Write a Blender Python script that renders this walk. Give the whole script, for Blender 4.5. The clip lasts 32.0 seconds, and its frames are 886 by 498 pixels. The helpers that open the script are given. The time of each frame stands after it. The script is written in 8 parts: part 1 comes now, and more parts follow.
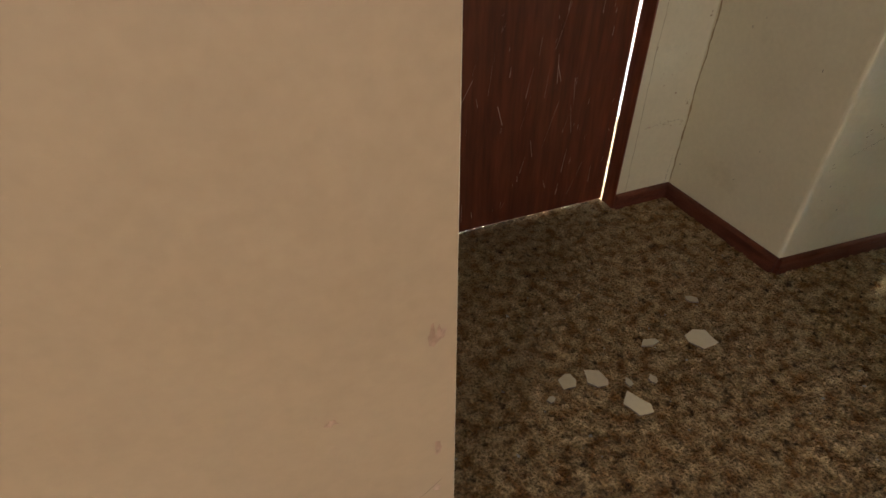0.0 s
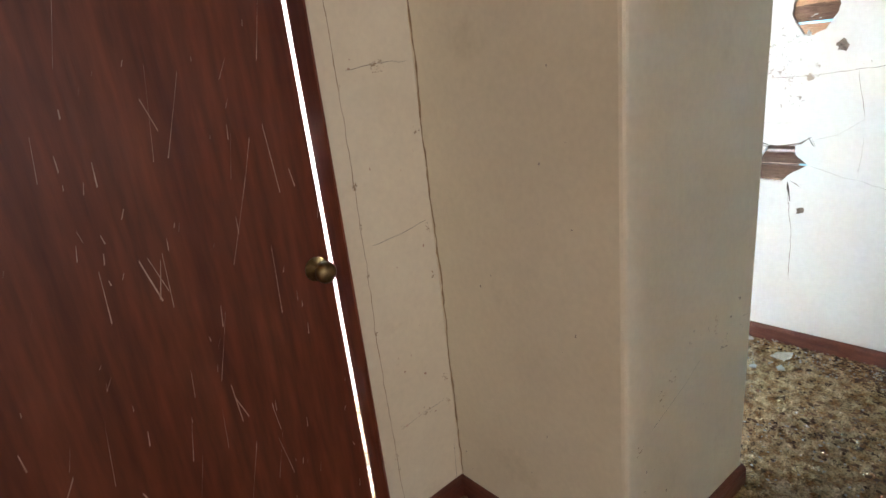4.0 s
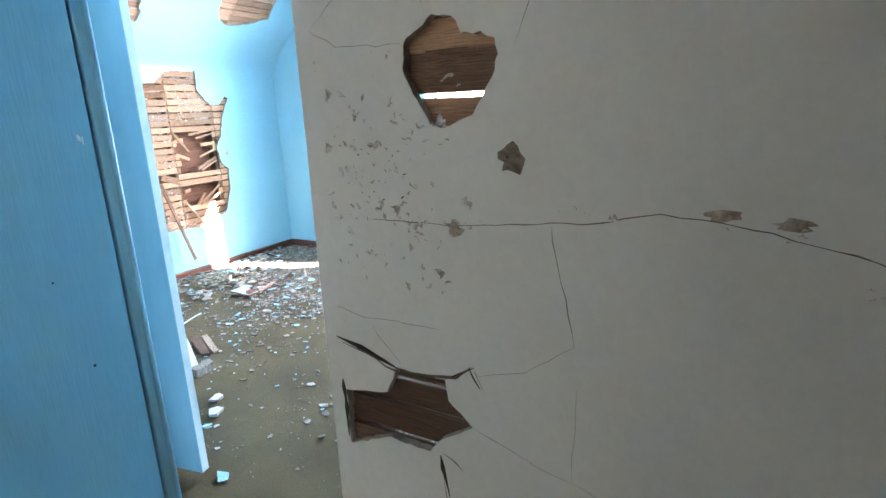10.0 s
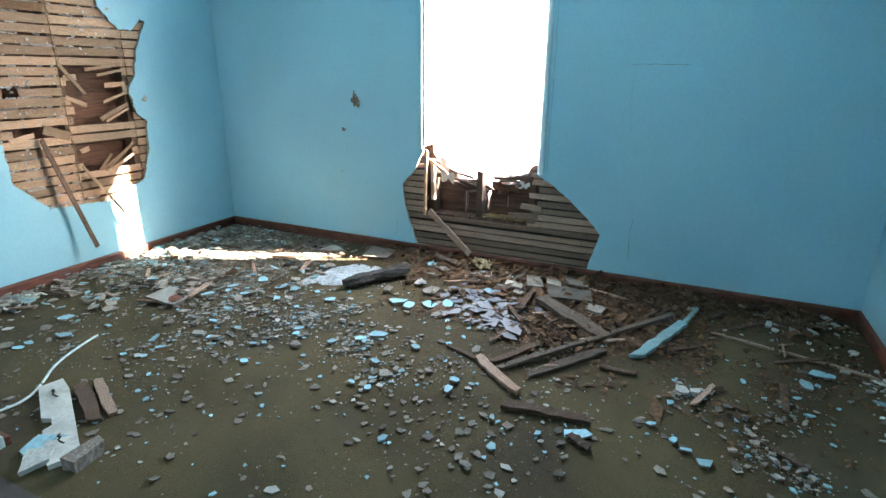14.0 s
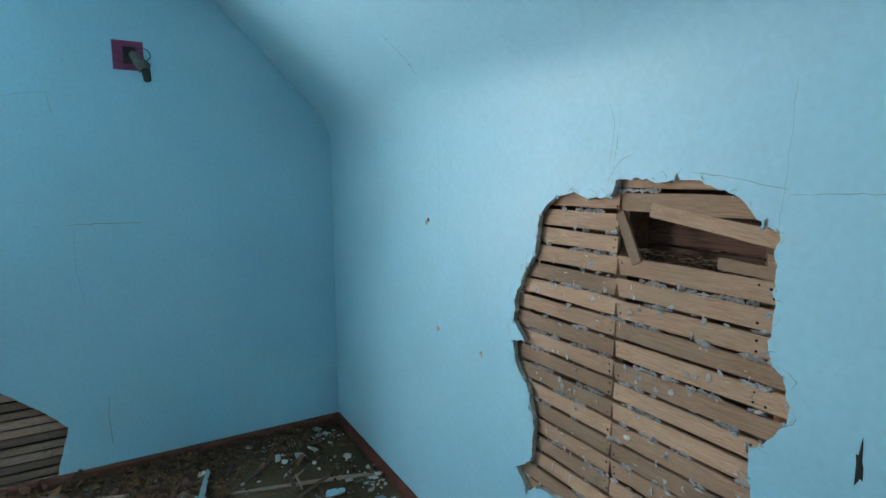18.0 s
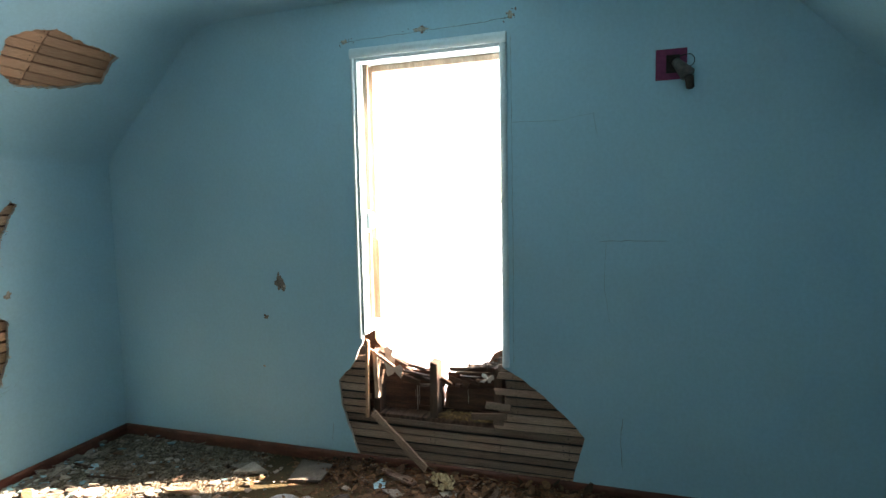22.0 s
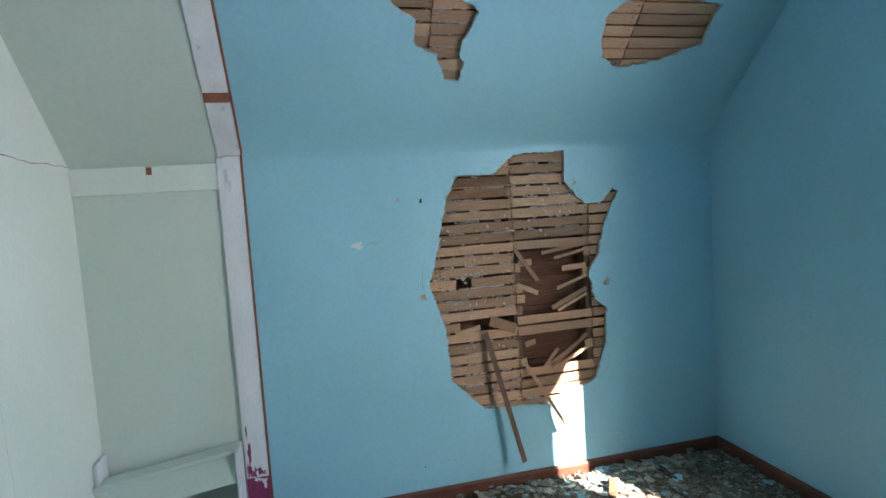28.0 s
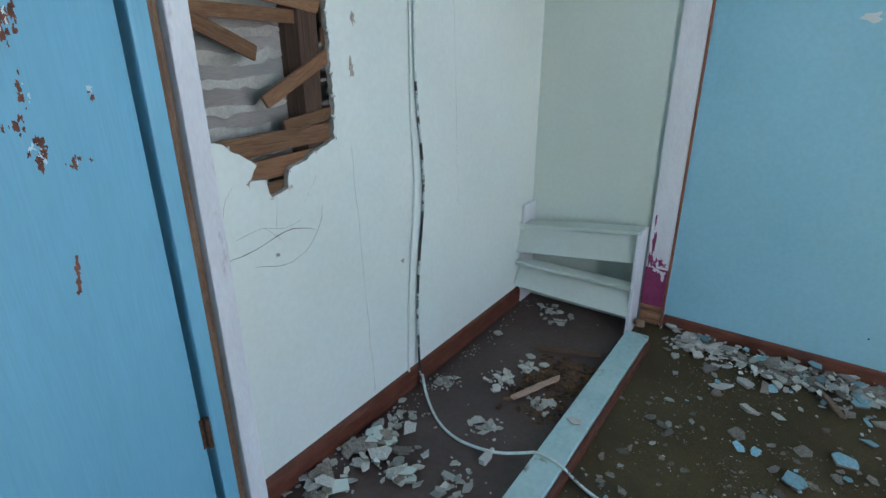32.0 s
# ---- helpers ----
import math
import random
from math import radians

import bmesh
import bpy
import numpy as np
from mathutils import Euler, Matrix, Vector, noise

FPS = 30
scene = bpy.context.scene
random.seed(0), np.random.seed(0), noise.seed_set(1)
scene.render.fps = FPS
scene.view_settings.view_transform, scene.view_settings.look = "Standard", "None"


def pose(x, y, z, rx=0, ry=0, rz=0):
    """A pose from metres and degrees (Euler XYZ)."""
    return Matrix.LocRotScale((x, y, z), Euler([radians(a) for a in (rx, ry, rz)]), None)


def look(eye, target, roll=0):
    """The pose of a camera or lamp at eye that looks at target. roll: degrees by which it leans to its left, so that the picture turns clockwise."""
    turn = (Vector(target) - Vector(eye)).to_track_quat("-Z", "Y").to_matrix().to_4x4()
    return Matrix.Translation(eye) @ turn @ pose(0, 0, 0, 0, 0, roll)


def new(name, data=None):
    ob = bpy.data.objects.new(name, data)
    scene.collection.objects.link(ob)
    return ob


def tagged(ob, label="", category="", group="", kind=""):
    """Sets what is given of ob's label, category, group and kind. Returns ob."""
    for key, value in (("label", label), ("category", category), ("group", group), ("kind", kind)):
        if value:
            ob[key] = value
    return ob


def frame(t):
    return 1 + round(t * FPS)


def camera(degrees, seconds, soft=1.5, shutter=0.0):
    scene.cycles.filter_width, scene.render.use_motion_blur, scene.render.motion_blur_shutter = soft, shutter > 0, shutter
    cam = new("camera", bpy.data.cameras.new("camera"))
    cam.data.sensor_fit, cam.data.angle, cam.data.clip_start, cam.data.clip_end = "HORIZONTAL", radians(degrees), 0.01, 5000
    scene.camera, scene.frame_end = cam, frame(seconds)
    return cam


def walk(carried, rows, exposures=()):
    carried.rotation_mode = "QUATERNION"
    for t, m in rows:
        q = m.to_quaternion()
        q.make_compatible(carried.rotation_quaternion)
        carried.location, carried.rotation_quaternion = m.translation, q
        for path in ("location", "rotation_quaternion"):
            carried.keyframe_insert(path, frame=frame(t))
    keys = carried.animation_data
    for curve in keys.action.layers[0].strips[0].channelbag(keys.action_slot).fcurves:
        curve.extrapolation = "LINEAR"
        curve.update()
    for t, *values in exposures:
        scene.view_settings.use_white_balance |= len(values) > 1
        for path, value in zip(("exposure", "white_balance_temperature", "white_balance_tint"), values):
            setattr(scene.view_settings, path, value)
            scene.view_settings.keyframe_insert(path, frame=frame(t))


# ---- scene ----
cam = camera(78.3, 32.0)
METRES, EYE, TILT, LEAN, TURN = 6.97, 1.275, 0.0, 0.0, -22.1
ROWS = [
    (0.0, 0.0, 0.0, 0.0, -0.12, -37.4, 0.16),
    (0.5, 0.0264, 0.0045, -0.0009, -3.36, -35.17, 2.75),
    (1.0, 0.0366, 0.0101, 0.0032, -10.42, -33.17, 3.98),
    (1.5, 0.0344, 0.0205, 0.0084, -14.35, -28.75, 2.95),
    (2.0, 0.0366, 0.0323, 0.0086, -15.83, -23.65, 2.52),
    (2.5, 0.0488, 0.0641, 0.005, -15.78, -20.51, 3.11),
    (3.0, 0.0617, 0.0846, 0.0034, -15.56, -19.05, 4.22),
    (3.5, 0.0751, 0.09, 0.0026, -16.2, -18.3, 5.72),
    (5.5, 0.0867, 0.1327, 0.0039, -40.89, -16.85, 3.36),
    (6.0, 0.1179, 0.1366, 0.0058, -45.53, -16.88, 3.09),
    (6.5, 0.1505, 0.1388, 0.0084, -51.8, -16.21, 2.2),
    (7.0, 0.1673, 0.1449, 0.0088, -55.79, -15.39, 1.75),
    (7.5, 0.2008, 0.1598, 0.0091, -57.69, -15.03, 1.15),
    (8.0, 0.2212, 0.1694, 0.0078, -59.22, -14.72, 0.61),
    (8.5, 0.258, 0.1754, 0.0047, -58.65, -14.63, 0.69),
    (9.0, 0.2788, 0.1869, 0.0056, -56.04, -14.69, 1.33),
    (9.5, 0.2869, 0.2002, 0.0039, -48.43, -14.39, 2.69),
    (10.0, 0.2985, 0.2304, 0.004, -38.46, -14.61, 2.44),
    (10.5, 0.2983, 0.2557, 0.0017, -26.3, -14.85, 1.31),
    (11.0, 0.3105, 0.2878, 0.0006, -13.74, -15.51, 0.57),
    (11.5, 0.3139, 0.3127, -0.0011, -6.45, -16.29, 0.37),
    (12.0, 0.3098, 0.3448, -0.002, -5.72, -16.9, 0.14),
    (12.5, 0.3096, 0.3637, -0.0011, -11.92, -17.66, -0.87),
    (13.0, 0.3268, 0.3769, -0.0063, -21.17, -18.22, -1.11),
    (13.5, 0.35, 0.3891, -0.0109, -31.62, -18.1, -0.43),
    (14.0, 0.3621, 0.3918, -0.0119, -43.54, -18.3, -0.65),
    (14.5, 0.3687, 0.4, 0.0002, -55.31, -18.42, -1.74),
    (15.0, 0.3671, 0.4031, 0.0094, -64.33, -16.53, -1.56),
    (15.5, 0.3644, 0.3945, 0.0169, -74.12, -14.06, -1.96),
    (17.5, 0.3786, 0.4107, 0.0251, -100.25, -8.05, -0.68),
    (18.0, 0.3833, 0.4195, 0.0266, -98.23, -7.66, 0.14),
    (18.5, 0.3935, 0.4273, 0.0281, -94.06, -6.58, 0.98),
    (19.0, 0.4089, 0.4391, 0.0309, -84.89, -4.73, 2.11),
    (19.5, 0.4196, 0.4469, 0.0355, -76.47, -2.36, 2.81),
    (20.0, 0.4223, 0.4504, 0.0417, -68.83, -0.98, 2.87),
    (20.5, 0.4201, 0.4549, 0.0412, -60.3, -0.34, 2.77),
    (21.0, 0.4175, 0.4581, 0.035, -54.78, 0.4, 2.2),
    (21.5, 0.4205, 0.46, 0.0291, -51.9, -0.41, 1.6),
    (22.0, 0.4258, 0.4632, 0.0218, -50.3, -4.74, 1.15),
    (22.5, 0.4297, 0.4671, 0.0125, -49.4, -9.88, 0.71),
    (23.0, 0.436, 0.4714, 0.0095, -48.11, -15.57, 0.54),
    (23.5, 0.4367, 0.4711, 0.0098, -46.5, -17.74, 0.17),
    (24.0, 0.4337, 0.4808, 0.0105, -44.89, -18.74, -0.67),
    (24.5, 0.4366, 0.505, 0.013, -41.66, -18.75, -1.31),
    (25.0, 0.4426, 0.5245, 0.0152, -36.28, -16.84, -0.16),
    (25.5, 0.4469, 0.5432, 0.0177, -28.54, -15.33, 1.94),
    (26.0, 0.459, 0.5554, 0.0211, -15.61, -12.96, 4.18),
    (26.5, 0.4708, 0.5577, 0.0219, -6.44, -10.18, 5.12),
    (28.5, 0.4686, 0.5543, 0.0289, 13.41, -3.32, 3.35),
    (29.0, 0.4654, 0.5552, 0.0343, 18.94, -1.13, 3.39),
    (29.5, 0.463, 0.5644, 0.0365, 23.09, 4.72, 3.13),
    (30.0, 0.4589, 0.5779, 0.0321, 31.58, 7.32, 2.27),
    (30.5, 0.4581, 0.5852, 0.0249, 40.39, 5.63, 1.36),
    (31.0, 0.4666, 0.5913, 0.0145, 47.64, -2.17, 1.17),
    (31.5, 0.4743, 0.5914, 0.0051, 53.03, -12.79, 0.82),
    (32.0, 0.4801, 0.5911, -0.0044, 56.93, -21.89, 0.2),
]
EXPOSURES = [(0.0, 7.57, 6650, 12), (1.0, 8.77, 5000, 7), (2.0, 8.67, 5450, 17), (3.5, 8.37, 6050, 20), (6.0, 7.25, 6500, 28), (7.0, 6.91, 5950, 17), (8.0, 6.25, 6850, 29), (9.0, 6.05, 7000, 27), (10.0, 5.87, 6450, 19), (11.0, 5.54, 6200, 12), (12.0, 5.34, 6650, 10), (13.0, 4.83, 6900, 10), (14.0, 4.54, 6950, 10), (15.0, 4.55, 6700, 10), (18.0, 4.2, 6800, 10), (19.0, 4.0, 6850, 10), (20.0, 3.51, 7750, 14), (21.0, 3.12, 8600, 21), (22.0, 3.33, 8500, 19), (23.0, 3.81, 7700, 12), (25.0, 3.78, 7350, 12), (26.0, 3.44, 7150, 13), (29.0, 3.37, 6600, 10), (31.0, 3.02, 6250, 12), (32.0, 3.38, 6450, 12)]
walk(cam, [(t, pose(0, 0, EYE, TILT, LEAN, TURN) @ pose(METRES * x, METRES * y, METRES * z, 90 + pitch, roll, yaw)) for t, x, y, z, yaw, pitch, roll in ROWS], EXPOSURES)

# ---- world, sun and large lights ----
SUN_DIR = Vector((0.43, -0.905, 0.645)).normalized()
world = bpy.data.worlds.new("world")
scene.world = world
world.use_nodes = True
wn = world.node_tree.nodes
sky = wn.new("ShaderNodeTexSky")
sky.sky_type = "NISHITA"
sky.sun_disc = False
sky.sun_elevation = math.asin(SUN_DIR.z)
sky.sun_rotation = math.atan2(SUN_DIR.x, SUN_DIR.y)
wn["Background"].inputs["Strength"].default_value = 0.15
world.node_tree.links.new(sky.outputs["Color"], wn["Background"].inputs["Color"])
sun_data = bpy.data.lights.new("sun", "SUN")
sun_data.energy, sun_data.angle, sun_data.color = 5.0, radians(0.5), (1.0, 0.94, 0.85)
sun = new("sun", sun_data)
sun.matrix_world = look((20, -40, 35), Vector((20, -40, 35)) - SUN_DIR)


def area_lamp(name, place, target, sx, sy, power, color):
    d = bpy.data.lights.new(name, "AREA")
    d.shape, d.size, d.size_y, d.energy, d.color = "RECTANGLE", sx, sy, power, color
    ob = new(name, d)
    ob.matrix_world = look(place, target)
    return ob


area_lamp("sky_light_bedroom_window", (6.87, 2.81, 1.42), (4.0, 2.81, 1.40), 0.74, 1.55, 3.0, (0.9, 0.96, 1.0)).data.spread = radians(172)
# Three added lamps brighten landing and hall; no such openings are seen.
area_lamp("added_lamp_landing", (0.30, -2.42, 1.64), (0.45, 0.0, 1.0), 0.50, 0.44, 0.12, (0.95, 0.97, 1.0))
area_lamp("added_lamp_stair", (-2.17, -2.0, 1.64), (1.0, 0.9, 0.9), 0.50, 0.44, 0.20, (1.0, 0.90, 0.74))
area_lamp("added_lamp_side", (2.22, 1.99, 1.78), (3.2, 1.80, 1.2), 0.26, 0.4, 0.014, (0.77, 0.87, 1.0))


# ---- materials ----
def rgba(c):
    return (c[0], c[1], c[2], 1.0)


def surface(name, c1, c2, scale=4.0, fine=90.0, contrast=0.25, rough=0.8, bump=0.15, stretch=(1, 1, 1), local=False,
            vary=0.0, stain=None, stain_scale=1.5, stain_lo=0.58, stain_hi=0.75, metallic=0.0, grit=0.0, island=0.0):
    """Painted, wooden or mineral surface: broad tone, fine grain, optional stains, per-piece variation and relief."""
    m = bpy.data.materials.new(name)
    m.use_nodes = True
    nt = m.node_tree
    N, L = nt.nodes, nt.links
    bsdf = N["Principled BSDF"]
    if local:
        src = N.new("ShaderNodeTexCoord").outputs["Object"]
    else:
        src = N.new("ShaderNodeNewGeometry").outputs["Position"]
    mp = N.new("ShaderNodeMapping")
    mp.inputs["Scale"].default_value = stretch
    L.new(src, mp.inputs["Vector"])
    vec = mp.outputs["Vector"]
    if local:
        info = N.new("ShaderNodeObjectInfo")
        add = N.new("ShaderNodeVectorMath")
        add.operation = "MULTIPLY_ADD"
        L.new(info.outputs["Random"], add.inputs[0])
        add.inputs[1].default_value = (17, 31, 53)
        L.new(vec, add.inputs[2])
        vec = add.outputs[0]
    n1 = N.new("ShaderNodeTexNoise")
    n1.inputs["Scale"].default_value, n1.inputs["Detail"].default_value = scale, 5
    L.new(vec, n1.inputs["Vector"])
    r1 = N.new("ShaderNodeMapRange")
    r1.inputs["From Min"].default_value, r1.inputs["From Max"].default_value = 0.35, 0.65
    L.new(n1.outputs["Fac"], r1.inputs["Value"])
    mix = N.new("ShaderNodeMix")
    mix.data_type = "RGBA"
    mix.inputs["A"].default_value, mix.inputs["B"].default_value = rgba(c1), rgba(c2)
    L.new(r1.outputs["Result"], mix.inputs["Factor"])
    col = mix.outputs["Result"]
    n2 = N.new("ShaderNodeTexNoise")
    n2.inputs["Scale"].default_value, n2.inputs["Detail"].default_value = fine, 3
    L.new(vec, n2.inputs["Vector"])
    r2 = N.new("ShaderNodeMapRange")
    r2.inputs["From Min"].default_value, r2.inputs["From Max"].default_value = 0.3, 0.7
    r2.inputs["To Min"].default_value, r2.inputs["To Max"].default_value = 1 - contrast, 1 + contrast
    L.new(n2.outputs["Fac"], r2.inputs["Value"])
    mul = N.new("ShaderNodeMix")
    mul.data_type, mul.blend_type = "RGBA", "MULTIPLY"
    mul.inputs["Factor"].default_value = 1.0
    L.new(col, mul.inputs["A"])
    L.new(r2.outputs["Result"], mul.inputs["B"])
    col = mul.outputs["Result"]
    if stain:
        n3 = N.new("ShaderNodeTexNoise")
        n3.inputs["Scale"].default_value, n3.inputs["Detail"].default_value = stain_scale, 8
        n3.inputs["Roughness"].default_value = 0.65
        L.new(vec, n3.inputs["Vector"])
        r3 = N.new("ShaderNodeMapRange")
        r3.inputs["From Min"].default_value, r3.inputs["From Max"].default_value = stain_lo, stain_hi
        L.new(n3.outputs["Fac"], r3.inputs["Value"])
        mx = N.new("ShaderNodeMix")
        mx.data_type = "RGBA"
        L.new(r3.outputs["Result"], mx.inputs["Factor"])
        L.new(col, mx.inputs["A"])
        mx.inputs["B"].default_value = rgba(stain)
        col = mx.outputs["Result"]
    if vary:
        info2 = N.new("ShaderNodeObjectInfo")
        rv = N.new("ShaderNodeMapRange")
        rv.inputs["To Min"].default_value, rv.inputs["To Max"].default_value = 1 - vary, 1 + vary
        L.new(info2.outputs["Random"], rv.inputs["Value"])
        mv = N.new("ShaderNodeMix")
        mv.data_type, mv.blend_type = "RGBA", "MULTIPLY"
        mv.inputs["Factor"].default_value = 1.0
        L.new(col, mv.inputs["A"])
        L.new(rv.outputs["Result"], mv.inputs["B"])
        col = mv.outputs["Result"]
    if island:
        geo = N.new("ShaderNodeNewGeometry")
        ri = N.new("ShaderNodeMapRange")
        ri.inputs["To Min"].default_value, ri.inputs["To Max"].default_value = 1 - island, 1 + island
        L.new(geo.outputs["Random Per Island"], ri.inputs["Value"])
        mi = N.new("ShaderNodeMix")
        mi.data_type, mi.blend_type = "RGBA", "MULTIPLY"
        mi.inputs["Factor"].default_value = 1.0
        L.new(col, mi.inputs["A"])
        L.new(ri.outputs["Result"], mi.inputs["B"])
        col = mi.outputs["Result"]
    L.new(col, bsdf.inputs["Base Color"])
    bsdf.inputs["Roughness"].default_value = rough
    bsdf.inputs["Metallic"].default_value = metallic
    bp = N.new("ShaderNodeBump")
    bp.inputs["Strength"].default_value, bp.inputs["Distance"].default_value = bump, 0.004 + grit
    L.new(n2.outputs["Fac"], bp.inputs["Height"])
    bp2 = N.new("ShaderNodeBump")
    bp2.inputs["Strength"].default_value, bp2.inputs["Distance"].default_value = min(1, bump * 1.2), 0.02
    L.new(n1.outputs["Fac"], bp2.inputs["Height"])
    L.new(bp.outputs["Normal"], bp2.inputs["Normal"])
    L.new(bp2.outputs["Normal"], bsdf.inputs["Normal"])
    return m


BLUE = surface("blue_wall_paint", (0.255, 0.505, 0.615), (0.285, 0.540, 0.650), 1.6, 60, 0.04, 0.48, 0.06)
BLUE_DOOR = surface("blue_door_paint", (0.16, 0.405, 0.56), (0.178, 0.435, 0.595), 1.2, 40, 0.04, 0.5, 0.14, (5, 5, 0.35))
WHITE = surface("hall_white_paint", (0.60, 0.61, 0.615), (0.65, 0.655, 0.655), 1.3, 70, 0.03, 0.7, 0.05, stain=(0.53, 0.50, 0.45), stain_scale=0.9, stain_lo=0.6, stain_hi=0.9)
CREAM = surface("cream_paint", (0.655, 0.595, 0.455), (0.725, 0.67, 0.525), 1.4, 70, 0.03, 0.6, 0.05, stain=(0.52, 0.46, 0.33), stain_scale=3.5, stain_lo=0.60, stain_hi=0.85)
PALE_GREY = surface("pale_grey_blue_paint", (0.47, 0.505, 0.53), (0.55, 0.585, 0.61), 1.4, 70, 0.03, 0.6, 0.05, stain=(0.40, 0.42, 0.43), stain_scale=2.5, stain_lo=0.60, stain_hi=0.85)
PALE = surface("closet_pale_green_paint", (0.64, 0.69, 0.66), (0.70, 0.74, 0.71), 1.5, 60, 0.03, 0.65, 0.06)
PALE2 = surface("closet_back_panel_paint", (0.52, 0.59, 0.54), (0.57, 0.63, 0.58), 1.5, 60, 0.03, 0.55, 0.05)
PLASTER = surface("raw_plaster", (0.36, 0.34, 0.31), (0.50, 0.47, 0.43), 14, 160, 0.25, 0.95, 0.5)
LATH = surface("lath_wood", (0.365, 0.200, 0.120), (0.575, 0.368, 0.245), 5, 70, 0.36, 0.88, 0.4, (0.8, 9, 9), True, 0.34, stain=(0.15, 0.08, 0.05), stain_scale=3, stain_lo=0.58, stain_hi=0.74)
BROWNLATH = surface("brown_lath_wood", (0.10, 0.055, 0.038), (0.215, 0.13, 0.092), 5, 70, 0.38, 0.85, 0.4, (0.8, 9, 9), True, 0.3, stain=(0.04, 0.02, 0.014), stain_scale=3, stain_lo=0.56, stain_hi=0.70)
GABLE = surface("old_gable_boards", (0.050, 0.021, 0.013), (0.100, 0.047, 0.030), 5, 60, 0.4, 0.85, 0.4, (9, 0.9, 9), stain=(0.14, 0.085, 0.058), stain_scale=5, stain_lo=0.66, stain_hi=0.76)
LATH_GREY = surface("weathered_lath_wood", (0.24, 0.145, 0.108), (0.51, 0.345, 0.26), 6, 60, 0.5, 0.92, 0.45, (0.8, 9, 9), True, 0.40, stain=(0.065, 0.038, 0.029), stain_scale=4, stain_lo=0.54, stain_hi=0.68)
DARKWOOD = surface("old_sheathing_wood", (0.10, 0.045, 0.028), (0.19, 0.085, 0.05), 4, 60, 0.35, 0.85, 0.4, (1, 9, 9), True, 0.3)
STUD = surface("stud_wood", (0.16, 0.09, 0.055), (0.27, 0.16, 0.10), 5, 60, 0.3, 0.85, 0.4, (9, 9, 1), True, 0.25)
BASE = surface("baseboard_varnish", (0.085, 0.022, 0.012), (0.145, 0.042, 0.024), 5, 90, 0.3, 0.55, 0.2, (2, 2, 8), stain=(0.30, 0.22, 0.17), stain_scale=6, stain_lo=0.66, stain_hi=0.8)
REDWOOD = surface("red_door_varnish", (0.125, 0.029, 0.012), (0.185, 0.051, 0.022), 2.0, 16, 0.20, 0.5, 0.12, (4.5, 4.5, 0.5))
SCRATCH = surface("scratched_bare_wood", (0.40, 0.26, 0.19), (0.58, 0.43, 0.34), 20, 100, 0.2, 0.8, 0.1)
CRACK = surface("crack_shadow", (0.10, 0.08, 0.065), (0.20, 0.165, 0.14), 30, 120, 0.3, 0.95, 0.1)
CHIPPED = surface("exposed_plaster_chip", (0.24, 0.20, 0.17), (0.44, 0.39, 0.34), 40, 150, 0.3, 0.95, 0.4)
BLACK = surface("black_and_hole_dark", (0.012, 0.011, 0.010), (0.03, 0.026, 0.022), 20, 90, 0.3, 0.9, 0.2)
TRIMW = surface("chipped_white_trim", (0.62, 0.62, 0.66), (0.72, 0.72, 0.75), 3, 50, 0.05, 0.5, 0.15, (3, 3, 1), stain=(0.42, 0.38, 0.44), stain_scale=7, stain_lo=0.62, stain_hi=0.72)
MAGENTA = surface("old_magenta_paint", (0.17, 0.018, 0.075), (0.24, 0.030, 0.105), 6, 60, 0.15, 0.6, 0.2)
ORANGE = surface("bare_orange_wood_edge", (0.19, 0.058, 0.032), (0.27, 0.09, 0.05), 8, 60, 0.2, 0.8, 0.2)
WINTRIM = surface("window_trim_paint", (0.52, 0.66, 0.70), (0.60, 0.72, 0.76), 3, 50, 0.05, 0.45, 0.1, stain=(0.3, 0.2, 0.15), stain_scale=9, stain_lo=0.68, stain_hi=0.75)
SASHWOOD = surface("sash_bare_wood", (0.42, 0.29, 0.21), (0.56, 0.43, 0.33), 5, 60, 0.25, 0.7, 0.2, (8, 8, 1))
CARPET_R = surface("olive_carpet", (0.053, 0.037, 0.014), (0.086, 0.062, 0.025), 2.2, 240, 0.35, 1.0, 0.6, stain=(0.038, 0.028, 0.017), stain_scale=1.7, stain_lo=0.54, stain_hi=0.74, grit=0.004)
CARPET_H = surface("matted_brown_carpet", (0.225, 0.115, 0.040), (0.52, 0.40, 0.235), 24, 130, 0.55, 1.0, 1.0, stain=(0.04, 0.022, 0.011), stain_scale=30, stain_lo=0.54, stain_hi=0.68, grit=0.012)
CLOSETFLOOR = surface("bare_grimy_closet_floor", (0.056, 0.035, 0.031), (0.090, 0.060, 0.054), 3, 60, 0.15, 0.6, 0.2)
SNOW = surface("old_snow", (0.50, 0.53, 0.57), (0.66, 0.69, 0.73), 30, 190, 0.3, 0.55, 1.0, grit=0.02, stain=(0.26, 0.23, 0.19), stain_scale=14, stain_lo=0.66, stain_hi=0.76)
GROUND = surface("snowy_ground", (0.74, 0.77, 0.82), (0.80, 0.82, 0.86), 0.15, 3, 0.05, 0.9, 0.2, stain=(0.40, 0.32, 0.20), stain_scale=0.06, stain_lo=0.60, stain_hi=0.70)
CHIP_BLUE = surface("blue_paint_flake", (0.15, 0.32, 0.39), (0.25, 0.42, 0.48), 8, 90, 0.14, 0.75, 0.2, local=True, vary=0.25, stain=(0.20, 0.19, 0.17), stain_scale=5, stain_lo=0.56, stain_hi=0.72, island=0.25)
CHIP_GREY = surface("plaster_flake", (0.15, 0.125, 0.105), (0.27, 0.235, 0.205), 12, 150, 0.28, 0.95, 0.5, local=True, vary=0.3, island=0.45)
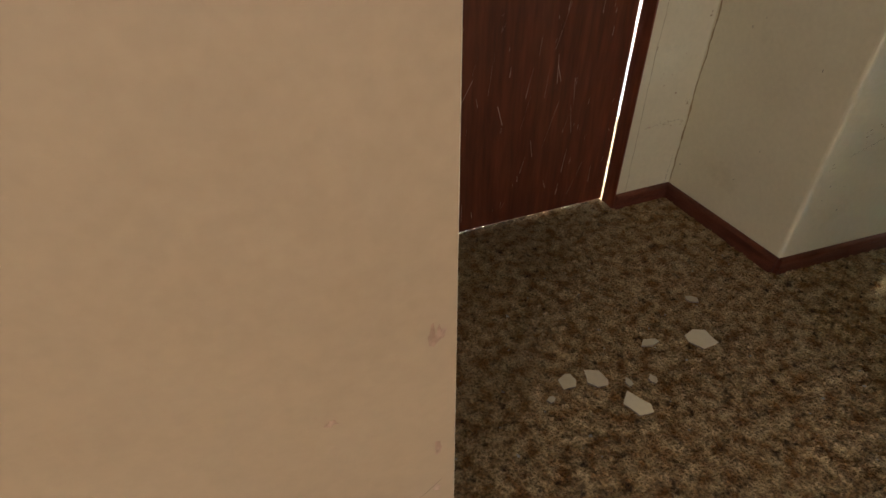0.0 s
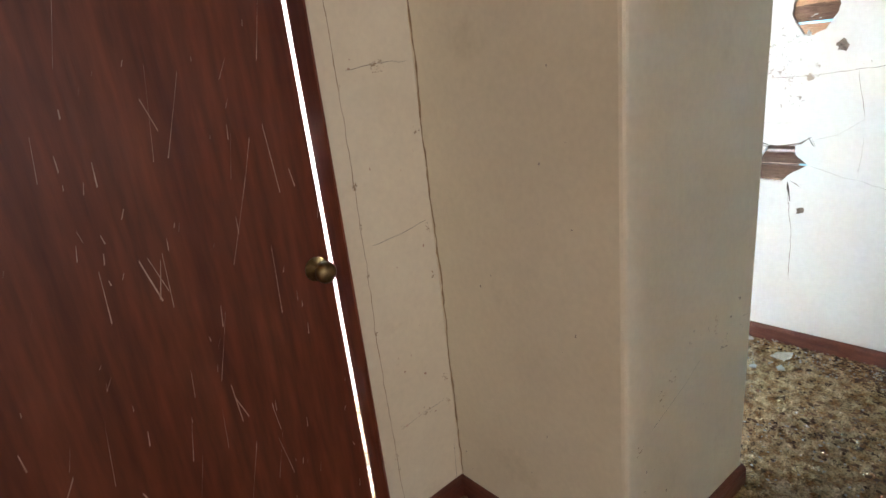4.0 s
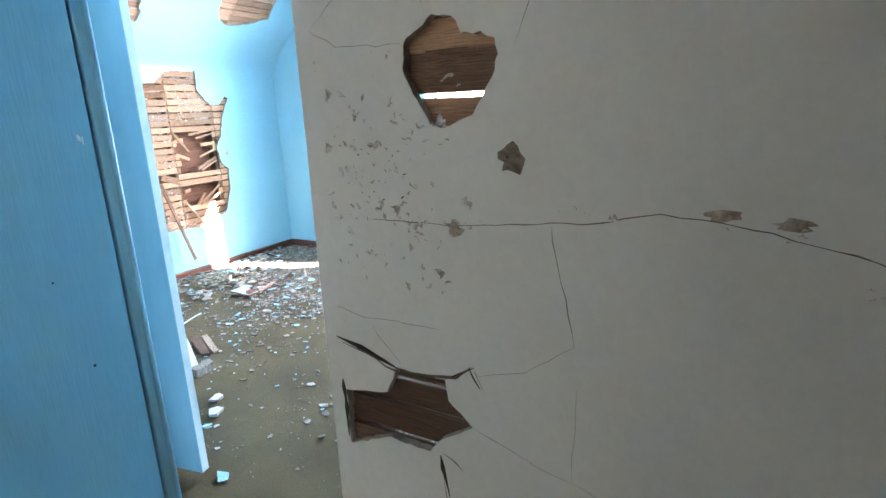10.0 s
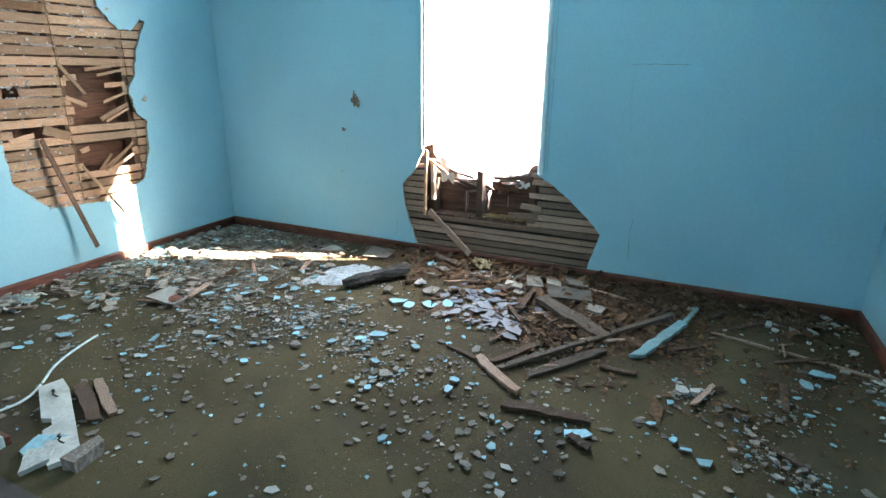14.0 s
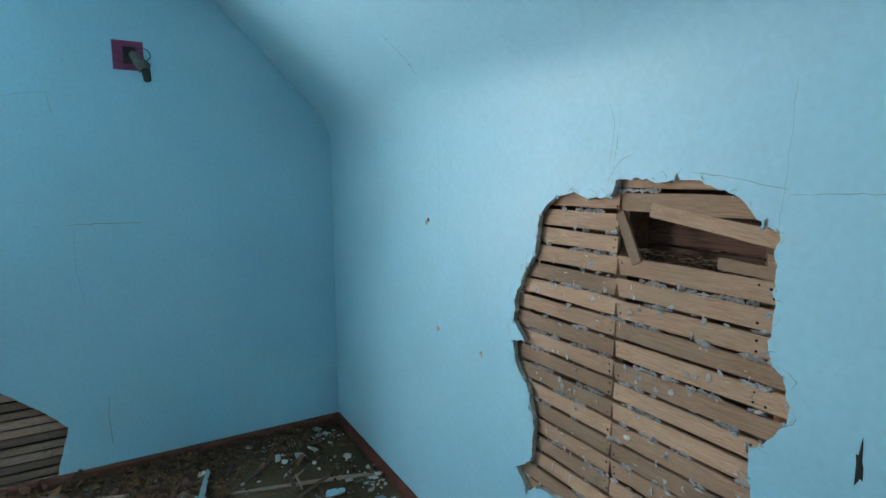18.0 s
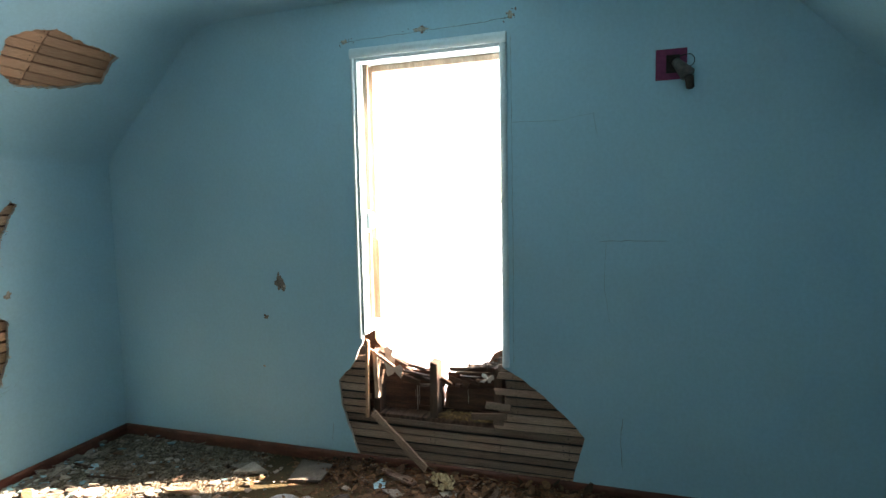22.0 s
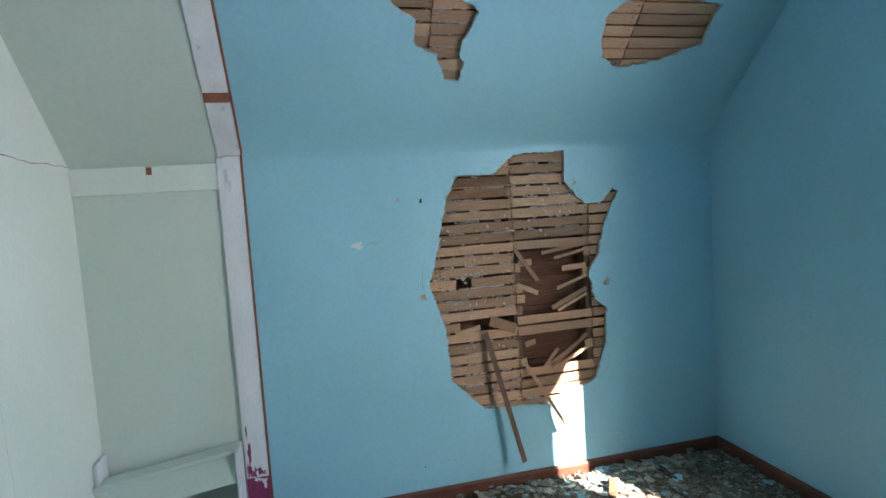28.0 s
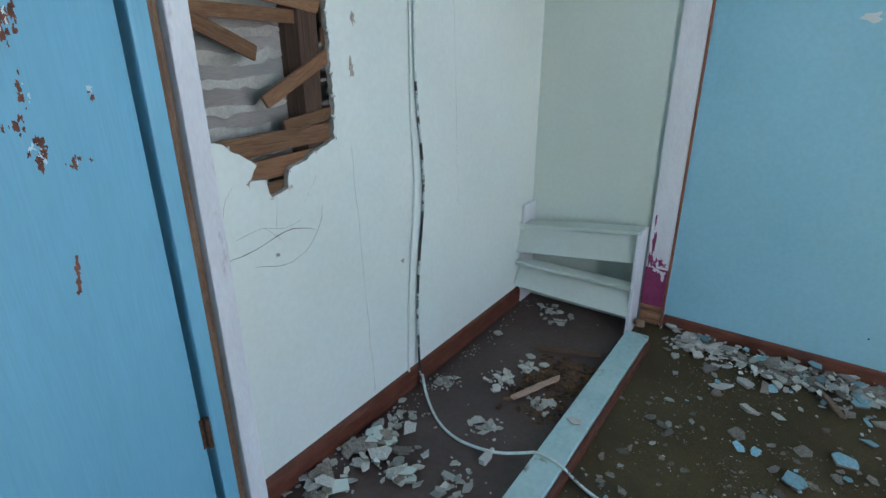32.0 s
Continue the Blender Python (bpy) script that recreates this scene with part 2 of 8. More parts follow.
CHIP_WHITE = surface("white_flake", (0.34, 0.325, 0.30), (0.48, 0.465, 0.43), 12, 120, 0.12, 0.85, 0.2, local=True, vary=0.15, island=0.3)
CRUMB = surface("crumbled_plaster", (0.105, 0.080, 0.060), (0.265, 0.225, 0.185), 25, 160, 0.3, 0.95, 0.3, island=0.4)
SHRED = surface("rotten_wood_shreds", (0.045, 0.022, 0.011), (0.15, 0.08, 0.04), 18, 90, 0.4, 0.95, 0.3, island=0.5)
TORN = surface("torn_plaster_skin", (0.26, 0.235, 0.21), (0.50, 0.475, 0.45), 45, 150, 0.3, 0.95, 0.4)
LEAF = surface("dry_leaf_litter", (0.045, 0.019, 0.008), (0.17, 0.083, 0.036), 22, 90, 0.35, 0.9, 0.3, island=0.6)
JOINT = surface("brown_joint_line", (0.25, 0.17, 0.095), (0.40, 0.30, 0.19), 30, 90, 0.3, 0.9, 0.1)
STICK = surface("rotten_stick_wood", (0.052, 0.028, 0.019), (0.140, 0.083, 0.057), 5, 60, 0.4, 0.9, 0.4, (0.8, 9, 9), True, 0.3)
ROTTEN = surface("grey_brown_rotten_board", (0.075, 0.050, 0.038), (0.21, 0.155, 0.12), 6, 60, 0.5, 0.92, 0.6, (0.8, 9, 9), True, 0.25, stain=(0.03, 0.018, 0.013), stain_scale=3, stain_lo=0.54, stain_hi=0.66)
BLUE_WORN = surface("worn_blue_board_paint", (0.13, 0.255, 0.285), (0.21, 0.345, 0.37), 6, 70, 0.25, 0.75, 0.3, (0.8, 6, 6), True, 0.1, stain=(0.075, 0.05, 0.038), stain_scale=4, stain_lo=0.58, stain_hi=0.70)
FOAM = surface("pale_yellow_crumbly_filling", (0.26, 0.20, 0.11), (0.46, 0.39, 0.25), 30, 120, 0.3, 0.95, 0.6, island=0.3)
STRAW = surface("old_straw", (0.13, 0.075, 0.028), (0.30, 0.19, 0.08), 20, 90, 0.3, 0.9, 0.2, island=0.5)
# One near-black for the charred log and the painted shade behind laths.
CHAR_AND_GAP = surface("charred_log_and_gap_dark", (0.014, 0.011, 0.010), (0.045, 0.034, 0.028), 14, 60, 0.4, 0.8, 0.6, (1, 6, 6), True)
RUST = surface("rusty_iron", (0.055, 0.028, 0.018), (0.12, 0.06, 0.035), 25, 90, 0.3, 0.8, 0.4, metallic=0.3)
PINKISH = surface("old_pinkish_plaster", (0.52, 0.465, 0.445), (0.72, 0.675, 0.655), 9, 80, 0.2, 0.95, 1.0, (2, 7, 7), True, 0.15, grit=0.01)
PEEL = surface("peeled_red_brown_wood", (0.11, 0.036, 0.024), (0.21, 0.075, 0.045), 20, 80, 0.3, 0.8, 0.2)
LATH_RED = surface("reddish_lath_wood", (0.15, 0.068, 0.034), (0.34, 0.185, 0.10), 5, 70, 0.4, 0.88, 0.4, (0.8, 9, 9), True, 0.32, stain=(0.07, 0.03, 0.018), stain_scale=3, stain_lo=0.54, stain_hi=0.68)
TAN = surface("tan_paint", (0.46, 0.345, 0.235), (0.52, 0.40, 0.28), 1.4, 70, 0.03, 0.6, 0.05)
BRASS = surface("aged_brass", (0.16, 0.11, 0.05), (0.26, 0.19, 0.09), 20, 80, 0.2, 0.42, 0.1, metallic=0.9)
COPPER = surface("bronze_knob", (0.20, 0.09, 0.05), (0.30, 0.15, 0.09), 20, 80, 0.2, 0.35, 0.1, metallic=0.9)
SILLPAINT = surface("sill_blue_green_paint", (0.36, 0.52, 0.53), (0.46, 0.60, 0.60), 5, 60, 0.08, 0.6, 0.15, stain=(0.22, 0.17, 0.13), stain_scale=8, stain_lo=0.62, stain_hi=0.7)
STAINED = surface("stained_crack_edge", (0.45, 0.42, 0.38), (0.58, 0.57, 0.55), 25, 120, 0.15, 0.9, 0.2)
CABLE = surface("painted_cable", (0.50, 0.57, 0.55), (0.60, 0.66, 0.64), 30, 90, 0.1, 0.6, 0.1, stain=(0.03, 0.025, 0.025), stain_scale=14, stain_lo=0.64, stain_hi=0.67)
CABLE_BARE = surface("cable_bared_black", (0.015, 0.014, 0.014), (0.03, 0.028, 0.026), 30, 90, 0.1, 0.6, 0.1, stain=(0.5, 0.56, 0.55), stain_scale=16, stain_lo=0.52, stain_hi=0.55)



def grain(m, strength, scale=4.5):
    """Arched wood grain running up a painted or varnished board."""
    N, L = m.node_tree.nodes, m.node_tree.links
    base = N["Principled BSDF"].inputs["Base Color"]
    mp = N.new("ShaderNodeMapping")
    mp.inputs["Scale"].default_value = (1, 1, 0.14)
    L.new(N.new("ShaderNodeNewGeometry").outputs["Position"], mp.inputs["Vector"])
    wave = N.new("ShaderNodeTexWave")
    wave.bands_direction = "X"
    for key, value in (("Scale", scale), ("Distortion", 16.0), ("Detail", 3.0), ("Detail Scale", 0.9)):
        wave.inputs[key].default_value = value
    L.new(mp.outputs["Vector"], wave.inputs["Vector"])
    r = N.new("ShaderNodeMapRange")
    r.inputs["To Min"].default_value, r.inputs["To Max"].default_value = 1 - strength, 1 + strength
    L.new(wave.outputs["Fac"], r.inputs["Value"])
    mul = N.new("ShaderNodeMix")
    mul.data_type, mul.blend_type = "RGBA", "MULTIPLY"
    mul.inputs["Factor"].default_value = 1.0
    L.new(base.links[0].from_socket, mul.inputs["A"])
    L.new(r.outputs["Result"], mul.inputs["B"])
    L.new(mul.outputs["Result"], base)


grain(REDWOOD, 0.12)

# ---- builders ----
def part(name, bm, material, parent=None, label="", smooth=False):
    me = bpy.data.meshes.new(name)
    bm.to_mesh(me)
    bm.free()
    for mm in (material if isinstance(material, (list, tuple)) else [material]):
        me.materials.append(mm)
    if smooth:
        for p in me.polygons:
            p.use_smooth = True
    ob = new(name, me)
    if parent:
        ob.parent = parent
    if label:
        ob["label"] = label
    return ob


def thing(name, label, category, group="", kind="", at=(0, 0, 0)):
    ob = new(name)
    ob.location = at
    ob.empty_display_size = 0.1
    return tagged(ob, label, category, group, kind)


def add_box(bm, a, b, bevel=0.0):
    lo = [min(a[i], b[i]) for i in range(3)]
    hi = [max(a[i], b[i]) for i in range(3)]
    vs = [bm.verts.new((x, y, z)) for x in (lo[0], hi[0]) for y in (lo[1], hi[1]) for z in (lo[2], hi[2])]
    fs = []
    for f in ((0, 1, 3, 2), (4, 6, 7, 5), (0, 4, 5, 1), (2, 3, 7, 6), (0, 2, 6, 4), (1, 5, 7, 3)):
        fs.append(bm.faces.new([vs[i] for i in f]))
    if bevel:
        es = list({e for f in fs for e in f.edges})
        bmesh.ops.bevel(bm, geom=es, offset=bevel, segments=2, affect="EDGES", profile=0.6)
    return bm


def box_mesh(a, b, bevel=0.0):
    return add_box(bmesh.new(), a, b, bevel)


class Face:
    """A flat face of the building: u along it, v up it, d out into the room; u and v are drawn at the scale k about the place c."""
    def __init__(self, o, u, v, n, k=1.0, c=(0.0, 0.0)):
        self.o, self.u, self.v, self.n = Vector(o), Vector(u).normalized(), Vector(v).normalized(), Vector(n).normalized()
        self.k, self.c = k, ((1 - k) * c[0], (1 - k) * c[1])

    def at(self, u, v, d=0.0):
        return self.o + self.u * (self.k * u + self.c[0]) + self.v * (self.k * v + self.c[1]) + self.n * d

    def drawn(self, u, v):
        """The face's own coordinates of a place given in metres along it."""
        return ((u - self.c[0]) / self.k, (v - self.c[1]) / self.k)

    def turn(self):
        m = Matrix.Identity(4)
        for i in range(3):
            m[i][0], m[i][1], m[i][2] = self.u[i], self.v[i], self.n[i]
        return m

    def lay(self, u, v, d=0.0, spin=0.0):
        return Matrix.Translation(self.at(u, v, d)) @ self.turn() @ Matrix.Rotation(radians(spin), 4, "Z")


def ragged(points, step=0.03, rough=0.008, seed=0.0, close=True):
    """Breaks an outline into short uneven steps."""
    out = []
    n = len(points)
    for i in range(n if close else n - 1):
        a, b = Vector((*points[i], 0)), Vector((*points[(i + 1) % n], 0))
        k = max(1, int((b - a).length / step))
        for j in range(k):
            p = a.lerp(b, j / k)
            if rough:
                q = noise.noise_vector(Vector((p.x * 13 + seed, p.y * 13, seed))) * 0.5 + noise.noise_vector(Vector((p.x * 47 + seed, p.y * 47, seed))) * 0.35 + noise.noise_vector(Vector((p.x * 431 + seed, p.y * 389, seed))) * 0.4
                p = p + Vector((q.x, q.y, 0)) * rough * (1.6 if j else 0.6)
            out.append((p.x, p.y))
    return out


def sheet(name, face, outline, holes, thick, material, edge_material, parent=None, label="", at_d=0.0):
    """A wall skin with thickness, cut by the given hole outlines."""
    bm = bmesh.new()
    loops = []
    for pts in [outline, *holes]:
        front = [bm.verts.new(face.at(u, v, at_d)) for u, v in pts]
        back = [bm.verts.new(face.at(u, v, at_d - thick)) for u, v in pts]
        loops.append((front, back))
    edges_f, edges_b = [], []
    for front, back in loops:
        n = len(front)
        for i in range(n):
            edges_f.append(bm.edges.new((front[i], front[(i + 1) % n])))
            edges_b.append(bm.edges.new((back[i], back[(i + 1) % n])))
    rf = bmesh.ops.triangle_fill(bm, use_beauty=True, use_dissolve=False, edges=edges_f, normal=face.n)
    rb = bmesh.ops.triangle_fill(bm, use_beauty=True, use_dissolve=False, edges=edges_b, normal=-face.n)
    for f in [g for g in rb["geom"] if isinstance(g, bmesh.types.BMFace)]:
        f.material_index = 1
    for k, (front, back) in enumerate(loops):
        n = len(front)
        for i in range(n):
            f = bm.faces.new((front[i], front[(i + 1) % n], back[(i + 1) % n], back[i]))
            f.material_index = 1 if k else 0
    bmesh.ops.recalc_face_normals(bm, faces=bm.faces[:])
    return part(name, bm, [material, edge_material], parent, label)


def rect(u0, u1, v0, v1):
    return [(u0, v0), (u1, v0), (u1, v1), (u0, v1)]


def lath_mesh(seed, bend=0.0):
    rnd = random.Random(seed)
    bm = bmesh.new()
    rows = []
    k = 6
    for i in range(k + 1):
        x = i / k - 0.5
        w = 0.5 + rnd.uniform(-0.035, 0.035)
        dz = bend * (x * x * 4) + rnd.uniform(-0.05, 0.05)
        dx = rnd.uniform(-0.012, 0.012) if i in (0, k) else 0
        rows.append([bm.verts.new((x + dx, -w, dz - 0.5)), bm.verts.new((x - dx, w, dz - 0.5)), bm.verts.new((x - dx, w, dz + 0.5)), bm.verts.new((x + dx, -w, dz + 0.5))])
    for a, b in zip(rows, rows[1:]):
        for i in range(4):
            bm.faces.new((a[i], b[i], b[(i + 1) % 4], a[(i + 1) % 4]))
    bm.faces.new(rows[0])
    bm.faces.new(rows[-1][::-1])
    bmesh.ops.recalc_face_normals(bm, faces=bm.faces[:])
    me = bpy.data.meshes.new("lath")
    bm.to_mesh(me)
    bm.free()
    return me


LATH_MESHES = {}


def strip(name, material, seed=0):
    key = (name, material.name, seed % 5)
    if key not in LATH_MESHES:
        me = lath_mesh(seed % 5 + 11)
        me.materials.append(material)
        LATH_MESHES[key] = me
    return LATH_MESHES[key]


def slat(name, face, u0, v0, u1, v1, width, thick, d, material, parent=None, seed=0, tip=0.0):
    """A straight strip of wood from one place of a wall's face to another; tip lifts its second end out of the wall."""
    ob = new(name, strip(name, material, seed))
    length = math.hypot(u1 - u0, v1 - v0) * face.k
    width *= face.k
    spin = math.degrees(math.atan2(v1 - v0, u1 - u0))
    m = face.lay((u0 + u1) / 2, (v0 + v1) / 2, d + tip / 2, spin)
    if tip:
        m = m @ Matrix.Rotation(-math.asin(min(0.9, tip / length)), 4, "Y")
    ob.matrix_world = m @ Matrix.Diagonal((length, width, thick, 1))
    if parent:
        ob.parent = parent
    return ob


def lath_field(face, u0, u1, v0, v1, pitch, width, joints, skip, material, parent, seed, d=-0.026, slope=0.0):
    """Rows of laths nailed across studs, with the runs in skip broken out."""
    rnd = random.Random(seed)
    stops = sorted({u0, u1, *joints})
    v, row = v0, 0
    while v < v1:
        for a, b in zip(stops, stops[1:]):
            mid_v = v
            runs = [(a + 0.003, b - 0.003)]
            for su0, su1, sv0, sv1 in skip:
                if sv0 <= mid_v <= sv1:
                    new_runs = []
                    for ra, rb in runs:
                        e = rnd.uniform(-0.03, 0.03)
                        if su0 > ra:
                            new_runs.append((ra, min(rb, su0 + e)))
                        if su1 < rb:
                            new_runs.append((max(ra, su1 + e), rb))
                        if su1 <= ra or su0 >= rb:
                            pass
                    runs = [(x, y) for x, y in new_runs if y - x > 0.03]
            for ra, rb in runs:
                j = rnd.uniform(-0.0025, 0.0025)
                slat("lath", face, ra, v + j + slope * ra, rb, v + rnd.uniform(-0.003, 0.003) + slope * rb, width * rnd.uniform(0.94, 1.05), 0.009,
                     d + rnd.uniform(-0.001, 0.001), material, parent, rnd.randrange(5))
        v += pitch
        row += 1


def crack(face, points, width, parent, material=None, seed=0.0, wobble=0.006, d=0.0008):
    """A thin uneven crack line along a wall."""
    pts = ragged(points, 0.02, wobble, seed, close=False)
    pts.append(points[-1])
    bm = bmesh.new()
    prev = None
    n = len(pts)
    for i, (u, v) in enumerate(pts):
        a = pts[max(0, i - 1)]
        b = pts[min(n - 1, i + 1)]
        t = Vector((b[0] - a[0], b[1] - a[1]))
        t = t.normalized() if t.length else Vector((1, 0))
        w = width * (0.35 + 0.9 * abs(noise.noise(Vector((u * 31, v * 31, seed))))) * (0.25 if i in (0, n - 1) else 1)
        p = bm.verts.new(face.at(u - t.y * w, v + t.x * w, d))
        q = bm.verts.new(face.at(u + t.y * w, v - t.x * w, d))
        if prev:
            bm.faces.new((prev[0], p, q, prev[1]))
        prev = (p, q)
    bmesh.ops.recalc_face_normals(bm, faces=bm.faces[:])
    return part("crack", bm, material or CRACK, parent)


def blotch(name, face, u, v, ru, rv, material, parent, seed, d=0.0012, rough=0.5):
    """A flake spot of uneven outline, domed a hair off the wall."""
    bm = bmesh.new()
    n = 14
    c = bm.verts.new(face.at(u, v, d * 1.4))
    ring = []
    for i in range(n):
        a = 2 * math.pi * i / n
        k = 1 + rough * noise.noise(Vector((math.cos(a) * 1.7 + seed, math.sin(a) * 1.7, seed * 1.3))) * 1.6
        ring.append(bm.verts.new(face.at(u + ru * k * math.cos(a), v + rv * k * math.sin(a), d * 0.4)))
    for i in range(n):
        bm.faces.new((c, ring[i], ring[(i + 1) % n]))
    bmesh.ops.recalc_face_normals(bm, faces=bm.faces[:])
    return part(name, bm, material, parent)


def baseboard(name, p0, p1, normal, z0, height=0.068, thick=0.016, label=""):
    """A board with a rounded top along the foot of a wall."""
    p0, p1, nn = Vector((*p0, 0)), Vector((*p1, 0)), Vector((*normal, 0))
    prof = [(0, 0), (thick, 0), (thick, height * 0.8), (thick * 0.75, height * 0.94), (thick * 0.3, height), (0, height)]
    bm = bmesh.new()
    ends = []
    for p in (p0, p1):
        ends.append([bm.verts.new((p.x + nn.x * a, p.y + nn.y * a, z0 + b)) for a, b in prof])
    n = len(prof)
    for i in range(n):
        bm.faces.new((ends[0][i], ends[1][i], ends[1][(i + 1) % n], ends[0][(i + 1) % n]))
    bm.faces.new(ends[0])
    bm.faces.new(ends[1][::-1])
    bmesh.ops.recalc_face_normals(bm, faces=bm.faces[:])
    return tagged(part(name, bm, BASE), label or "reddish-brown varnished baseboard at the foot of the wall", "baseboard", kind="structure")


# ---- the plan ----
F = -0.085            # bedroom floor
K = 0.96              # scale at which the bedroom's faces are drawn
XE, YN, YS = 6.736, 5.046, 0.622
KNEE, CEIL = 1.758, 2.536
RUN = CEIL - KNEE
NORTH = Face((0, YN, 0), (1, 0, 0), (0, 0, 1), (0, -1, 0), K, (4.6, 1.47))
EAST = Face((XE, 0, 0), (0, 1, 0), (0, 0, 1), (-1, 0, 0), K, (2.0, 1.42))
SOUTH = Face((0, YS, 0), (1, 0, 0), (0, 0, 1), (0, 1, 0), K, (3.75, 1.5))
SLOPE_N = Face((0, YN, KNEE), (1, 0, 0), (0, -1, 1), (0, -1, -1), K, (4.6, 0))
SLOPE_S = Face((0, YS, KNEE), (1, 0, 0), (0, 1, 1), (0, 1, -1), K, (3.75, 0))
CEILING = Face((0, 0, CEIL), (1, 0, 0), (0, 1, 0), (0, 0, -1))
GREY = Face((3.235, 0, 0), (0, 1, 0), (0, 0, 1), (-1, 0, 0))
XC, CY = 3.505, 5.0   # closet wall and closet back
KC = 0.98             # scale of the closet's back
CLOSET_W = Face((XC, 0, 0), (0, 1, 0), (0, 0, 1), (1, 0, 0), 1.023, (2.62, 1.45))
HALL_S = Face((0, 0.03, 0), (1, 0, 0), (0, 0, 1), (0, 1, 0))
HALL_N = Face((0, 1.575, 0), (1, 0, 0), (0, 0, 1), (0, -1, 0))
HALL_NR = Face((0, 1.535, 0), (1, 0, 0), (0, 0, 1), (0, -1, 0))
BLOCK_W = Face((1.681, 0, 0), (0, 1, 0), (0, 0, 1), (-1, 0, 0))
BLOCK_S = Face((0.004, 1.0727, 0), (1, -0.0700, 0), (0, 0, 1), (-0.0700, -1, 0))
SLANT = math.hypot(RUN, RUN)

# holes broken through the plaster
HOLE_N = [(5.25, 1.60), (5.45, 1.60), (5.58, 1.70), (5.88, 1.712), (5.87, 1.54), (5.99, 1.41), (6.08, 1.40), (6.17, 1.49), (6.20, 1.47), (6.10, 1.27), (6.07, 1.12), (6.00, 1.02),
          (6.03, 0.86), (6.10, 0.80), (6.09, 0.60), (6.02, 0.40), (5.87, 0.34), (5.74, 0.29), (5.33, 0.32), (5.16, 0.50), (5.14, 0.80), (5.07, 1.03), (5.13, 1.22), (5.19, 1.49)]
HOLE_S = [(4.59, 1.448), (4.343, 1.447), (4.261, 1.417), (4.191, 1.356), (4.162, 1.342), (4.164, 1.17), (4.169, 1.094), (4.134, 1.056), (4.116, 0.997), (4.121, 0.953), (4.162, 0.896), (4.19, 0.875), (4.18, 0.74), (4.25, 0.55), (4.55, 0.30), (4.75, 0.37), (4.77, 0.44), (4.86, 0.43),
          (4.93, 0.385), (4.99, 0.446), (4.912, 0.50), (4.90, 0.63), (4.93, 0.745), (5.0, 0.82), (5.02, 0.895), (4.955, 0.908), (5.02, 0.967), (5.01, 1.04), (4.975, 1.12), (4.915, 1.21), (4.895, 1.34), (4.817, 1.395), (4.746, 1.412), (4.689, 1.39), (4.606, 1.407)]
HOLE_E = [(2.455, 2.26), (3.30, 2.26), (3.30, 0.63), (3.36, 0.50), (3.47, 0.37), (3.46, 0.22), (3.35, -0.10), (2.09, -0.10), (2.02, 0.17), (2.12, 0.28), (2.36, 0.47), (2.455, 0.52)]
HOLE_SLOPE_A = [(4.688, 0.846), (4.79, 0.962), (4.99, 0.978), (5.138, 0.925), (5.125, 0.80), (5.262, 0.71), (5.201, 0.516), (5.232, 0.46), (5.217, 0.368), (5.153, 0.382), (5.101, 0.505), (4.987, 0.567), (4.989, 0.669), (4.897, 0.721), (4.803, 0.817)]
HOLE_SLOPE_B = [(5.897, 0.576), (5.882, 0.70), (5.95, 0.77), (6.071, 0.823), (6.228, 0.793), (6.47, 0.765), (6.45, 0.68), (6.46, 0.567), (6.255, 0.474), (6.031, 0.439), (5.93, 0.50)]
HOLE_GREY_A = [(1.165, 1.395), (1.13, 1.415), (1.115, 1.428), (1.085, 1.424), (1.07, 1.40), (1.04, 1.40), (1.02, 1.39), (1.015, 1.37), (1.035, 1.325), (1.055, 1.29), (1.10, 1.275), (1.125, 1.28), (1.165, 1.35)]
HOLE_GREY_B = [(1.335, 0.80), (1.335, 0.685), (1.24, 0.725), (1.155, 0.72), (1.125, 0.755), (1.07, 0.79), (1.115, 0.83), (1.12, 0.868), (1.215, 0.868), (1.24, 0.815)]
HOLE_CL_A = [(3.23, 1.43), (3.33, 1.43), (3.40, 1.47), (3.41, 1.51), (3.55, 1.56), (3.62, 1.58), (3.63, 1.46), (3.645, 1.25), (3.64, 0.97), (3.56, 0.945), (3.47, 0.915), (3.462, 0.868), (3.405, 0.858), (3.395, 0.905), (3.345, 0.908), (3.372, 0.945), (3.30, 1.0), (3.23, 1.03)]
HOLE_CL_B = [(3.487, 1.716), (3.568, 1.739), (3.598, 1.728), (3.64, 1.725), (3.677, 1.701), (3.656, 1.671), (3.617, 1.645), (3.563, 1.631), (3.492, 1.643)]
HOLE_CL_C = [(3.69, 1.875), (3.74, 1.865), (3.80, 1.895), (3.83, 1.93), (3.88, 1.915), (3.94, 1.925), (4.0, 1.90), (4.02, 1.85), (4.005, 1.815), (3.985, 1.81), (3.985, 1.745), (3.93, 1.725), (3.885, 1.73), (3.83, 1.77), (3.76, 1.80)]


def roof_line(inner):
    """Section of the room under the roof, from the south foot over the ceiling to the north foot."""
    r = 0.14
    pts = [(YS, inner)]

    def bow(p0, p1, p2):
        a, b, c = Vector(p0), Vector(p1), Vector(p2)
        for i in range(11):
            t = i / 10
            pts.append(tuple((a * (1 - t) ** 2 + b * 2 * t * (1 - t) + c * t * t)))
    k = r * 0.7071
    bow((YS, KNEE - r), (YS, KNEE), (YS + k, KNEE + k))
    bow((YS + RUN - 2 * k, CEIL - 2 * k), (YS + RUN, CEIL), (YS + RUN + 2 * r, CEIL))
    bow((YN - RUN - 2 * r, CEIL), (YN - RUN, CEIL), (YN - RUN + k, CEIL - k))
    bow((YN - k, KNEE + k), (YN, KNEE), (YN, KNEE - 0.045))
    pts.append((YN, inner))
    return pts


PL = 0.018


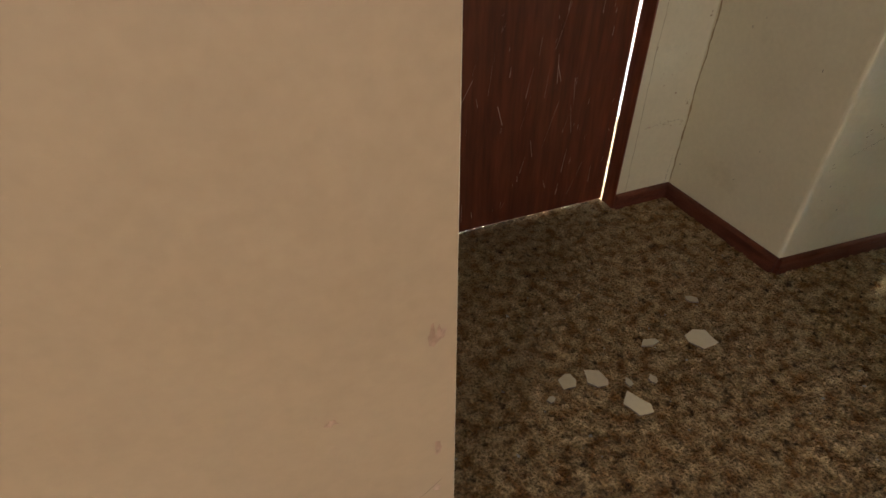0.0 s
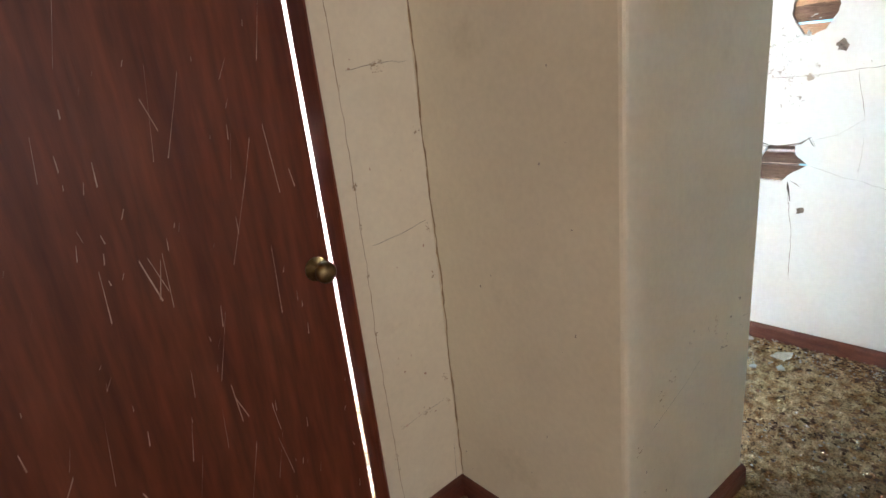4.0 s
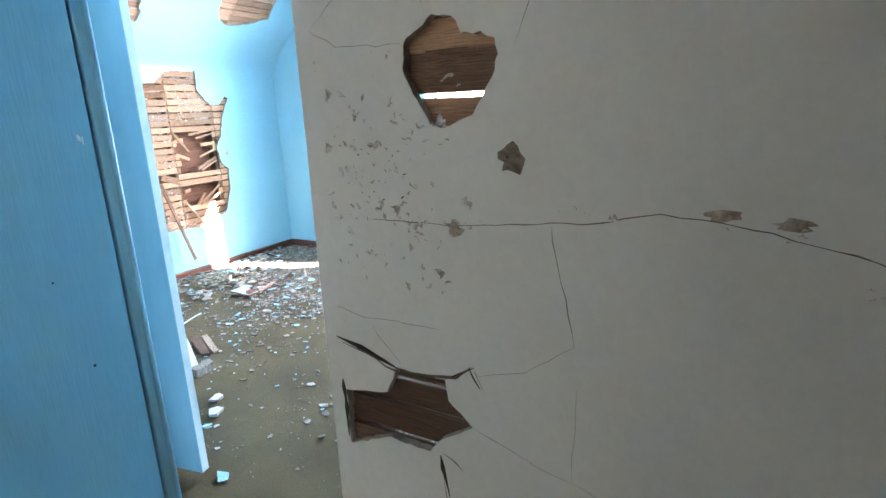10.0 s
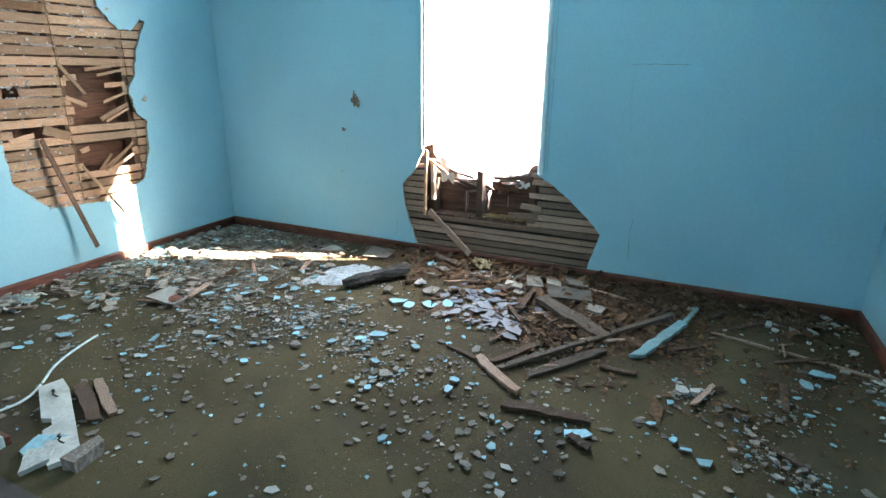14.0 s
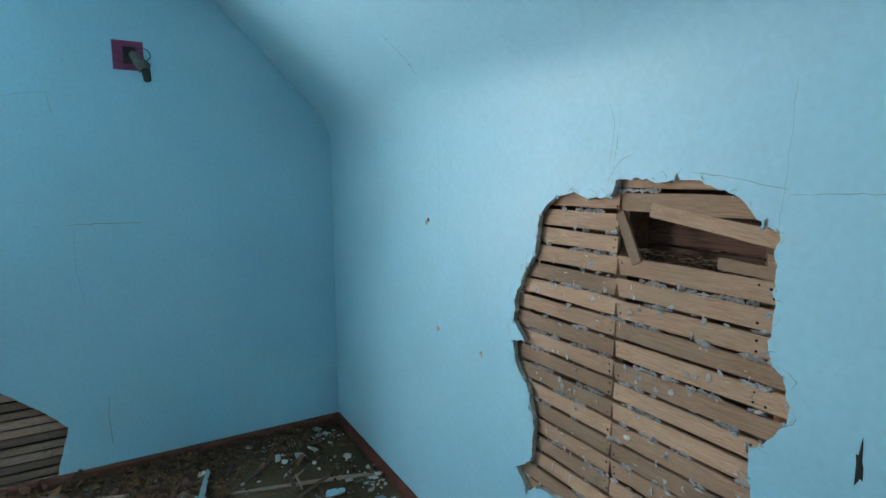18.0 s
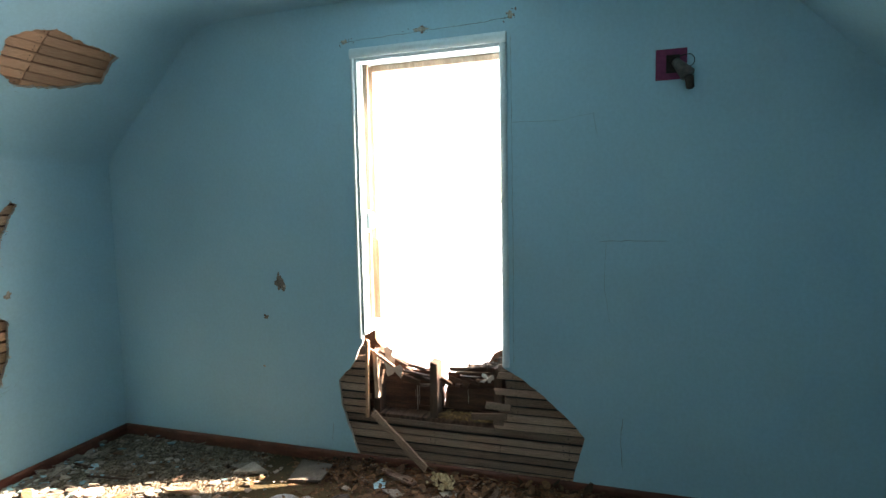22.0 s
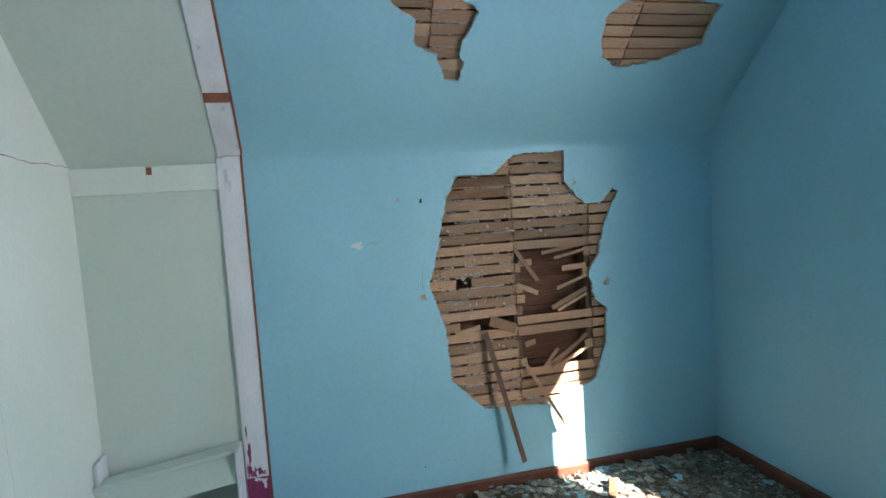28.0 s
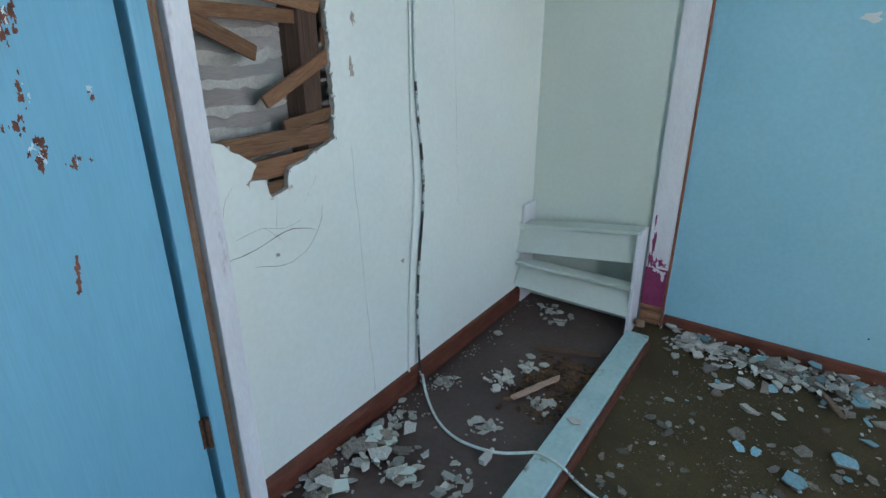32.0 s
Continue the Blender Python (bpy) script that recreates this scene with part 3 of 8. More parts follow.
def cove(name, pts, x0, x1, material, label):
    """A curved plaster corner between two flat skins, lofted along the room."""
    mid = ((YS + YN) / 2, 1.2)
    out = []
    for y, z in pts:
        dy, dz = y - mid[0], z - mid[1]
        k = PL * 1.3 / math.hypot(dy, dz)
        out.append((y + dy * k, z + dz * k))
    bm = bmesh.new()
    n = len(pts)
    ring = [*pts, *out[::-1]]
    rows = [[bm.verts.new((x, y, z)) for y, z in ring] for x in (x0, x1)]
    for i in range(2 * n):
        j = (i + 1) % (2 * n)
        bm.faces.new((rows[0][i], rows[1][i], rows[1][j], rows[0][j])).smooth = i < n - 1
    bm.faces.new(rows[0])
    bm.faces.new(rows[1][::-1])
    bmesh.ops.recalc_face_normals(bm, faces=bm.faces[:])
    for e in bm.edges:
        e.smooth = len({f.smooth for f in e.link_faces}) == 1
    ob = part(name, bm, material, smooth=False)
    return tagged(ob, label, "ceiling", kind="structure")


SECTION = roof_line(F)

# ---- bedroom shell ----
wall_north = tagged(sheet("wall_north", NORTH, [NORTH.drawn(*q) for q in rect(3.53, XE, F, KNEE - 0.045)], [ragged(HOLE_N, 0.012, 0.011, 1)], PL, BLUE, PLASTER),
                    "blue-painted plaster knee wall with a large broken hole showing laths", "wall", kind="structure")
wall_south = tagged(sheet("wall_south", SOUTH, [SOUTH.drawn(*q) for q in rect(3.34, XE, F, KNEE - 0.14)], [ragged(HOLE_S, 0.012, 0.009, 2)], PL, BLUE, PLASTER),
                    "blue-painted plaster knee wall with a tall broken hole showing laths", "wall", kind="structure")
wall_east = tagged(sheet("wall_east", EAST, [EAST.drawn(*q) for q in SECTION], [ragged(HOLE_E[:3], 0.5, 0, 3, False) + ragged(HOLE_E[2:-1], 0.03, 0.008, 3, False) + [HOLE_E[-2], HOLE_E[-1]]], PL, BLUE, PLASTER),
                   "blue-painted gable wall with a tall window broken out below the sill", "wall", kind="structure")
k7 = 0.14
tagged(sheet("ceiling_slope_north", SLOPE_N, [SLOPE_N.drawn(*q) for q in rect(3.53, XE, k7, SLANT - 0.14)], [ragged(HOLE_SLOPE_A, 0.011, 0.012, 4), ragged(HOLE_SLOPE_B, 0.011, 0.012, 5)], PL, BLUE, PLASTER),
       "sloping blue plaster ceiling with two holes showing laths", "ceiling", kind="structure")
tagged(sheet("ceiling_slope_south", SLOPE_S, [SLOPE_S.drawn(*q) for q in rect(3.34, XE, k7, SLANT - 0.28)], [], PL, BLUE, PLASTER), "sloping blue plaster ceiling", "ceiling", kind="structure")
tagged(sheet("ceiling", CEILING, rect(3.34, XE, YS + RUN + 0.28, YN - RUN - 0.28), [], PL, BLUE, PLASTER), "flat blue plaster ceiling strip", "ceiling", kind="structure")
cove("ceiling_cove_south_low", SECTION[1:12], 3.34, XE, BLUE, "rounded blue plaster corner between knee wall and slope")
cove("ceiling_cove_south_high", SECTION[12:23], 3.34, XE, BLUE, "rounded blue plaster corner between slope and ceiling")
cove("ceiling_cove_north_high", SECTION[23:34], 3.53, XE, BLUE, "rounded blue plaster corner between slope and ceiling")
cove("ceiling_cove_north_low", SECTION[34:45], 3.53, XE, BLUE, "rounded blue plaster corner between knee wall and slope")


def floor_sheet(name, x0, x1, y0, y1, z, amp, step, material, label, seed):
    """A floor covering with gentle unevenness, its flat underside closed."""
    nx, ny = int((x1 - x0) / step) + 1, int((y1 - y0) / step) + 1
    verts, faces = [], []
    for j in range(ny + 1):
        for i in range(nx + 1):
            x, y = x0 + (x1 - x0) * i / nx, y0 + (y1 - y0) * j / ny
            verts.append((x, y, z + amp * noise.fractal(Vector((x * 3.1 + seed, y * 3.1, seed)), 1.0, 2.0, 4)))
    for j in range(ny):
        for i in range(nx):
            a = j * (nx + 1) + i
            faces.append((a, a + 1, a + nx + 2, a + nx + 1))
    n = len(verts)
    verts += [(x0, y0, z - 0.05), (x1, y0, z - 0.05), (x1, y1, z - 0.05), (x0, y1, z - 0.05)]
    faces.append((n + 3, n + 2, n + 1, n))
    me = bpy.data.meshes.new(name)
    me.from_pydata(verts, [], faces)
    me.materials.append(material)
    for p in me.polygons:
        p.use_smooth = True
    ob = new(name, me)
    return tagged(ob, label, "floor", kind="structure")


floor_sheet("floor_bedroom", 3.30, XE + 0.12, 0.4, YN + 0.14, F, 0.005, 0.05, CARPET_R, "worn olive-brown carpet littered with plaster dust", 3)
floor_sheet("floor_hall", -2.2, 3.30, -2.4, 2.3, 0.0, 0.008, 0.05, CARPET_H, "matted dirty brown and grey shag carpet", 7)

# plain outer skins that close the place
def slab(name, a, b, material, label, category="wall"):
    return tagged(part(name, box_mesh(a, b), material), label, category, kind="structure")


slab("roof_north_outer", (3.36, YN + 0.16, F - 0.3), (XE + 0.16, YN + 0.20, 3.0), STUD, "dark boards closing the wall behind the laths")
slab("roof_south_outer", (3.36, YS - 0.20, F - 0.3), (XE + 0.16, YS - 0.16, 3.0), STUD, "dark boards closing the wall behind the laths")
slab("roof_deck", (3.0, YS - 0.2, CEIL + 0.35), (XE + 0.2, YN + 0.2, CEIL + 0.39), STUD, "dark roof boards above the ceiling", "roof")
slab("wall_west_upper", (3.30, YS - 0.16, 2.05), (3.34, YN + 0.16, CEIL + 0.35), PALE, "plain wall above the bedroom entrance")

# ---- hall shell ----
wall_grey = tagged(sheet("wall_hall_east", GREY, rect(0.03, 1.372, 0, 2.4), [ragged(HOLE_GREY_A, 0.009, 0.006, 8), ragged(HOLE_GREY_B, 0.014, 0.005, 9)], 0.016, WHITE, PLASTER),
                   "off-white cracked plaster wall with two holes showing laths", "wall", kind="structure")
slab("wall_hall_east_end", (3.251, 1.357, 0), (3.355, 1.372, 2.4), WHITE, "chipped white end of the partition wall")
tagged(sheet("wall_bedroom_west_south", Face((3.355, 0, 0), (0, 1, 0), (0, 0, 1), (1, 0, 0)), rect(YS, 1.345, F, 2.4), [rect(0.95, 1.30, 0.6, 1.5)], 0.012, BLUE, PLASTER),
       "blue plaster back of the hall partition, broken open", "wall", kind="structure")
slab("wall_hall_south", (1.492, -0.07, 0), (3.36, 0.03, 2.4), PALE_GREY, "pale grey-blue cracked plaster wall")
slab("wall_hall_north_left", (0.235, 1.575, 0), (0.611, 1.69, 2.4), CREAM, "cream plaster wall beside the red door")
slab("wall_hall_north_right", (1.406, 1.535, 0), (1.681, 1.606, 2.4), CREAM, "narrow cream wall strip with joint lines")
slab("wall_hall_north_top", (0.60, 1.575, 1.99), (1.406, 1.69, 2.4), CREAM, "cream wall above the red door")
def prism(name, pts, z0, z1, material, label, category="wall"):
    """An upright block over a ground outline."""
    bm = bmesh.new()
    lo = [bm.verts.new((x, y, z0)) for x, y in pts]
    hi = [bm.verts.new((x, y, z1)) for x, y in pts]
    n = len(pts)
    for i in range(n):
        bm.faces.new((lo[i], lo[(i + 1) % n], hi[(i + 1) % n], hi[i]))
    bm.faces.new(lo[::-1])
    bm.faces.new(hi)
    bmesh.ops.recalc_face_normals(bm, faces=bm.faces[:])
    return tagged(part(name, bm, material), label, category, kind="structure")


prism("wall_block", [(1.681, 1.70), (1.681, 0.968), (1.683, 0.961), (1.687, 0.956), (1.694, 0.954), (2.257, 0.915), (2.265, 0.917), (2.268, 0.925), (2.268, 1.70)], 0, 2.4, CREAM, "cream boxed-out wall corner")
prism("wall_landing_corner", [(-2.2, 0.353), (0.1565, 0.353), (0.1590, 0.3545), (0.160, 0.357), (0.235, 1.575), (0.235, 1.69), (-2.2, 1.69)], 0, 2.4, CREAM, "cream wall corner with a chipped edge beside the landing")
slab("wall_landing_skin", (-2.2, 0.350, 0), (0.1562, 0.353, 2.4), TAN, "tan painted face of the landing wall")
slab("wall_landing_west_a", (-2.3, -1.72, 0), (-2.2, 0.349, 2.4), CREAM, "plain unseen cream wall beside the added stair lamp")
slab("wall_landing_west_b", (-2.3, -2.4, 0), (-2.2, -1.723, 1.40), CREAM, "plain unseen cream wall under the added stair lamp")
slab("wall_landing_west_c", (-2.3, -2.4, 1.88), (-2.2, -1.723, 2.4), CREAM, "plain unseen cream wall over the added stair lamp")
# Opaque white panel added behind the stair lamp, out of view.
slab("window_4", (-2.28, -2.4, 1.402), (-2.26, -1.723, 1.878), WHITE, "opaque white panel added behind the stair lamp", "window")
slab("wall_landing_east", (1.39, -2.4, 0), (1.49, 0.19, 2.4), CREAM, "plain cream wall end beside the landing")
slab("wall_landing_south_a", (-2.3, -2.5, 0), (0.25, -2.4, 2.4), CREAM, "plain unseen cream wall beside the added landing lamp")
slab("wall_landing_south_b", (0.85, -2.5, 0), (1.49, -2.4, 2.4), CREAM, "plain unseen cream wall beside the added landing lamp")
slab("wall_landing_south_c", (0.25, -2.5, 0), (0.85, -2.4, 1.40), CREAM, "plain unseen cream wall under the added landing lamp")
slab("wall_landing_south_d", (0.25, -2.5, 1.88), (0.85, -2.4, 2.4), CREAM, "plain unseen cream wall over the added landing lamp")
# Opaque white panels added behind the landing and side lamps.
slab("window_2", (0.25, -2.48, 1.40), (0.85, -2.46, 1.88), WHITE, "opaque white panel added behind the landing lamp", "window")
slab("window_3", (2.16, 1.85, 1.55), (2.18, 2.13, 2.0), WHITE, "opaque white panel added behind the side lamp", "window")
# Unseen slab added to keep the sun off the landing.
slab("porch_roof", (-2.3, -4.8, 2.15), (2.6, -2.5, 2.25), STUD, "unseen dark slab added to block sun from the landing", "roof")
# Unseen ceiling and alcove walls get tan to dim the hall's bounced light.
slab("ceiling_hall", (-2.3, -2.5, 2.4), (3.36, 2.4, 2.45), TAN, "unseen hall ceiling, tan to cut bounced light", "ceiling")
slab("wall_alcove_west_low", (2.15, 1.70, 0), (2.27, 2.13, 1.55), TAN, "unseen wall under the added side lamp, tan to cut bounced light")
slab("wall_alcove_west_side", (2.15, 1.70, 1.55), (2.27, 1.85, 2.0), TAN, "unseen wall beside the added side lamp, tan to cut bounced light")
slab("wall_alcove_west_high", (2.15, 1.70, 2.0), (2.27, 2.13, 2.4), TAN, "unseen wall over the added side lamp, tan to cut bounced light")
slab("wall_alcove_north_left", (2.15, 2.13, 0), (2.497, 2.25, 2.4), CREAM, "plain cream wall beside the blue hall door")
slab("wall_alcove_north_top", (2.497, 2.08, 2.0), (3.315, 2.25, 2.4), BLUE, "wall over the blue hall door")
slab("wall_alcove_back", (2.4, 2.27, 0), (3.3, 2.30, 2.4), CREAM, "plain wall behind the blue hall door")
slab("wall_bedroom_west_mid", (3.19, 2.13, F), (3.31, 3.21, CEIL + 0.3), PALE, "plain wall behind the standing door")

for nm, p0, p1, nn, z in (("baseboard_north", (4.20, YN), (XE, YN), (0, -1), F), ("baseboard_east", (XE, YS), (XE, YN), (-1, 0), F), ("baseboard_south", (3.36, YS), (XE, YS), (0, 1), F),
                          ("baseboard_hall_east", (3.235, 0.03), (3.235, 1.357), (-1, 0), 0), ("baseboard_hall_south", (1.492, 0.03), (3.235, 0.03), (0, 1), 0), ("baseboard_block_south", (1.681, 0.955), (2.268, 0.914), (-0.070, -0.998), 0),
                          ("baseboard_block_west", (1.681, 0.955), (1.681, 1.535), (-1, 0), 0), ("baseboard_hall_north_right", (1.407, 1.535), (1.681, 1.535), (0, -1), 0), ("baseboard_hall_north_left", (0.235, 1.575), (0.610, 1.575), (0, -1), 0),
                          ("baseboard_landing", (1.39, -2.4), (1.39, 0.18), (-1, 0), 0), ("baseboard_closet", (XC, 3.24), (XC, 4.90), (1, 0), F)):
    baseboard(nm, p0, p1, nn, z, 0.095 if "closet" in nm else 0.068)

# ---- outdoors ----
def build_ground():
    n = 60
    verts, faces = [], []
    for j in range(n + 1):
        for i in range(n + 1):
            u, v = i / n * 2 - 1, j / n * 2 - 1
            x, y = 900 * u * abs(u) ** 1.5, 900 * v * abs(v) ** 1.5
            r = math.hypot(x, y)
            z = -2.95 + (0.12 * noise.noise(Vector((x * 0.12, y * 0.12, 0))) if r > 9 else 0) + 0.004 * max(0, r - 60)
            verts.append((x + 4, y + 2, z))
    for j in range(n):
        for i in range(n):
            a = j * (n + 1) + i
            faces.append((a, a + 1, a + n + 2, a + n + 1))
    me = bpy.data.meshes.new("ground")
    me.from_pydata(verts, [], faces)
    me.materials.append(GROUND)
    for p in me.polygons:
        p.use_smooth = True
    return tagged(new("ground", me), "snow-covered ground with strips of dry grass", "ground", kind="structure")


build_ground()

# outer wall of the gable with the window opening and its rotten lower edge
OUT = Face((XE + 0.165, 0, 0), (0, 1, 0), (0, 0, 1), (-1, 0, 0), K, (2.0, 1.42))


def ey(y):
    return EAST.at(y, 0).y


def ez(z):
    return EAST.at(0, z).z


gable_outline = [(YS - 0.2, -2.95), (YN + 0.2, -2.95), (YN + 0.2, 1.75), (YN - RUN, CEIL + 0.4), (YS + RUN, CEIL + 0.4), (YS - 0.2, 1.75)]
rot = ragged([(3.30, 0.60), (3.22, 0.49), (3.12, 0.46), (3.05, 0.40), (2.95, 0.43), (2.90, 0.37), (2.868, 0.38), (2.852, 0.20), (2.826, 0.39), (2.80, 0.385), (2.68, 0.42), (2.60, 0.47), (2.52, 0.56), (2.452, 0.60)], 0.03, 0.014, 21, False)
tagged(sheet("gable_outer_wall", OUT, [OUT.drawn(*q) for q in gable_outline], [[(2.452, 2.26), (3.30, 2.26), *rot]], 0.03, DARKWOOD, DARKWOOD), "dark weathered outer boards of the gable", "wall", kind="structure")
gable_boards = tagged(new("gable_boarding"), "dark reddish-brown sheathing boards seen through the hole under the window", "boards", kind="structure")
for i in range(4):
    z = -0.065 + i * 0.135
    top = z + 0.131 - (0.05 if i == 3 else 0)
    for y0, y1 in (((2.0, 3.5),) if i < 2 else ((2.0, 2.826), (2.868, 3.5))):
        part("board", box_mesh((XE + 0.150, ey(y0), ez(z)), (XE + 0.163, ey(y1), ez(top)), 0.002), GABLE, gable_boards)


# ---- laths, studs and boards behind the broken plaster ----
def cavity(face, u0, u1, v0, v1, studs, depth, parent, board_h=0.16):
    v = v0
    i = 0
    while v < v1:
        slat("board", face, u0, v + board_h / 2, u1, v + board_h / 2 + 0.002, board_h - 0.006, 0.015, -depth, DARKWOOD, parent, i)
        v += board_h
        i += 1
    for k, s in enumerate(studs):
        slat("stud", face, s, v0 - 0.05, s, v1 + 0.05, 0.045, depth - 0.045, -(depth + 0.03) / 2 - 0.004, STUD, parent, k)


def keys(face, u0, u1, v0, v1, pitch, count, parent, seed, d=-0.024, skip=()):
    """Lumps of old plaster still squeezed between the laths, joined into one piece."""
    r = random.Random(seed)
    rows = int((v1 - v0) / pitch)
    verts, faces = [], []
    for _ in range(count):
        u, v = r.uniform(u0, u1), v0 + (r.randrange(rows) + 0.5) * pitch
        for _ in range(r.choice((1, 2, 3, 5, 8))):
            u += r.uniform(0.004, 0.016)
            cv = v + r.uniform(-0.003, 0.003)
            if any(a - 0.03 < u < b + 0.02 and c - 0.04 < v < e + 0.04 for a, b, c, e in skip):
                continue
            w, h, t = r.uniform(0.005, 0.015), r.uniform(0.004, 0.009), r.uniform(0.003, 0.007)
            o = len(verts)
            for du, dv, dd in ((w, 0, 0), (0, h, 0), (-w, 0, 0), (0, -h, 0), (0, 0, t), (0, 0, -t)):
                verts.append(face.at(u + du * r.uniform(0.6, 1.3) + dv * r.uniform(-0.5, 0.5), cv + dv * r.uniform(0.6, 1.3) + du * r.uniform(-0.2, 0.2), d + dd))
            for i in range(4):
                faces += [(o + i, o + (i + 1) % 4, o + 4), (o + (i + 1) % 4, o + i, o + 5)]
    me = bpy.data.meshes.new("plaster_keys")
    me.from_pydata([tuple(q) for q in verts], [], faces)
    me.materials.append(PINKISH)
    ob = new("plaster_keys", me)
    ob.parent = parent
    ob["kind"] = "stuff"


P = 0.060
W = 0.048
lath_field(NORTH, 4.98, 6.22, 0.24, 1.76, P, W, [5.56, 6.02], [(5.585, 5.99, 0.53, 0.69), (5.585, 5.99, 0.83, 1.17), (5.20, 5.53, 0.73, 0.80), (5.24, 5.33, 1.02, 1.06)], LATH, wall_north, 5)
cavity(NORTH, 4.95, 6.3, 0.2, 1.8, [5.12, 5.57, 6.015], 0.125, wall_north)
keys(NORTH, 5.08, 5.95, 0.24, 1.74, P, 330, wall_north, 6, skip=((5.57, 6.0, 0.5, 1.22), (5.2, 5.53, 0.73, 0.8)))
for k, (a, b, c, d, w, tip) in enumerate(((5.56, 1.19, 5.68, 1.00, 0.022, 0.03), (5.57, 0.985, 5.68, 0.93, 0.026, 0.03), (5.99, 1.185, 5.72, 1.150, 0.020, 0.01), (5.99, 1.15, 5.80, 1.115, 0.016, 0.0), (5.99, 1.06, 5.85, 1.05, 0.030, -0.01), (5.99, 1.0, 5.80, 0.945, 0.016, 0.02),
                                          (5.99, 0.925, 5.77, 0.835, 0.026, 0.01), (5.99, 0.895, 5.80, 0.82, 0.014, 0.02), (5.40, 0.80, 5.54, 0.745, 0.055, 0.02), (5.71, 0.50, 5.775, 0.615, 0.018, 0.05), (5.75, 0.49, 5.93, 0.655, 0.016, 0.05), (5.72, 0.50, 5.88, 0.635, 0.014, 0.07),
                                          (5.80, 0.50, 5.97, 0.60, 0.018, 0.04), (5.98, 0.66, 5.90, 0.60, 0.020, 0.0), (5.20, 0.745, 5.34, 0.77, 0.028, 0.0), (5.60, 0.64, 5.66, 0.655, 0.03, 0.0), (5.58, 1.10, 5.66, 1.105, 0.036, 0.0))):
    slat("broken_lath", NORTH, a, b, c, d, w, 0.008, -0.02, LATH, wall_north, k, tip)
# laths hanging loose from the hole
tagged(slat("loose_lath", NORTH, 5.36, 0.75, 5.51, 0.03, 0.027, 0.009, 0.005, BROWNLATH, None, 2, 0.10), "bare wooden lath hanging loose from the broken wall", "lath", "hanging laths")
tagged(slat("loose_lath", NORTH, 5.58, 0.55, 5.787, 0.167, 0.018, 0.009, 0.004, LATH, None, 3, 0.07), "splintered lath end hanging below the broken wall", "lath", "hanging laths")

lath_field(SOUTH, 4.0, 5.12, 0.22, 1.50, 0.0585, 0.0475, [4.59], [(4.19, 4.575, 1.235, 1.39), (4.30, 4.56, 0.41, 0.47)], LATH, wall_south, 15)
cavity(SOUTH, 3.95, 5.2, 0.15, 1.55, [4.19, 4.60, 5.0], 0.125, wall_south)
keys(SOUTH, 4.15, 5.0, 0.22, 1.46, 0.0585, 170, wall_south, 16, -0.0205, skip=((4.19, 4.58, 1.24, 1.36), (4.3, 4.56, 0.4, 0.47)))
slat("broken_lath", SOUTH, 4.58, 1.36, 4.50, 1.235, 0.030, 0.008, -0.012, LATH, wall_south, 1, 0.02)
slat("broken_lath", SOUTH, 4.17, 1.325, 4.49, 1.372, 0.036, 0.008, -0.024, LATH, wall_south, 2)
slat("broken_lath", SOUTH, 4.17, 1.255, 4.30, 1.262, 0.026, 0.008, -0.020, LATH, wall_south, 3)

slope_holder = tagged(new("slope_laths"), "bare laths behind the holes in the sloping ceiling", "laths", kind="structure")
lath_field(SLOPE_N, 4.60, 5.34, 0.33, 1.0, 0.058, 0.050, [5.06], [(4.85, 5.03, 0.82, 0.90)], LATH, slope_holder, 25)
slat("broken_lath", SLOPE_N, 4.92, 0.875, 5.00, 0.865, 0.028, 0.008, -0.045, LATH, slope_holder, 3, 0.02)
slat("broken_lath", SLOPE_N, 4.90, 0.80, 5.05, 0.82, 0.03, 0.008, -0.015, LATH_RED, slope_holder, 2, 0.02)
lath_field(SLOPE_N, 5.84, 6.62, 0.27, 0.88, 0.058, 0.050, [6.06], [], LATH, slope_holder, 26)
cavity(SLOPE_N, 4.8, 6.7, 0.0, 1.1, [5.06, 5.62, 6.05, 6.5], 0.13, slope_holder)
keys(SLOPE_N, 4.75, 5.2, 0.33, 0.9, 0.058, 90, slope_holder, 27)

lath_field(GREY, 0.93, 1.345, 0.64, 0.90, 0.058, 0.050, [], [], BROWNLATH, wall_grey, 35, d=-0.022)
for v, w, m in ((1.288, 0.056, LATH), (1.353, 0.060, BROWNLATH), (1.402, 0.044, LATH)):
    slat("lath", GREY, 0.93, v, 1.345, v + 0.001, w, 0.009, -0.022, m, wall_grey, int(v * 100))
slat("board", GREY, 0.93, 1.46, 1.345, 1.46, 0.07, 0.012, -0.05, DARKWOOD, wall_grey, 1)
for k, v in enumerate((0.735, 0.80)):
    slat("lath", Face((3.343, 0, 0), (0, 1, 0), (0, 0, 1), (-1, 0, 0)), 0.95, v, 1.34, v + 0.004, 0.05, 0.008, 0, LATH_GREY, wall_grey, k)
slat("stud", GREY, 1.325, 0.0, 1.325, 2.3, 0.035, 0.09, -0.07, STUD, wall_grey, 2)
slat("stud", GREY, 0.92, 0.0, 0.92, 2.3, 0.04, 0.09, -0.07, STUD, wall_grey, 3)



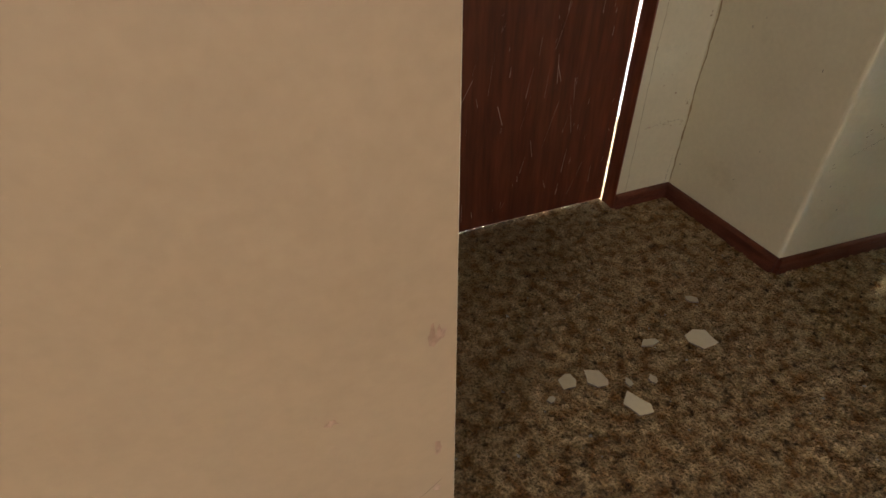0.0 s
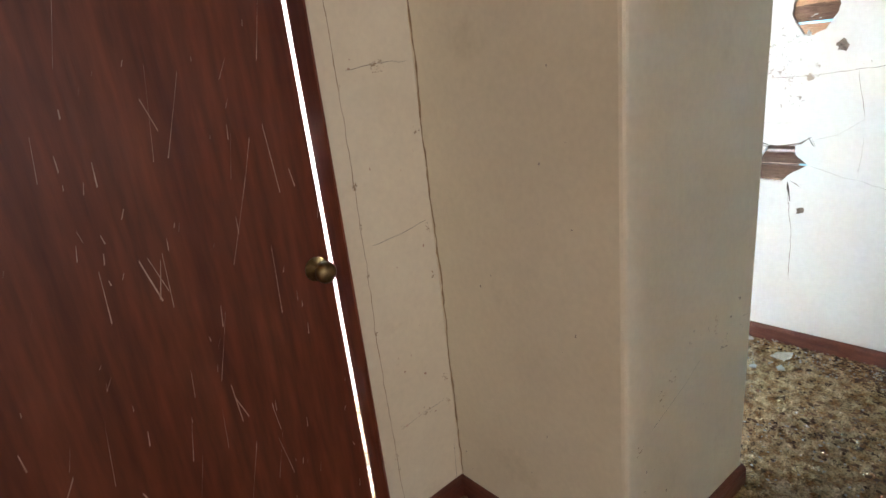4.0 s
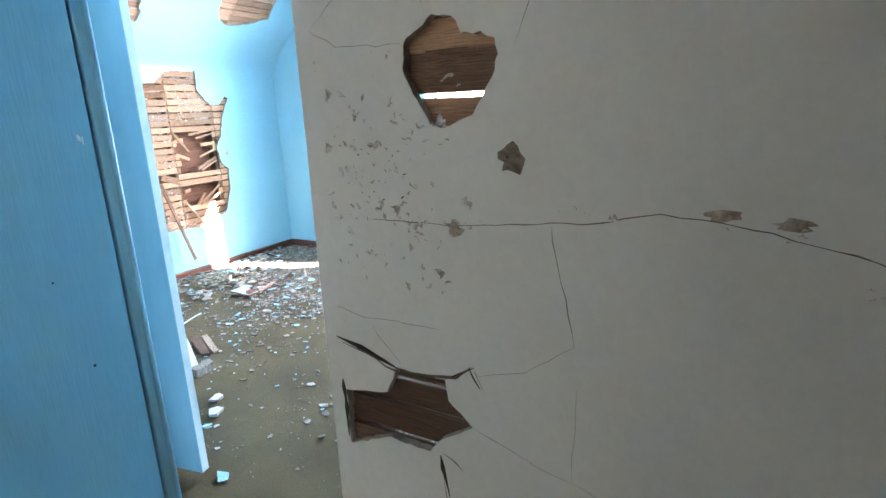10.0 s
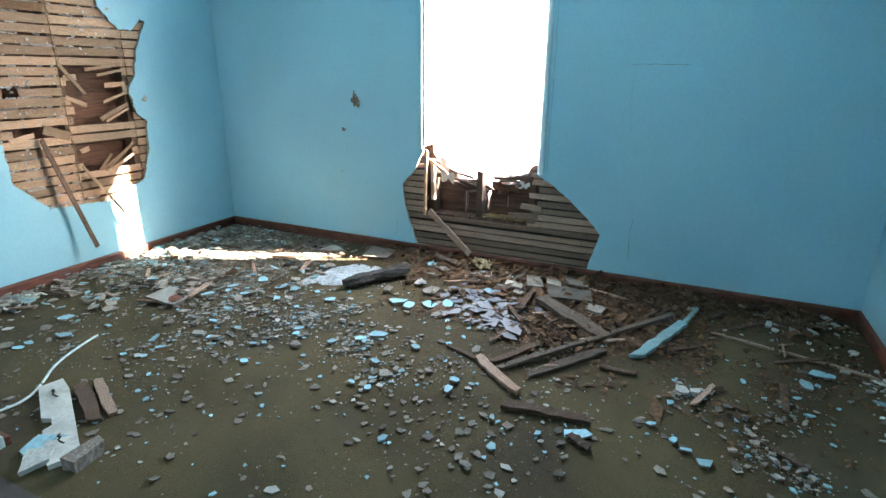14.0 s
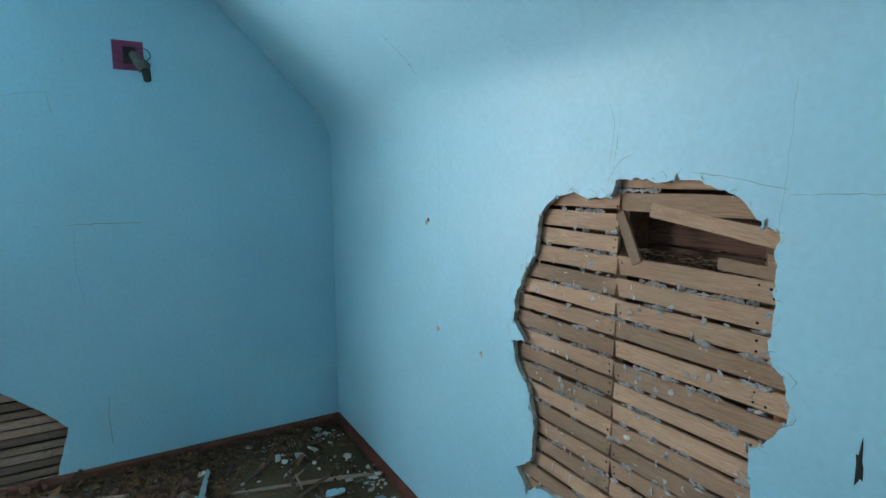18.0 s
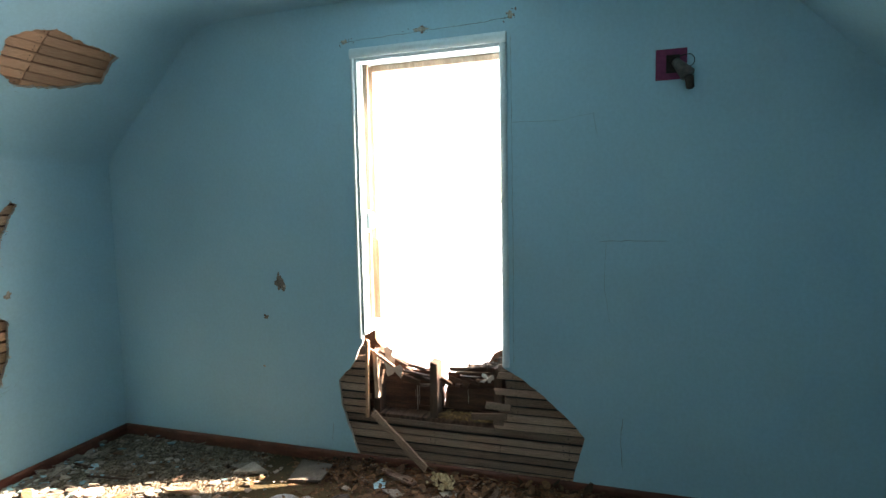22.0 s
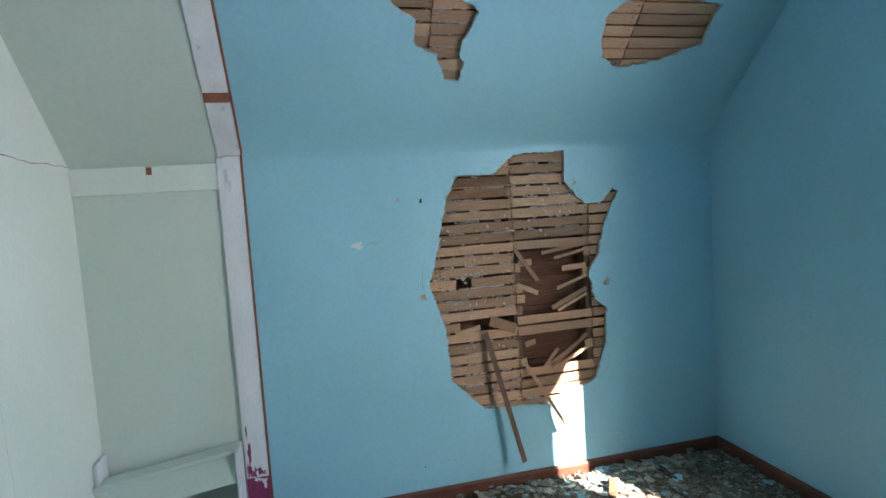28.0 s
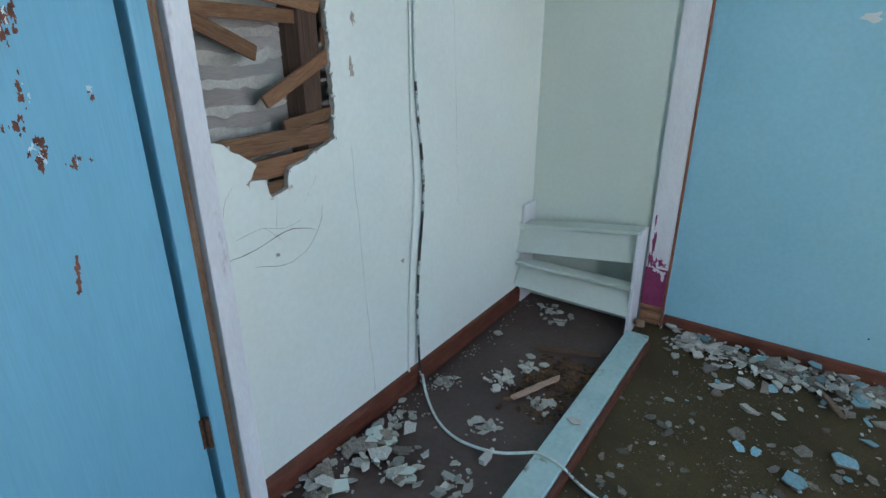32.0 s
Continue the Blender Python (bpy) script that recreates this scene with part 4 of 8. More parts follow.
def nails(face, lines, v0, v1, pitch, parent, seed, d=-0.0208):
    """Dark nail heads in pairs where the laths cross the studs, joined into one piece."""
    r = random.Random(seed)
    bm = bmesh.new()
    v = v0
    while v < v1:
        for u in lines:
            for s in (-1, 1):
                for dv in (-0.011, 0.011):
                    if r.random() < 0.72:
                        cu, cv, q = u + s * r.uniform(0.008, 0.018), v + dv + r.uniform(-0.004, 0.004), r.uniform(0.0022, 0.0042)
                        bm.faces.new([bm.verts.new(face.at(cu + q * math.cos(k), cv + q * math.sin(k), d)) for k in (0, 1.05, 2.1, 3.15, 4.2, 5.25)])
        v += pitch
    bmesh.ops.recalc_face_normals(bm, faces=bm.faces[:])
    ob = part("nail_heads", bm, BLACK, parent)
    ob["kind"] = "stuff"


def inside(p, poly):
    x, y = p
    hit = False
    for (x0, y0), (x1, y1) in zip(poly, poly[1:] + poly[:1]):
        if (y0 > y) != (y1 > y) and x < (x1 - x0) * (y - y0) / (y1 - y0) + x0:
            hit = not hit
    return hit


def fringe(face, hole, parent, seed, count, grow=0.045):
    """Hair cracks and curled paper threads round a broken edge."""
    r = random.Random(seed)
    n = len(hole)
    cu, cv = sum(p[0] for p in hole) / n, sum(p[1] for p in hole) / n
    for k in range(count):
        i = r.randrange(n)
        t = r.random()
        a, b = hole[i], hole[(i + 1) % n]
        u, v = a[0] + (b[0] - a[0]) * t, a[1] + (b[1] - a[1]) * t
        q = Vector((u - cu, v - cv)).normalized()
        s = r.uniform(-1, 1)
        w = Vector((-q.y, q.x)) * s
        g = grow * r.uniform(0.3, 1.0)
        pts = [(u, v), (u + q.x * g * 0.5 + w.x * g * 0.5, v + q.y * g * 0.5 + w.y * g * 0.5), (u + q.x * g * 0.8 + w.x * g * 1.3, v + q.y * g * 0.8 + w.y * g * 1.3), (u + q.x * g * 0.5 + w.x * g * 1.9, v + q.y * g * 0.5 + w.y * g * 1.9)]
        if not inside(pts[1], hole) and not inside(pts[3], hole):
            crack(face, pts, r.uniform(0.0004, 0.0011), parent, CRACK, k + seed, 0.004)


nails(NORTH, (5.12, 5.56, 6.02), 0.24, 1.70, P, wall_north, 61)
nails(SOUTH, (4.19, 4.59, 5.0), 0.22, 1.46, 0.0585, wall_south, 62)
nails(SLOPE_N, (5.06,), 0.38, 0.96, 0.058, slope_holder, 63)
nails(SLOPE_N, (6.05, 6.42), 0.44, 0.80, 0.058, slope_holder, 64)
fringe(NORTH, HOLE_N, wall_north, 71, 44)
fringe(SOUTH, HOLE_S, wall_south, 72, 44)
fringe(SLOPE_N, HOLE_SLOPE_A, slope_holder, 73, 10, 0.03)
fringe(SLOPE_N, HOLE_SLOPE_B, slope_holder, 74, 10, 0.03)

# ---- under the window ----
lath_field(EAST, 1.95, 3.52, -0.097, 0.185, 0.047, 0.0365, [], [], LATH_GREY, wall_east, 45)
rnd = random.Random(52)
for i in range(9):
    v = 0.185 + 0.047 * i
    slat("lath", EAST, 1.95, v, 2.47 + rnd.uniform(-0.035, 0.05), v + rnd.uniform(-0.004, 0.004), 0.0370 * rnd.uniform(0.85, 1.05), 0.009, -0.026, LATH_GREY, wall_east, i)
    if i < 8:
        slat("lath", EAST, 3.29 + rnd.uniform(-0.02, 0.02), v, 3.52, v + rnd.uniform(-0.004, 0.004), 0.0370 * rnd.uniform(0.85, 1.05), 0.009, -0.026, LATH_GREY, wall_east, i + 2)
# Near-black boards put the shade of the lath gaps into colour.
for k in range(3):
    slat("backing_board", EAST, 1.95, -0.085 + k * 0.085, 3.52, -0.085 + k * 0.085, 0.084, 0.012, -0.060, CHAR_AND_GAP, wall_east, k)
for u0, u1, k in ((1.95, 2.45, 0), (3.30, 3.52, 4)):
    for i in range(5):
        slat("backing_board", EAST, u0, 0.18 + i * 0.088, u1, 0.18 + i * 0.088, 0.087, 0.012, -0.060, CHAR_AND_GAP, wall_east, i + k)
for k, (u, v1) in enumerate(((2.50, 0.50), (2.885, 0.50), (3.25, 0.55))):
    slat("stud", EAST, u, -0.1, u, v1, 0.045, 0.09, -0.10, STICK, wall_east, k)
for k, (a, b, c, d, w, tip) in enumerate(((2.44, 0.238, 2.64, 0.232, 0.036, 0.03), (2.42, 0.288, 2.555, 0.315, 0.036, 0.05), (2.46, 0.20, 2.52, 0.202, 0.03, 0.01))):
    slat("broken_lath", EAST, a, b, c, d, w, 0.010, -0.02, LATH_GREY, wall_east, k, tip)
for k, (a, b, c, d, w, dd) in enumerate(((2.47, 0.475, 2.80, 0.452, 0.022, -0.12), (2.52, 0.45, 2.76, 0.44, 0.014, -0.10), (2.50, 0.42, 2.74, 0.415, 0.010, -0.11), (2.95, 0.44, 3.22, 0.50, 0.016, -0.11), (2.92, 0.405, 3.12, 0.43, 0.012, -0.10), (3.05, 0.47, 3.26, 0.56, 0.012, -0.07))):
    slat("rotten_strip", EAST, a, b, c, d, w, 0.02, dd, STICK, wall_east, k)
slat("splintered_jamb", EAST, 3.288, 0.16, 3.272, 0.63, 0.016, 0.022, 0.0, LATH, wall_east, 1)
slat("splintered_jamb", EAST, 3.235, 0.27, 3.245, 0.56, 0.022, 0.05, -0.05, SASHWOOD, wall_east, 2)
slat("splintered_jamb", EAST, 3.12, 0.47, 3.28, 0.57, 0.016, 0.014, -0.03, LATH_GREY, wall_east, 3)
tagged(slat("leaning_lath", EAST, 3.25, 0.20, 2.875, -0.06, 0.042, 0.012, 0.012, LATH_GREY, None, 4, 0.10), "grey wooden lath leaning from the hole under the window", "lath", "hanging laths")
nails(EAST, (2.12, 2.50, 2.885, 3.42), -0.097, 0.18, 0.047, wall_east, 66, -0.0210)
nails(EAST, (2.12, 2.40), 0.185, 0.5, 0.047, wall_east, 67, -0.0210)
BOARDING = Face((XE + 0.1485, 0, 0), (0, 1, 0), (0, 0, 1), (-1, 0, 0), K, (2.0, 1.42))
for k, (u, v0, v1, w) in enumerate(((3.022, 0.36, 0.16, 0.005), (3.010, 0.33, 0.20, 0.003), (2.70, 0.33, 0.24, 0.003), (3.035, 0.30, 0.24, 0.002))):
    crack(BOARDING, [(u, v0), (u - 0.002, (v0 + v1) / 2), (u, v1)], w, gable_boards, TORN, 3.0 + k, 0.003)

# ---- window ----
window = tagged(new("window_1"), "tall window opening without glass, painted trim and broken sill", "window", kind="structure")


def bead(name, p, q, width, depth, side, material, parent):
    """A casing strip with a rounded outer edge, from p to q in the wall's face (y, z)."""
    bm = bmesh.new()
    prof = [(0, 0), (0, depth * 0.75), (width * 0.25, depth), (width * 0.6, depth), (width * 0.85, depth * 0.8), (width, depth * 0.35), (width, 0)]
    ends = []
    a, b = Vector(p), Vector(q)
    t = (b - a).normalized()
    s = Vector((-t.y, t.x)) * side
    for e in (a, b):
        ends.append([bm.verts.new(EAST.at(e.x + s.x * w, e.y + s.y * w, h + 0.0005)) for w, h in prof])
    n = len(prof)
    for i in range(n):
        bm.faces.new((ends[0][i], ends[1][i], ends[1][(i + 1) % n], ends[0][(i + 1) % n]))
    bm.faces.new(ends[0])
    bm.faces.new(ends[1][::-1])
    bmesh.ops.recalc_face_normals(bm, faces=bm.faces[:])
    return part(name, bm, material, parent)


bead("casing", (3.302, 0.64), (3.302, 2.262), 0.020, 0.014, -1, WINTRIM, window)
bead("casing", (2.455, 0.53), (2.455, 2.26), 0.034, 0.020, 1, WINTRIM, window)
bead("casing", (2.42, 2.262), (3.322, 2.262), 0.055, 0.022, 1, WINTRIM, window)
part("jamb", box_mesh((XE - 0.004, ey(3.284), ez(0.66)), (XE + 0.165, ey(3.3005), ez(2.26)), 0.003), WINTRIM, window)
part("jamb", box_mesh((XE - 0.005, ey(2.450), ez(0.53)), (XE + 0.165, ey(2.460), ez(2.26)), 0.003), WINTRIM, window)
part("head", box_mesh((XE - 0.005, ey(2.462), ez(2.242)), (XE + 0.165, ey(3.283), ez(2.259)), 0.003), WINTRIM, window)
part("parting_strip", box_mesh((XE + 0.035, ey(3.276), ez(0.70)), (XE + 0.048, ey(3.2835), ez(2.24)), 0.002), WINTRIM, window)
part("sash_track", box_mesh((XE + 0.066, ey(3.255), ez(1.40)), (XE + 0.084, ey(3.2835), ez(2.24)), 0.003), SASHWOOD, window, "bare brown wooden sash track")
part("sash_track", box_mesh((XE + 0.066, ey(3.262), ez(0.74)), (XE + 0.082, ey(3.2835), ez(1.27)), 0.004), SASHWOOD, window, "bare brown wooden sash track, its paint flaking off")
part("sash_track", box_mesh((XE + 0.112, ey(3.232), ez(0.74)), (XE + 0.150, ey(3.2835), ez(1.22)), 0.004), SASHWOOD, window, "bare brown wooden sash track")
part("sash_track", box_mesh((XE + 0.118, ey(3.246), ez(1.222)), (XE + 0.146, ey(3.2835), ez(2.24)), 0.003), SASHWOOD, window, "bare brown wooden sash track")
part("top_rail", box_mesh((XE + 0.10, ey(2.461), ez(2.205)), (XE + 0.14, ey(3.245), ez(2.241)), 0.003), SASHWOOD, window, "remaining brown top rail of the sash")
part("catch", box_mesh((XE + 0.052, ey(3.243), ez(1.29)), (XE + 0.084, ey(3.283), ez(1.385)), 0.004), WINTRIM, window)
rnd = random.Random(5)
for i in range(16):
    u = 2.45 + i * 0.048 + rnd.uniform(-0.02, 0.02)
    e = 0.020 * max(0, abs(i - 7.5) - 3)
    slat("sill_splinter", EAST, u, 0.365 + e + rnd.uniform(-0.02, 0.015), u + rnd.uniform(0.04, 0.12), 0.375 + e + rnd.uniform(-0.03, 0.03), rnd.uniform(0.012, 0.034), 0.02, -0.10 - rnd.uniform(0, 0.05), STICK, window, i, rnd.uniform(-0.03, 0.03))
for u, v, w, h, s in ((3.135, 0.455, 0.045, 0.05, 2.0), (3.165, 0.50, 0.03, 0.055, 5.0), (2.56, 0.43, 0.03, 0.025, 7.0)):
    blotch("paper_scrap", EAST, u, v, w, h, CHIP_WHITE, window, s, 0.004, 0.9).location = (0.06, 0, 0)


# ---- doors ----
def door_knob(face_at, normal, material, parent, r=0.027):
    bm = bmesh.new()
    q = Vector(normal).to_track_quat("Z", "Y").to_matrix().to_4x4()
    prof = [(0.0, 0), (0.031, 0), (0.031, 0.005), (0.012, 0.010), (0.010, 0.024), (0.020, 0.030), (r, 0.042), (r, 0.052), (0.020, 0.062), (0.0, 0.065)]
    prev = None
    for rr, h in prof:
        ring = [bm.verts.new((max(rr, 0.0004) * math.cos(a), max(rr, 0.0004) * math.sin(a), h)) for a in [2 * math.pi * i / 20 for i in range(20)]]
        if prev:
            for i in range(20):
                bm.faces.new((prev[i], prev[(i + 1) % 20], ring[(i + 1) % 20], ring[i]))
        prev = ring
    bm.transform(Matrix.Translation(face_at) @ q)
    bmesh.ops.recalc_face_normals(bm, faces=bm.faces[:])
    return part("door_knob", bm, material, parent, smooth=True)


# red door
red_door = thing("red_door", "closed dark red varnished plywood door, scratched all over", "door", at=(1.0, 1.6, 0))


def under(parent, ob):
    ob.parent = parent
    ob.matrix_parent_inverse = parent.matrix_world.inverted()
    return ob


bpy.context.view_layer.update()


def piece(parent, name, bm, material, label="", smooth=False):
    ob = part(name, bm, material, None, label, smooth)
    ob.parent = parent
    ob.matrix_parent_inverse = Matrix.Translation(parent.location).inverted()
    return ob


piece(red_door, "slab", box_mesh((0.628, 1.608, 0.012), (1.392, 1.643, 1.96), 0.003), REDWOOD)
kn = door_knob((1.352, 1.607, 0.865), (0, -1, 0), BRASS, None)
kn.parent = red_door
kn.matrix_parent_inverse = Matrix.Translation(red_door.location).inverted()
rnd = random.Random(9)
for i in range(125):
    x, z = rnd.uniform(0.65, 1.385), rnd.uniform(0.04, 1.5) ** 0.9
    ln = rnd.choice((0.012, 0.02, 0.03, 0.05, 0.09, 0.14)) * rnd.uniform(0.6, 1.4)
    tilt = rnd.gauss(0.12, 0.22)
    bm = bmesh.new()
    w = rnd.uniform(0.0004, 0.0016)
    c = [(x - w, z), (x + w, z + 0.002), (x + w * 0.6 + ln * tilt, z + ln), (x - w * 0.4 + ln * tilt, z + ln * 0.96)]
    bm.faces.new([bm.verts.new((min(1.390, max(0.630, a)), 1.6073, b)) for a, b in c])
    piece(red_door, "scratch", bm, SCRATCH)
door_frame = tagged(new("door_frame_red"), "red-stained door frame with a slit of light along the latch side", "door frame", kind="structure")
part("jamb", box_mesh((0.612, 1.572, 0), (0.6275, 1.69, 1.99), 0.002), REDWOOD, door_frame)
part("jamb", box_mesh((1.399, 1.532, 0), (1.4055, 1.604, 1.99), 0.001), REDWOOD, door_frame)
part("head", box_mesh((0.628, 1.573, 1.965), (1.398, 1.69, 1.99), 0.003), REDWOOD, door_frame)
slab("wall_behind_red_door", (0.0, 2.3, 0), (2.14, 2.35, 2.4), WHITE, "bright wall of the room beyond the red door")
area_lamp("sky_light_behind_red_door", (0.9, 1.78, 1.1), (1.5, 2.3, 1.1), 0.4, 1.8, 0.055, (0.88, 0.94, 1.0))

# blue hall door, closed
blue_door = thing("blue_hall_door", "closed blue-painted flush door with a bronze knob", "door", at=(2.9, 2.1, 0))
piece(blue_door, "slab", box_mesh((2.515, 2.086, 0.012), (3.272, 2.122, 1.97), 0.003), BLUE_DOOR)
kn = door_knob((2.592, 2.085, 0.76), (0, -1, 0), COPPER, None, 0.028)
kn.parent = blue_door
kn.matrix_parent_inverse = Matrix.Translation(blue_door.location).inverted()
for i, (x, z, a, b, m) in enumerate(((3.055, 1.325, 0.004, 0.009, BLACK), (3.022, 1.10, 0.005, 0.004, BLACK), (3.240, 1.27, 0.005, 0.008, WHITE), (3.247, 1.263, 0.003, 0.010, WHITE), (2.72, 1.17, 0.006, 0.002, CHIP_BLUE), (2.95, 0.66, 0.004, 0.004, BLACK), (3.17, 0.72, 0.004, 0.004, BLACK), (2.83, 1.0, 0.003, 0.006, CHIP_BLUE), (3.12, 0.95, 0.003, 0.003, BLACK))):
    ob = blotch("paint_chip", Face((0, 2.086, 0), (1, 0, 0), (0, 0, 1), (0, -1, 0)), x, z, a, b, m, None, i + 0.5)
    ob.parent = blue_door
    ob.matrix_parent_inverse = Matrix.Translation(blue_door.location).inverted()
hall_frame = tagged(new("door_frame_blue"), "blue-painted door frame with a rounded stop bead", "door frame", kind="structure")
part("jamb", box_mesh((3.2735, 2.100, 0), (3.315, 2.25, 1.99), 0.002), BLUE_DOOR, hall_frame)
bm = bmesh.new()
prof = [(3.279, 2.100), (3.279, 2.082), (3.281, 2.079), (3.297, 2.079), (3.299, 2.073), (3.304, 2.068), (3.310, 2.069), (3.3145, 2.075), (3.3155, 2.100)]
lo = [bm.verts.new((x, y, 0)) for x, y in prof]
hi = [bm.verts.new((x, y, 1.99)) for x, y in prof]
for i in range(len(prof)):
    j = (i + 1) % len(prof)
    bm.faces.new((lo[i], lo[j], hi[j], hi[i]))
bm.faces.new(lo)
bm.faces.new(hi)
bmesh.ops.recalc_face_normals(bm, faces=bm.faces[:])
part("stop_bead", bm, BLUE_DOOR, hall_frame, smooth=True)
part("jamb", box_mesh((2.498, 2.080, 0), (2.512, 2.25, 1.99), 0.002), BLUE_DOOR, hall_frame)

# blue bedroom door, standing ajar on its hinges
HINGE, TIP = Vector((3.585, 3.090, 0)), Vector((3.69, 2.505, 0))
dv = (TIP - HINGE)
dlen = dv.length
door2 = new("bedroom_door")
door2.matrix_world = Matrix.Translation((HINGE.x, HINGE.y, F)) @ Matrix.Rotation(math.atan2(dv.y, dv.x), 4, "Z")
tagged(door2, "blue-painted bedroom door standing ajar, paint peeled to brown wood", "door")
bpy.context.view_layer.update()
D2 = Face((0, 0, 0), (1, 0, 0), (0, 0, 1), (0, 1, 0))


def hang(name, bm, material, label=""):
    return part(name, bm, material, door2, label)


hang("slab", box_mesh((0.006, -0.036, 0.028), (dlen, 0.0, 2.0), 0.003), BLUE_DOOR)
bm = box_mesh((dlen + 0.0004, -0.034, 0.03), (dlen + 0.0016, -0.002, 1.99))
hang("worn_edge", bm, WINTRIM, "pale worn door edge")
rnd = random.Random(4)
for cu, cv, spread_u, spread_v, count, size in ((0.185, 1.354, 0.02, 0.018, 12, 0.006), (0.195, 1.327, 0.012, 0.010, 5, 0.006), (0.188, 1.237, 0.014, 0.03, 8, 0.004), (0.212, 1.197, 0.014, 0.012, 8, 0.004), (0.191, 1.147, 0.014, 0.018, 16, 0.0055), (0.150, 1.125, 0.03, 0.006, 6, 0.003), (0.138, 1.113, 0.004, 0.006, 2, 0.006), (0.085, 1.231, 0.004, 0.007, 4, 0.0045)):
    for i in range(count):
        u, v, s = rnd.gauss(cu, spread_u * 0.6), rnd.gauss(cv, spread_v * 0.6), size * rnd.uniform(0.4, 1.3)
        if 0.03 < u < dlen - 0.02:
            blotch("peeled_spot", D2, u, v, s * rnd.uniform(0.5, 1), s * rnd.uniform(0.8, 1.8), PEEL if rnd.random() < 0.8 else WINTRIM, door2, u * 91 + v * 37, 0.0012, 0.9)
for v0, s in ((0.950, 0.010), (0.935, 0.012), (0.917, 0.011), (0.90, 0.008)):
    blotch("peeled_spot", D2, 0.186 - (v0 - 0.92) * 0.2, v0, 0.0042, s, PEEL, door2, v0 * 55, 0.0012, 0.8)
for z in (0.44, 1.68):
    bm = bmesh.new()
    bmesh.ops.create_cone(bm, cap_ends=True, segments=12, radius1=0.0065, radius2=0.0065, depth=0.085, matrix=Matrix.Translation((0.0, 0.010, z)))
    add_box(bm, (0.0, 0.0005, z - 0.042), (0.014, 0.003, z + 0.042), 0.001)
    hang("hinge", bm, RUST, "rusty hinge")

frame2 = tagged(new("door_frame_bedroom"), "blue door casing with a bare brown edge and white closet board", "door frame", kind="structure")
part("casing", box_mesh((3.545, 3.098, F), (3.602, 3.136, 2.1), 0.006), BLUE_DOOR, frame2)
part("bare_edge", box_mesh((3.50, 3.138, F), (3.588, 3.160, 2.3), 0.003), STUD, frame2, "bare brown wooden edge")
part("board", box_mesh((3.50, 3.162, F), (3.608, 3.212, 1.52), 0.004), TRIMW, frame2, "chipped white board")
part("board", box_mesh((3.50, 3.162, 1.523), (3.608, 3.212, 1.618), 0.004), TRIMW, frame2, "chipped white board")
part("bare_patch", box_mesh((3.50, 3.163, 1.620), (3.605, 3.205, 1.682), 0.004), PEEL, frame2, "bare splintered wood")
part("board", box_mesh((3.50, 3.162, 1.684), (3.608, 3.212, 2.5), 0.004), TRIMW, frame2, "chipped white board")
slab("wall_closet_south", (3.31, 3.10, F), (3.498, 3.21, CEIL), PALE, "pale closet end wall")

# ---- closet ----
cl_outline = [CLOSET_W.drawn(*q) for q in ((3.213, F), (CY + 0.02, F), (CY + 0.02, 1.71), (CY - 0.82, 2.536), (3.213, 2.536))]


def closet_place(x, y, z):
    """A place in the closet, drawn at the closet's scale."""
    return (KC * x + (1 - KC) * 4.62, KC * y + (1 - KC) * 2.62, KC * z + (1 - KC) * 1.42)


def closet_wall(x, y, z):
    """A place in front of the closet's west wall."""
    return tuple(CLOSET_W.at(y, z, x - 3.53))


def closet_box(a, b, bevel=0.0):
    return box_mesh(closet_place(*a), closet_place(*b), bevel)


CB, CF = 5.05, -0.116  # closet back and floor in those coordinates
YB = 5.093             # bedroom knee wall in those coordinates
wall_closet = tagged(sheet("wall_closet_west", CLOSET_W, cl_outline, [ragged(HOLE_CL_A, 0.014, 0.008, 31), ragged(HOLE_CL_B, 0.012, 0.008, 32), ragged(HOLE_CL_C, 0.012, 0.009, 33)], PL, PALE, PLASTER),
                     "pale green-white closet plaster wall with broken holes and a hanging cable", "wall", kind="structure")
CLOSET_N = Face((0, CY, 0), (1, 0, 0), (0, 0, 1), (0, -1, 0))
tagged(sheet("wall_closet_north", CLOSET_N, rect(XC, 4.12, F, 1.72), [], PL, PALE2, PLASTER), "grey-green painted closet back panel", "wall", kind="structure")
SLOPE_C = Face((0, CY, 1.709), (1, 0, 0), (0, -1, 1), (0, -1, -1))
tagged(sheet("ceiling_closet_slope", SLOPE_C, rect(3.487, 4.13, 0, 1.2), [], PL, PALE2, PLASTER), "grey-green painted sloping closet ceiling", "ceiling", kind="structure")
slab("ceiling_closet", (3.31, 3.1, 2.508), (4.13, 4.19, 2.524), PALE, "pale closet ceiling", "ceiling")
tagged(part("floor_closet", box_mesh((XC - 0.01, 3.21, F - 0.02), (4.092, CY, F + 0.009), 0.0), CLOSETFLOOR), "bare grimy brown closet floor", "floor", kind="structure")
rail = tagged(new("closet_rail"), "pale painted rail board across the closet back", "rail", kind="structure")
part("board", closet_box((3.486, CB - 0.020, 1.592), (3.79, CB - 0.001, 1.708), 0.003), PALE, rail)
part("board", closet_box((3.815, CB - 0.020, 1.592), (4.085, CB - 0.001, 1.708), 0.003), PALE, rail)
part("board", closet_box((3.79, CB - 0.019, 1.592), (3.815, CB - 0.001, 1.672), 0.002), PALE, rail)
part("notch", closet_box((3.79, CB - 0.012, 1.672), (3.815, CB - 0.001, 1.706), 0.002), ORANGE, rail, "bare wood notch")
post = tagged(new("closet_post"), "chipped white closet frame post following wall and roof slope", "frame", kind="structure")
part("upright", closet_box((4.088, CB - 0.020, 0.205), (4.190, YB - 0.002, 1.74), 0.004), TRIMW, post)
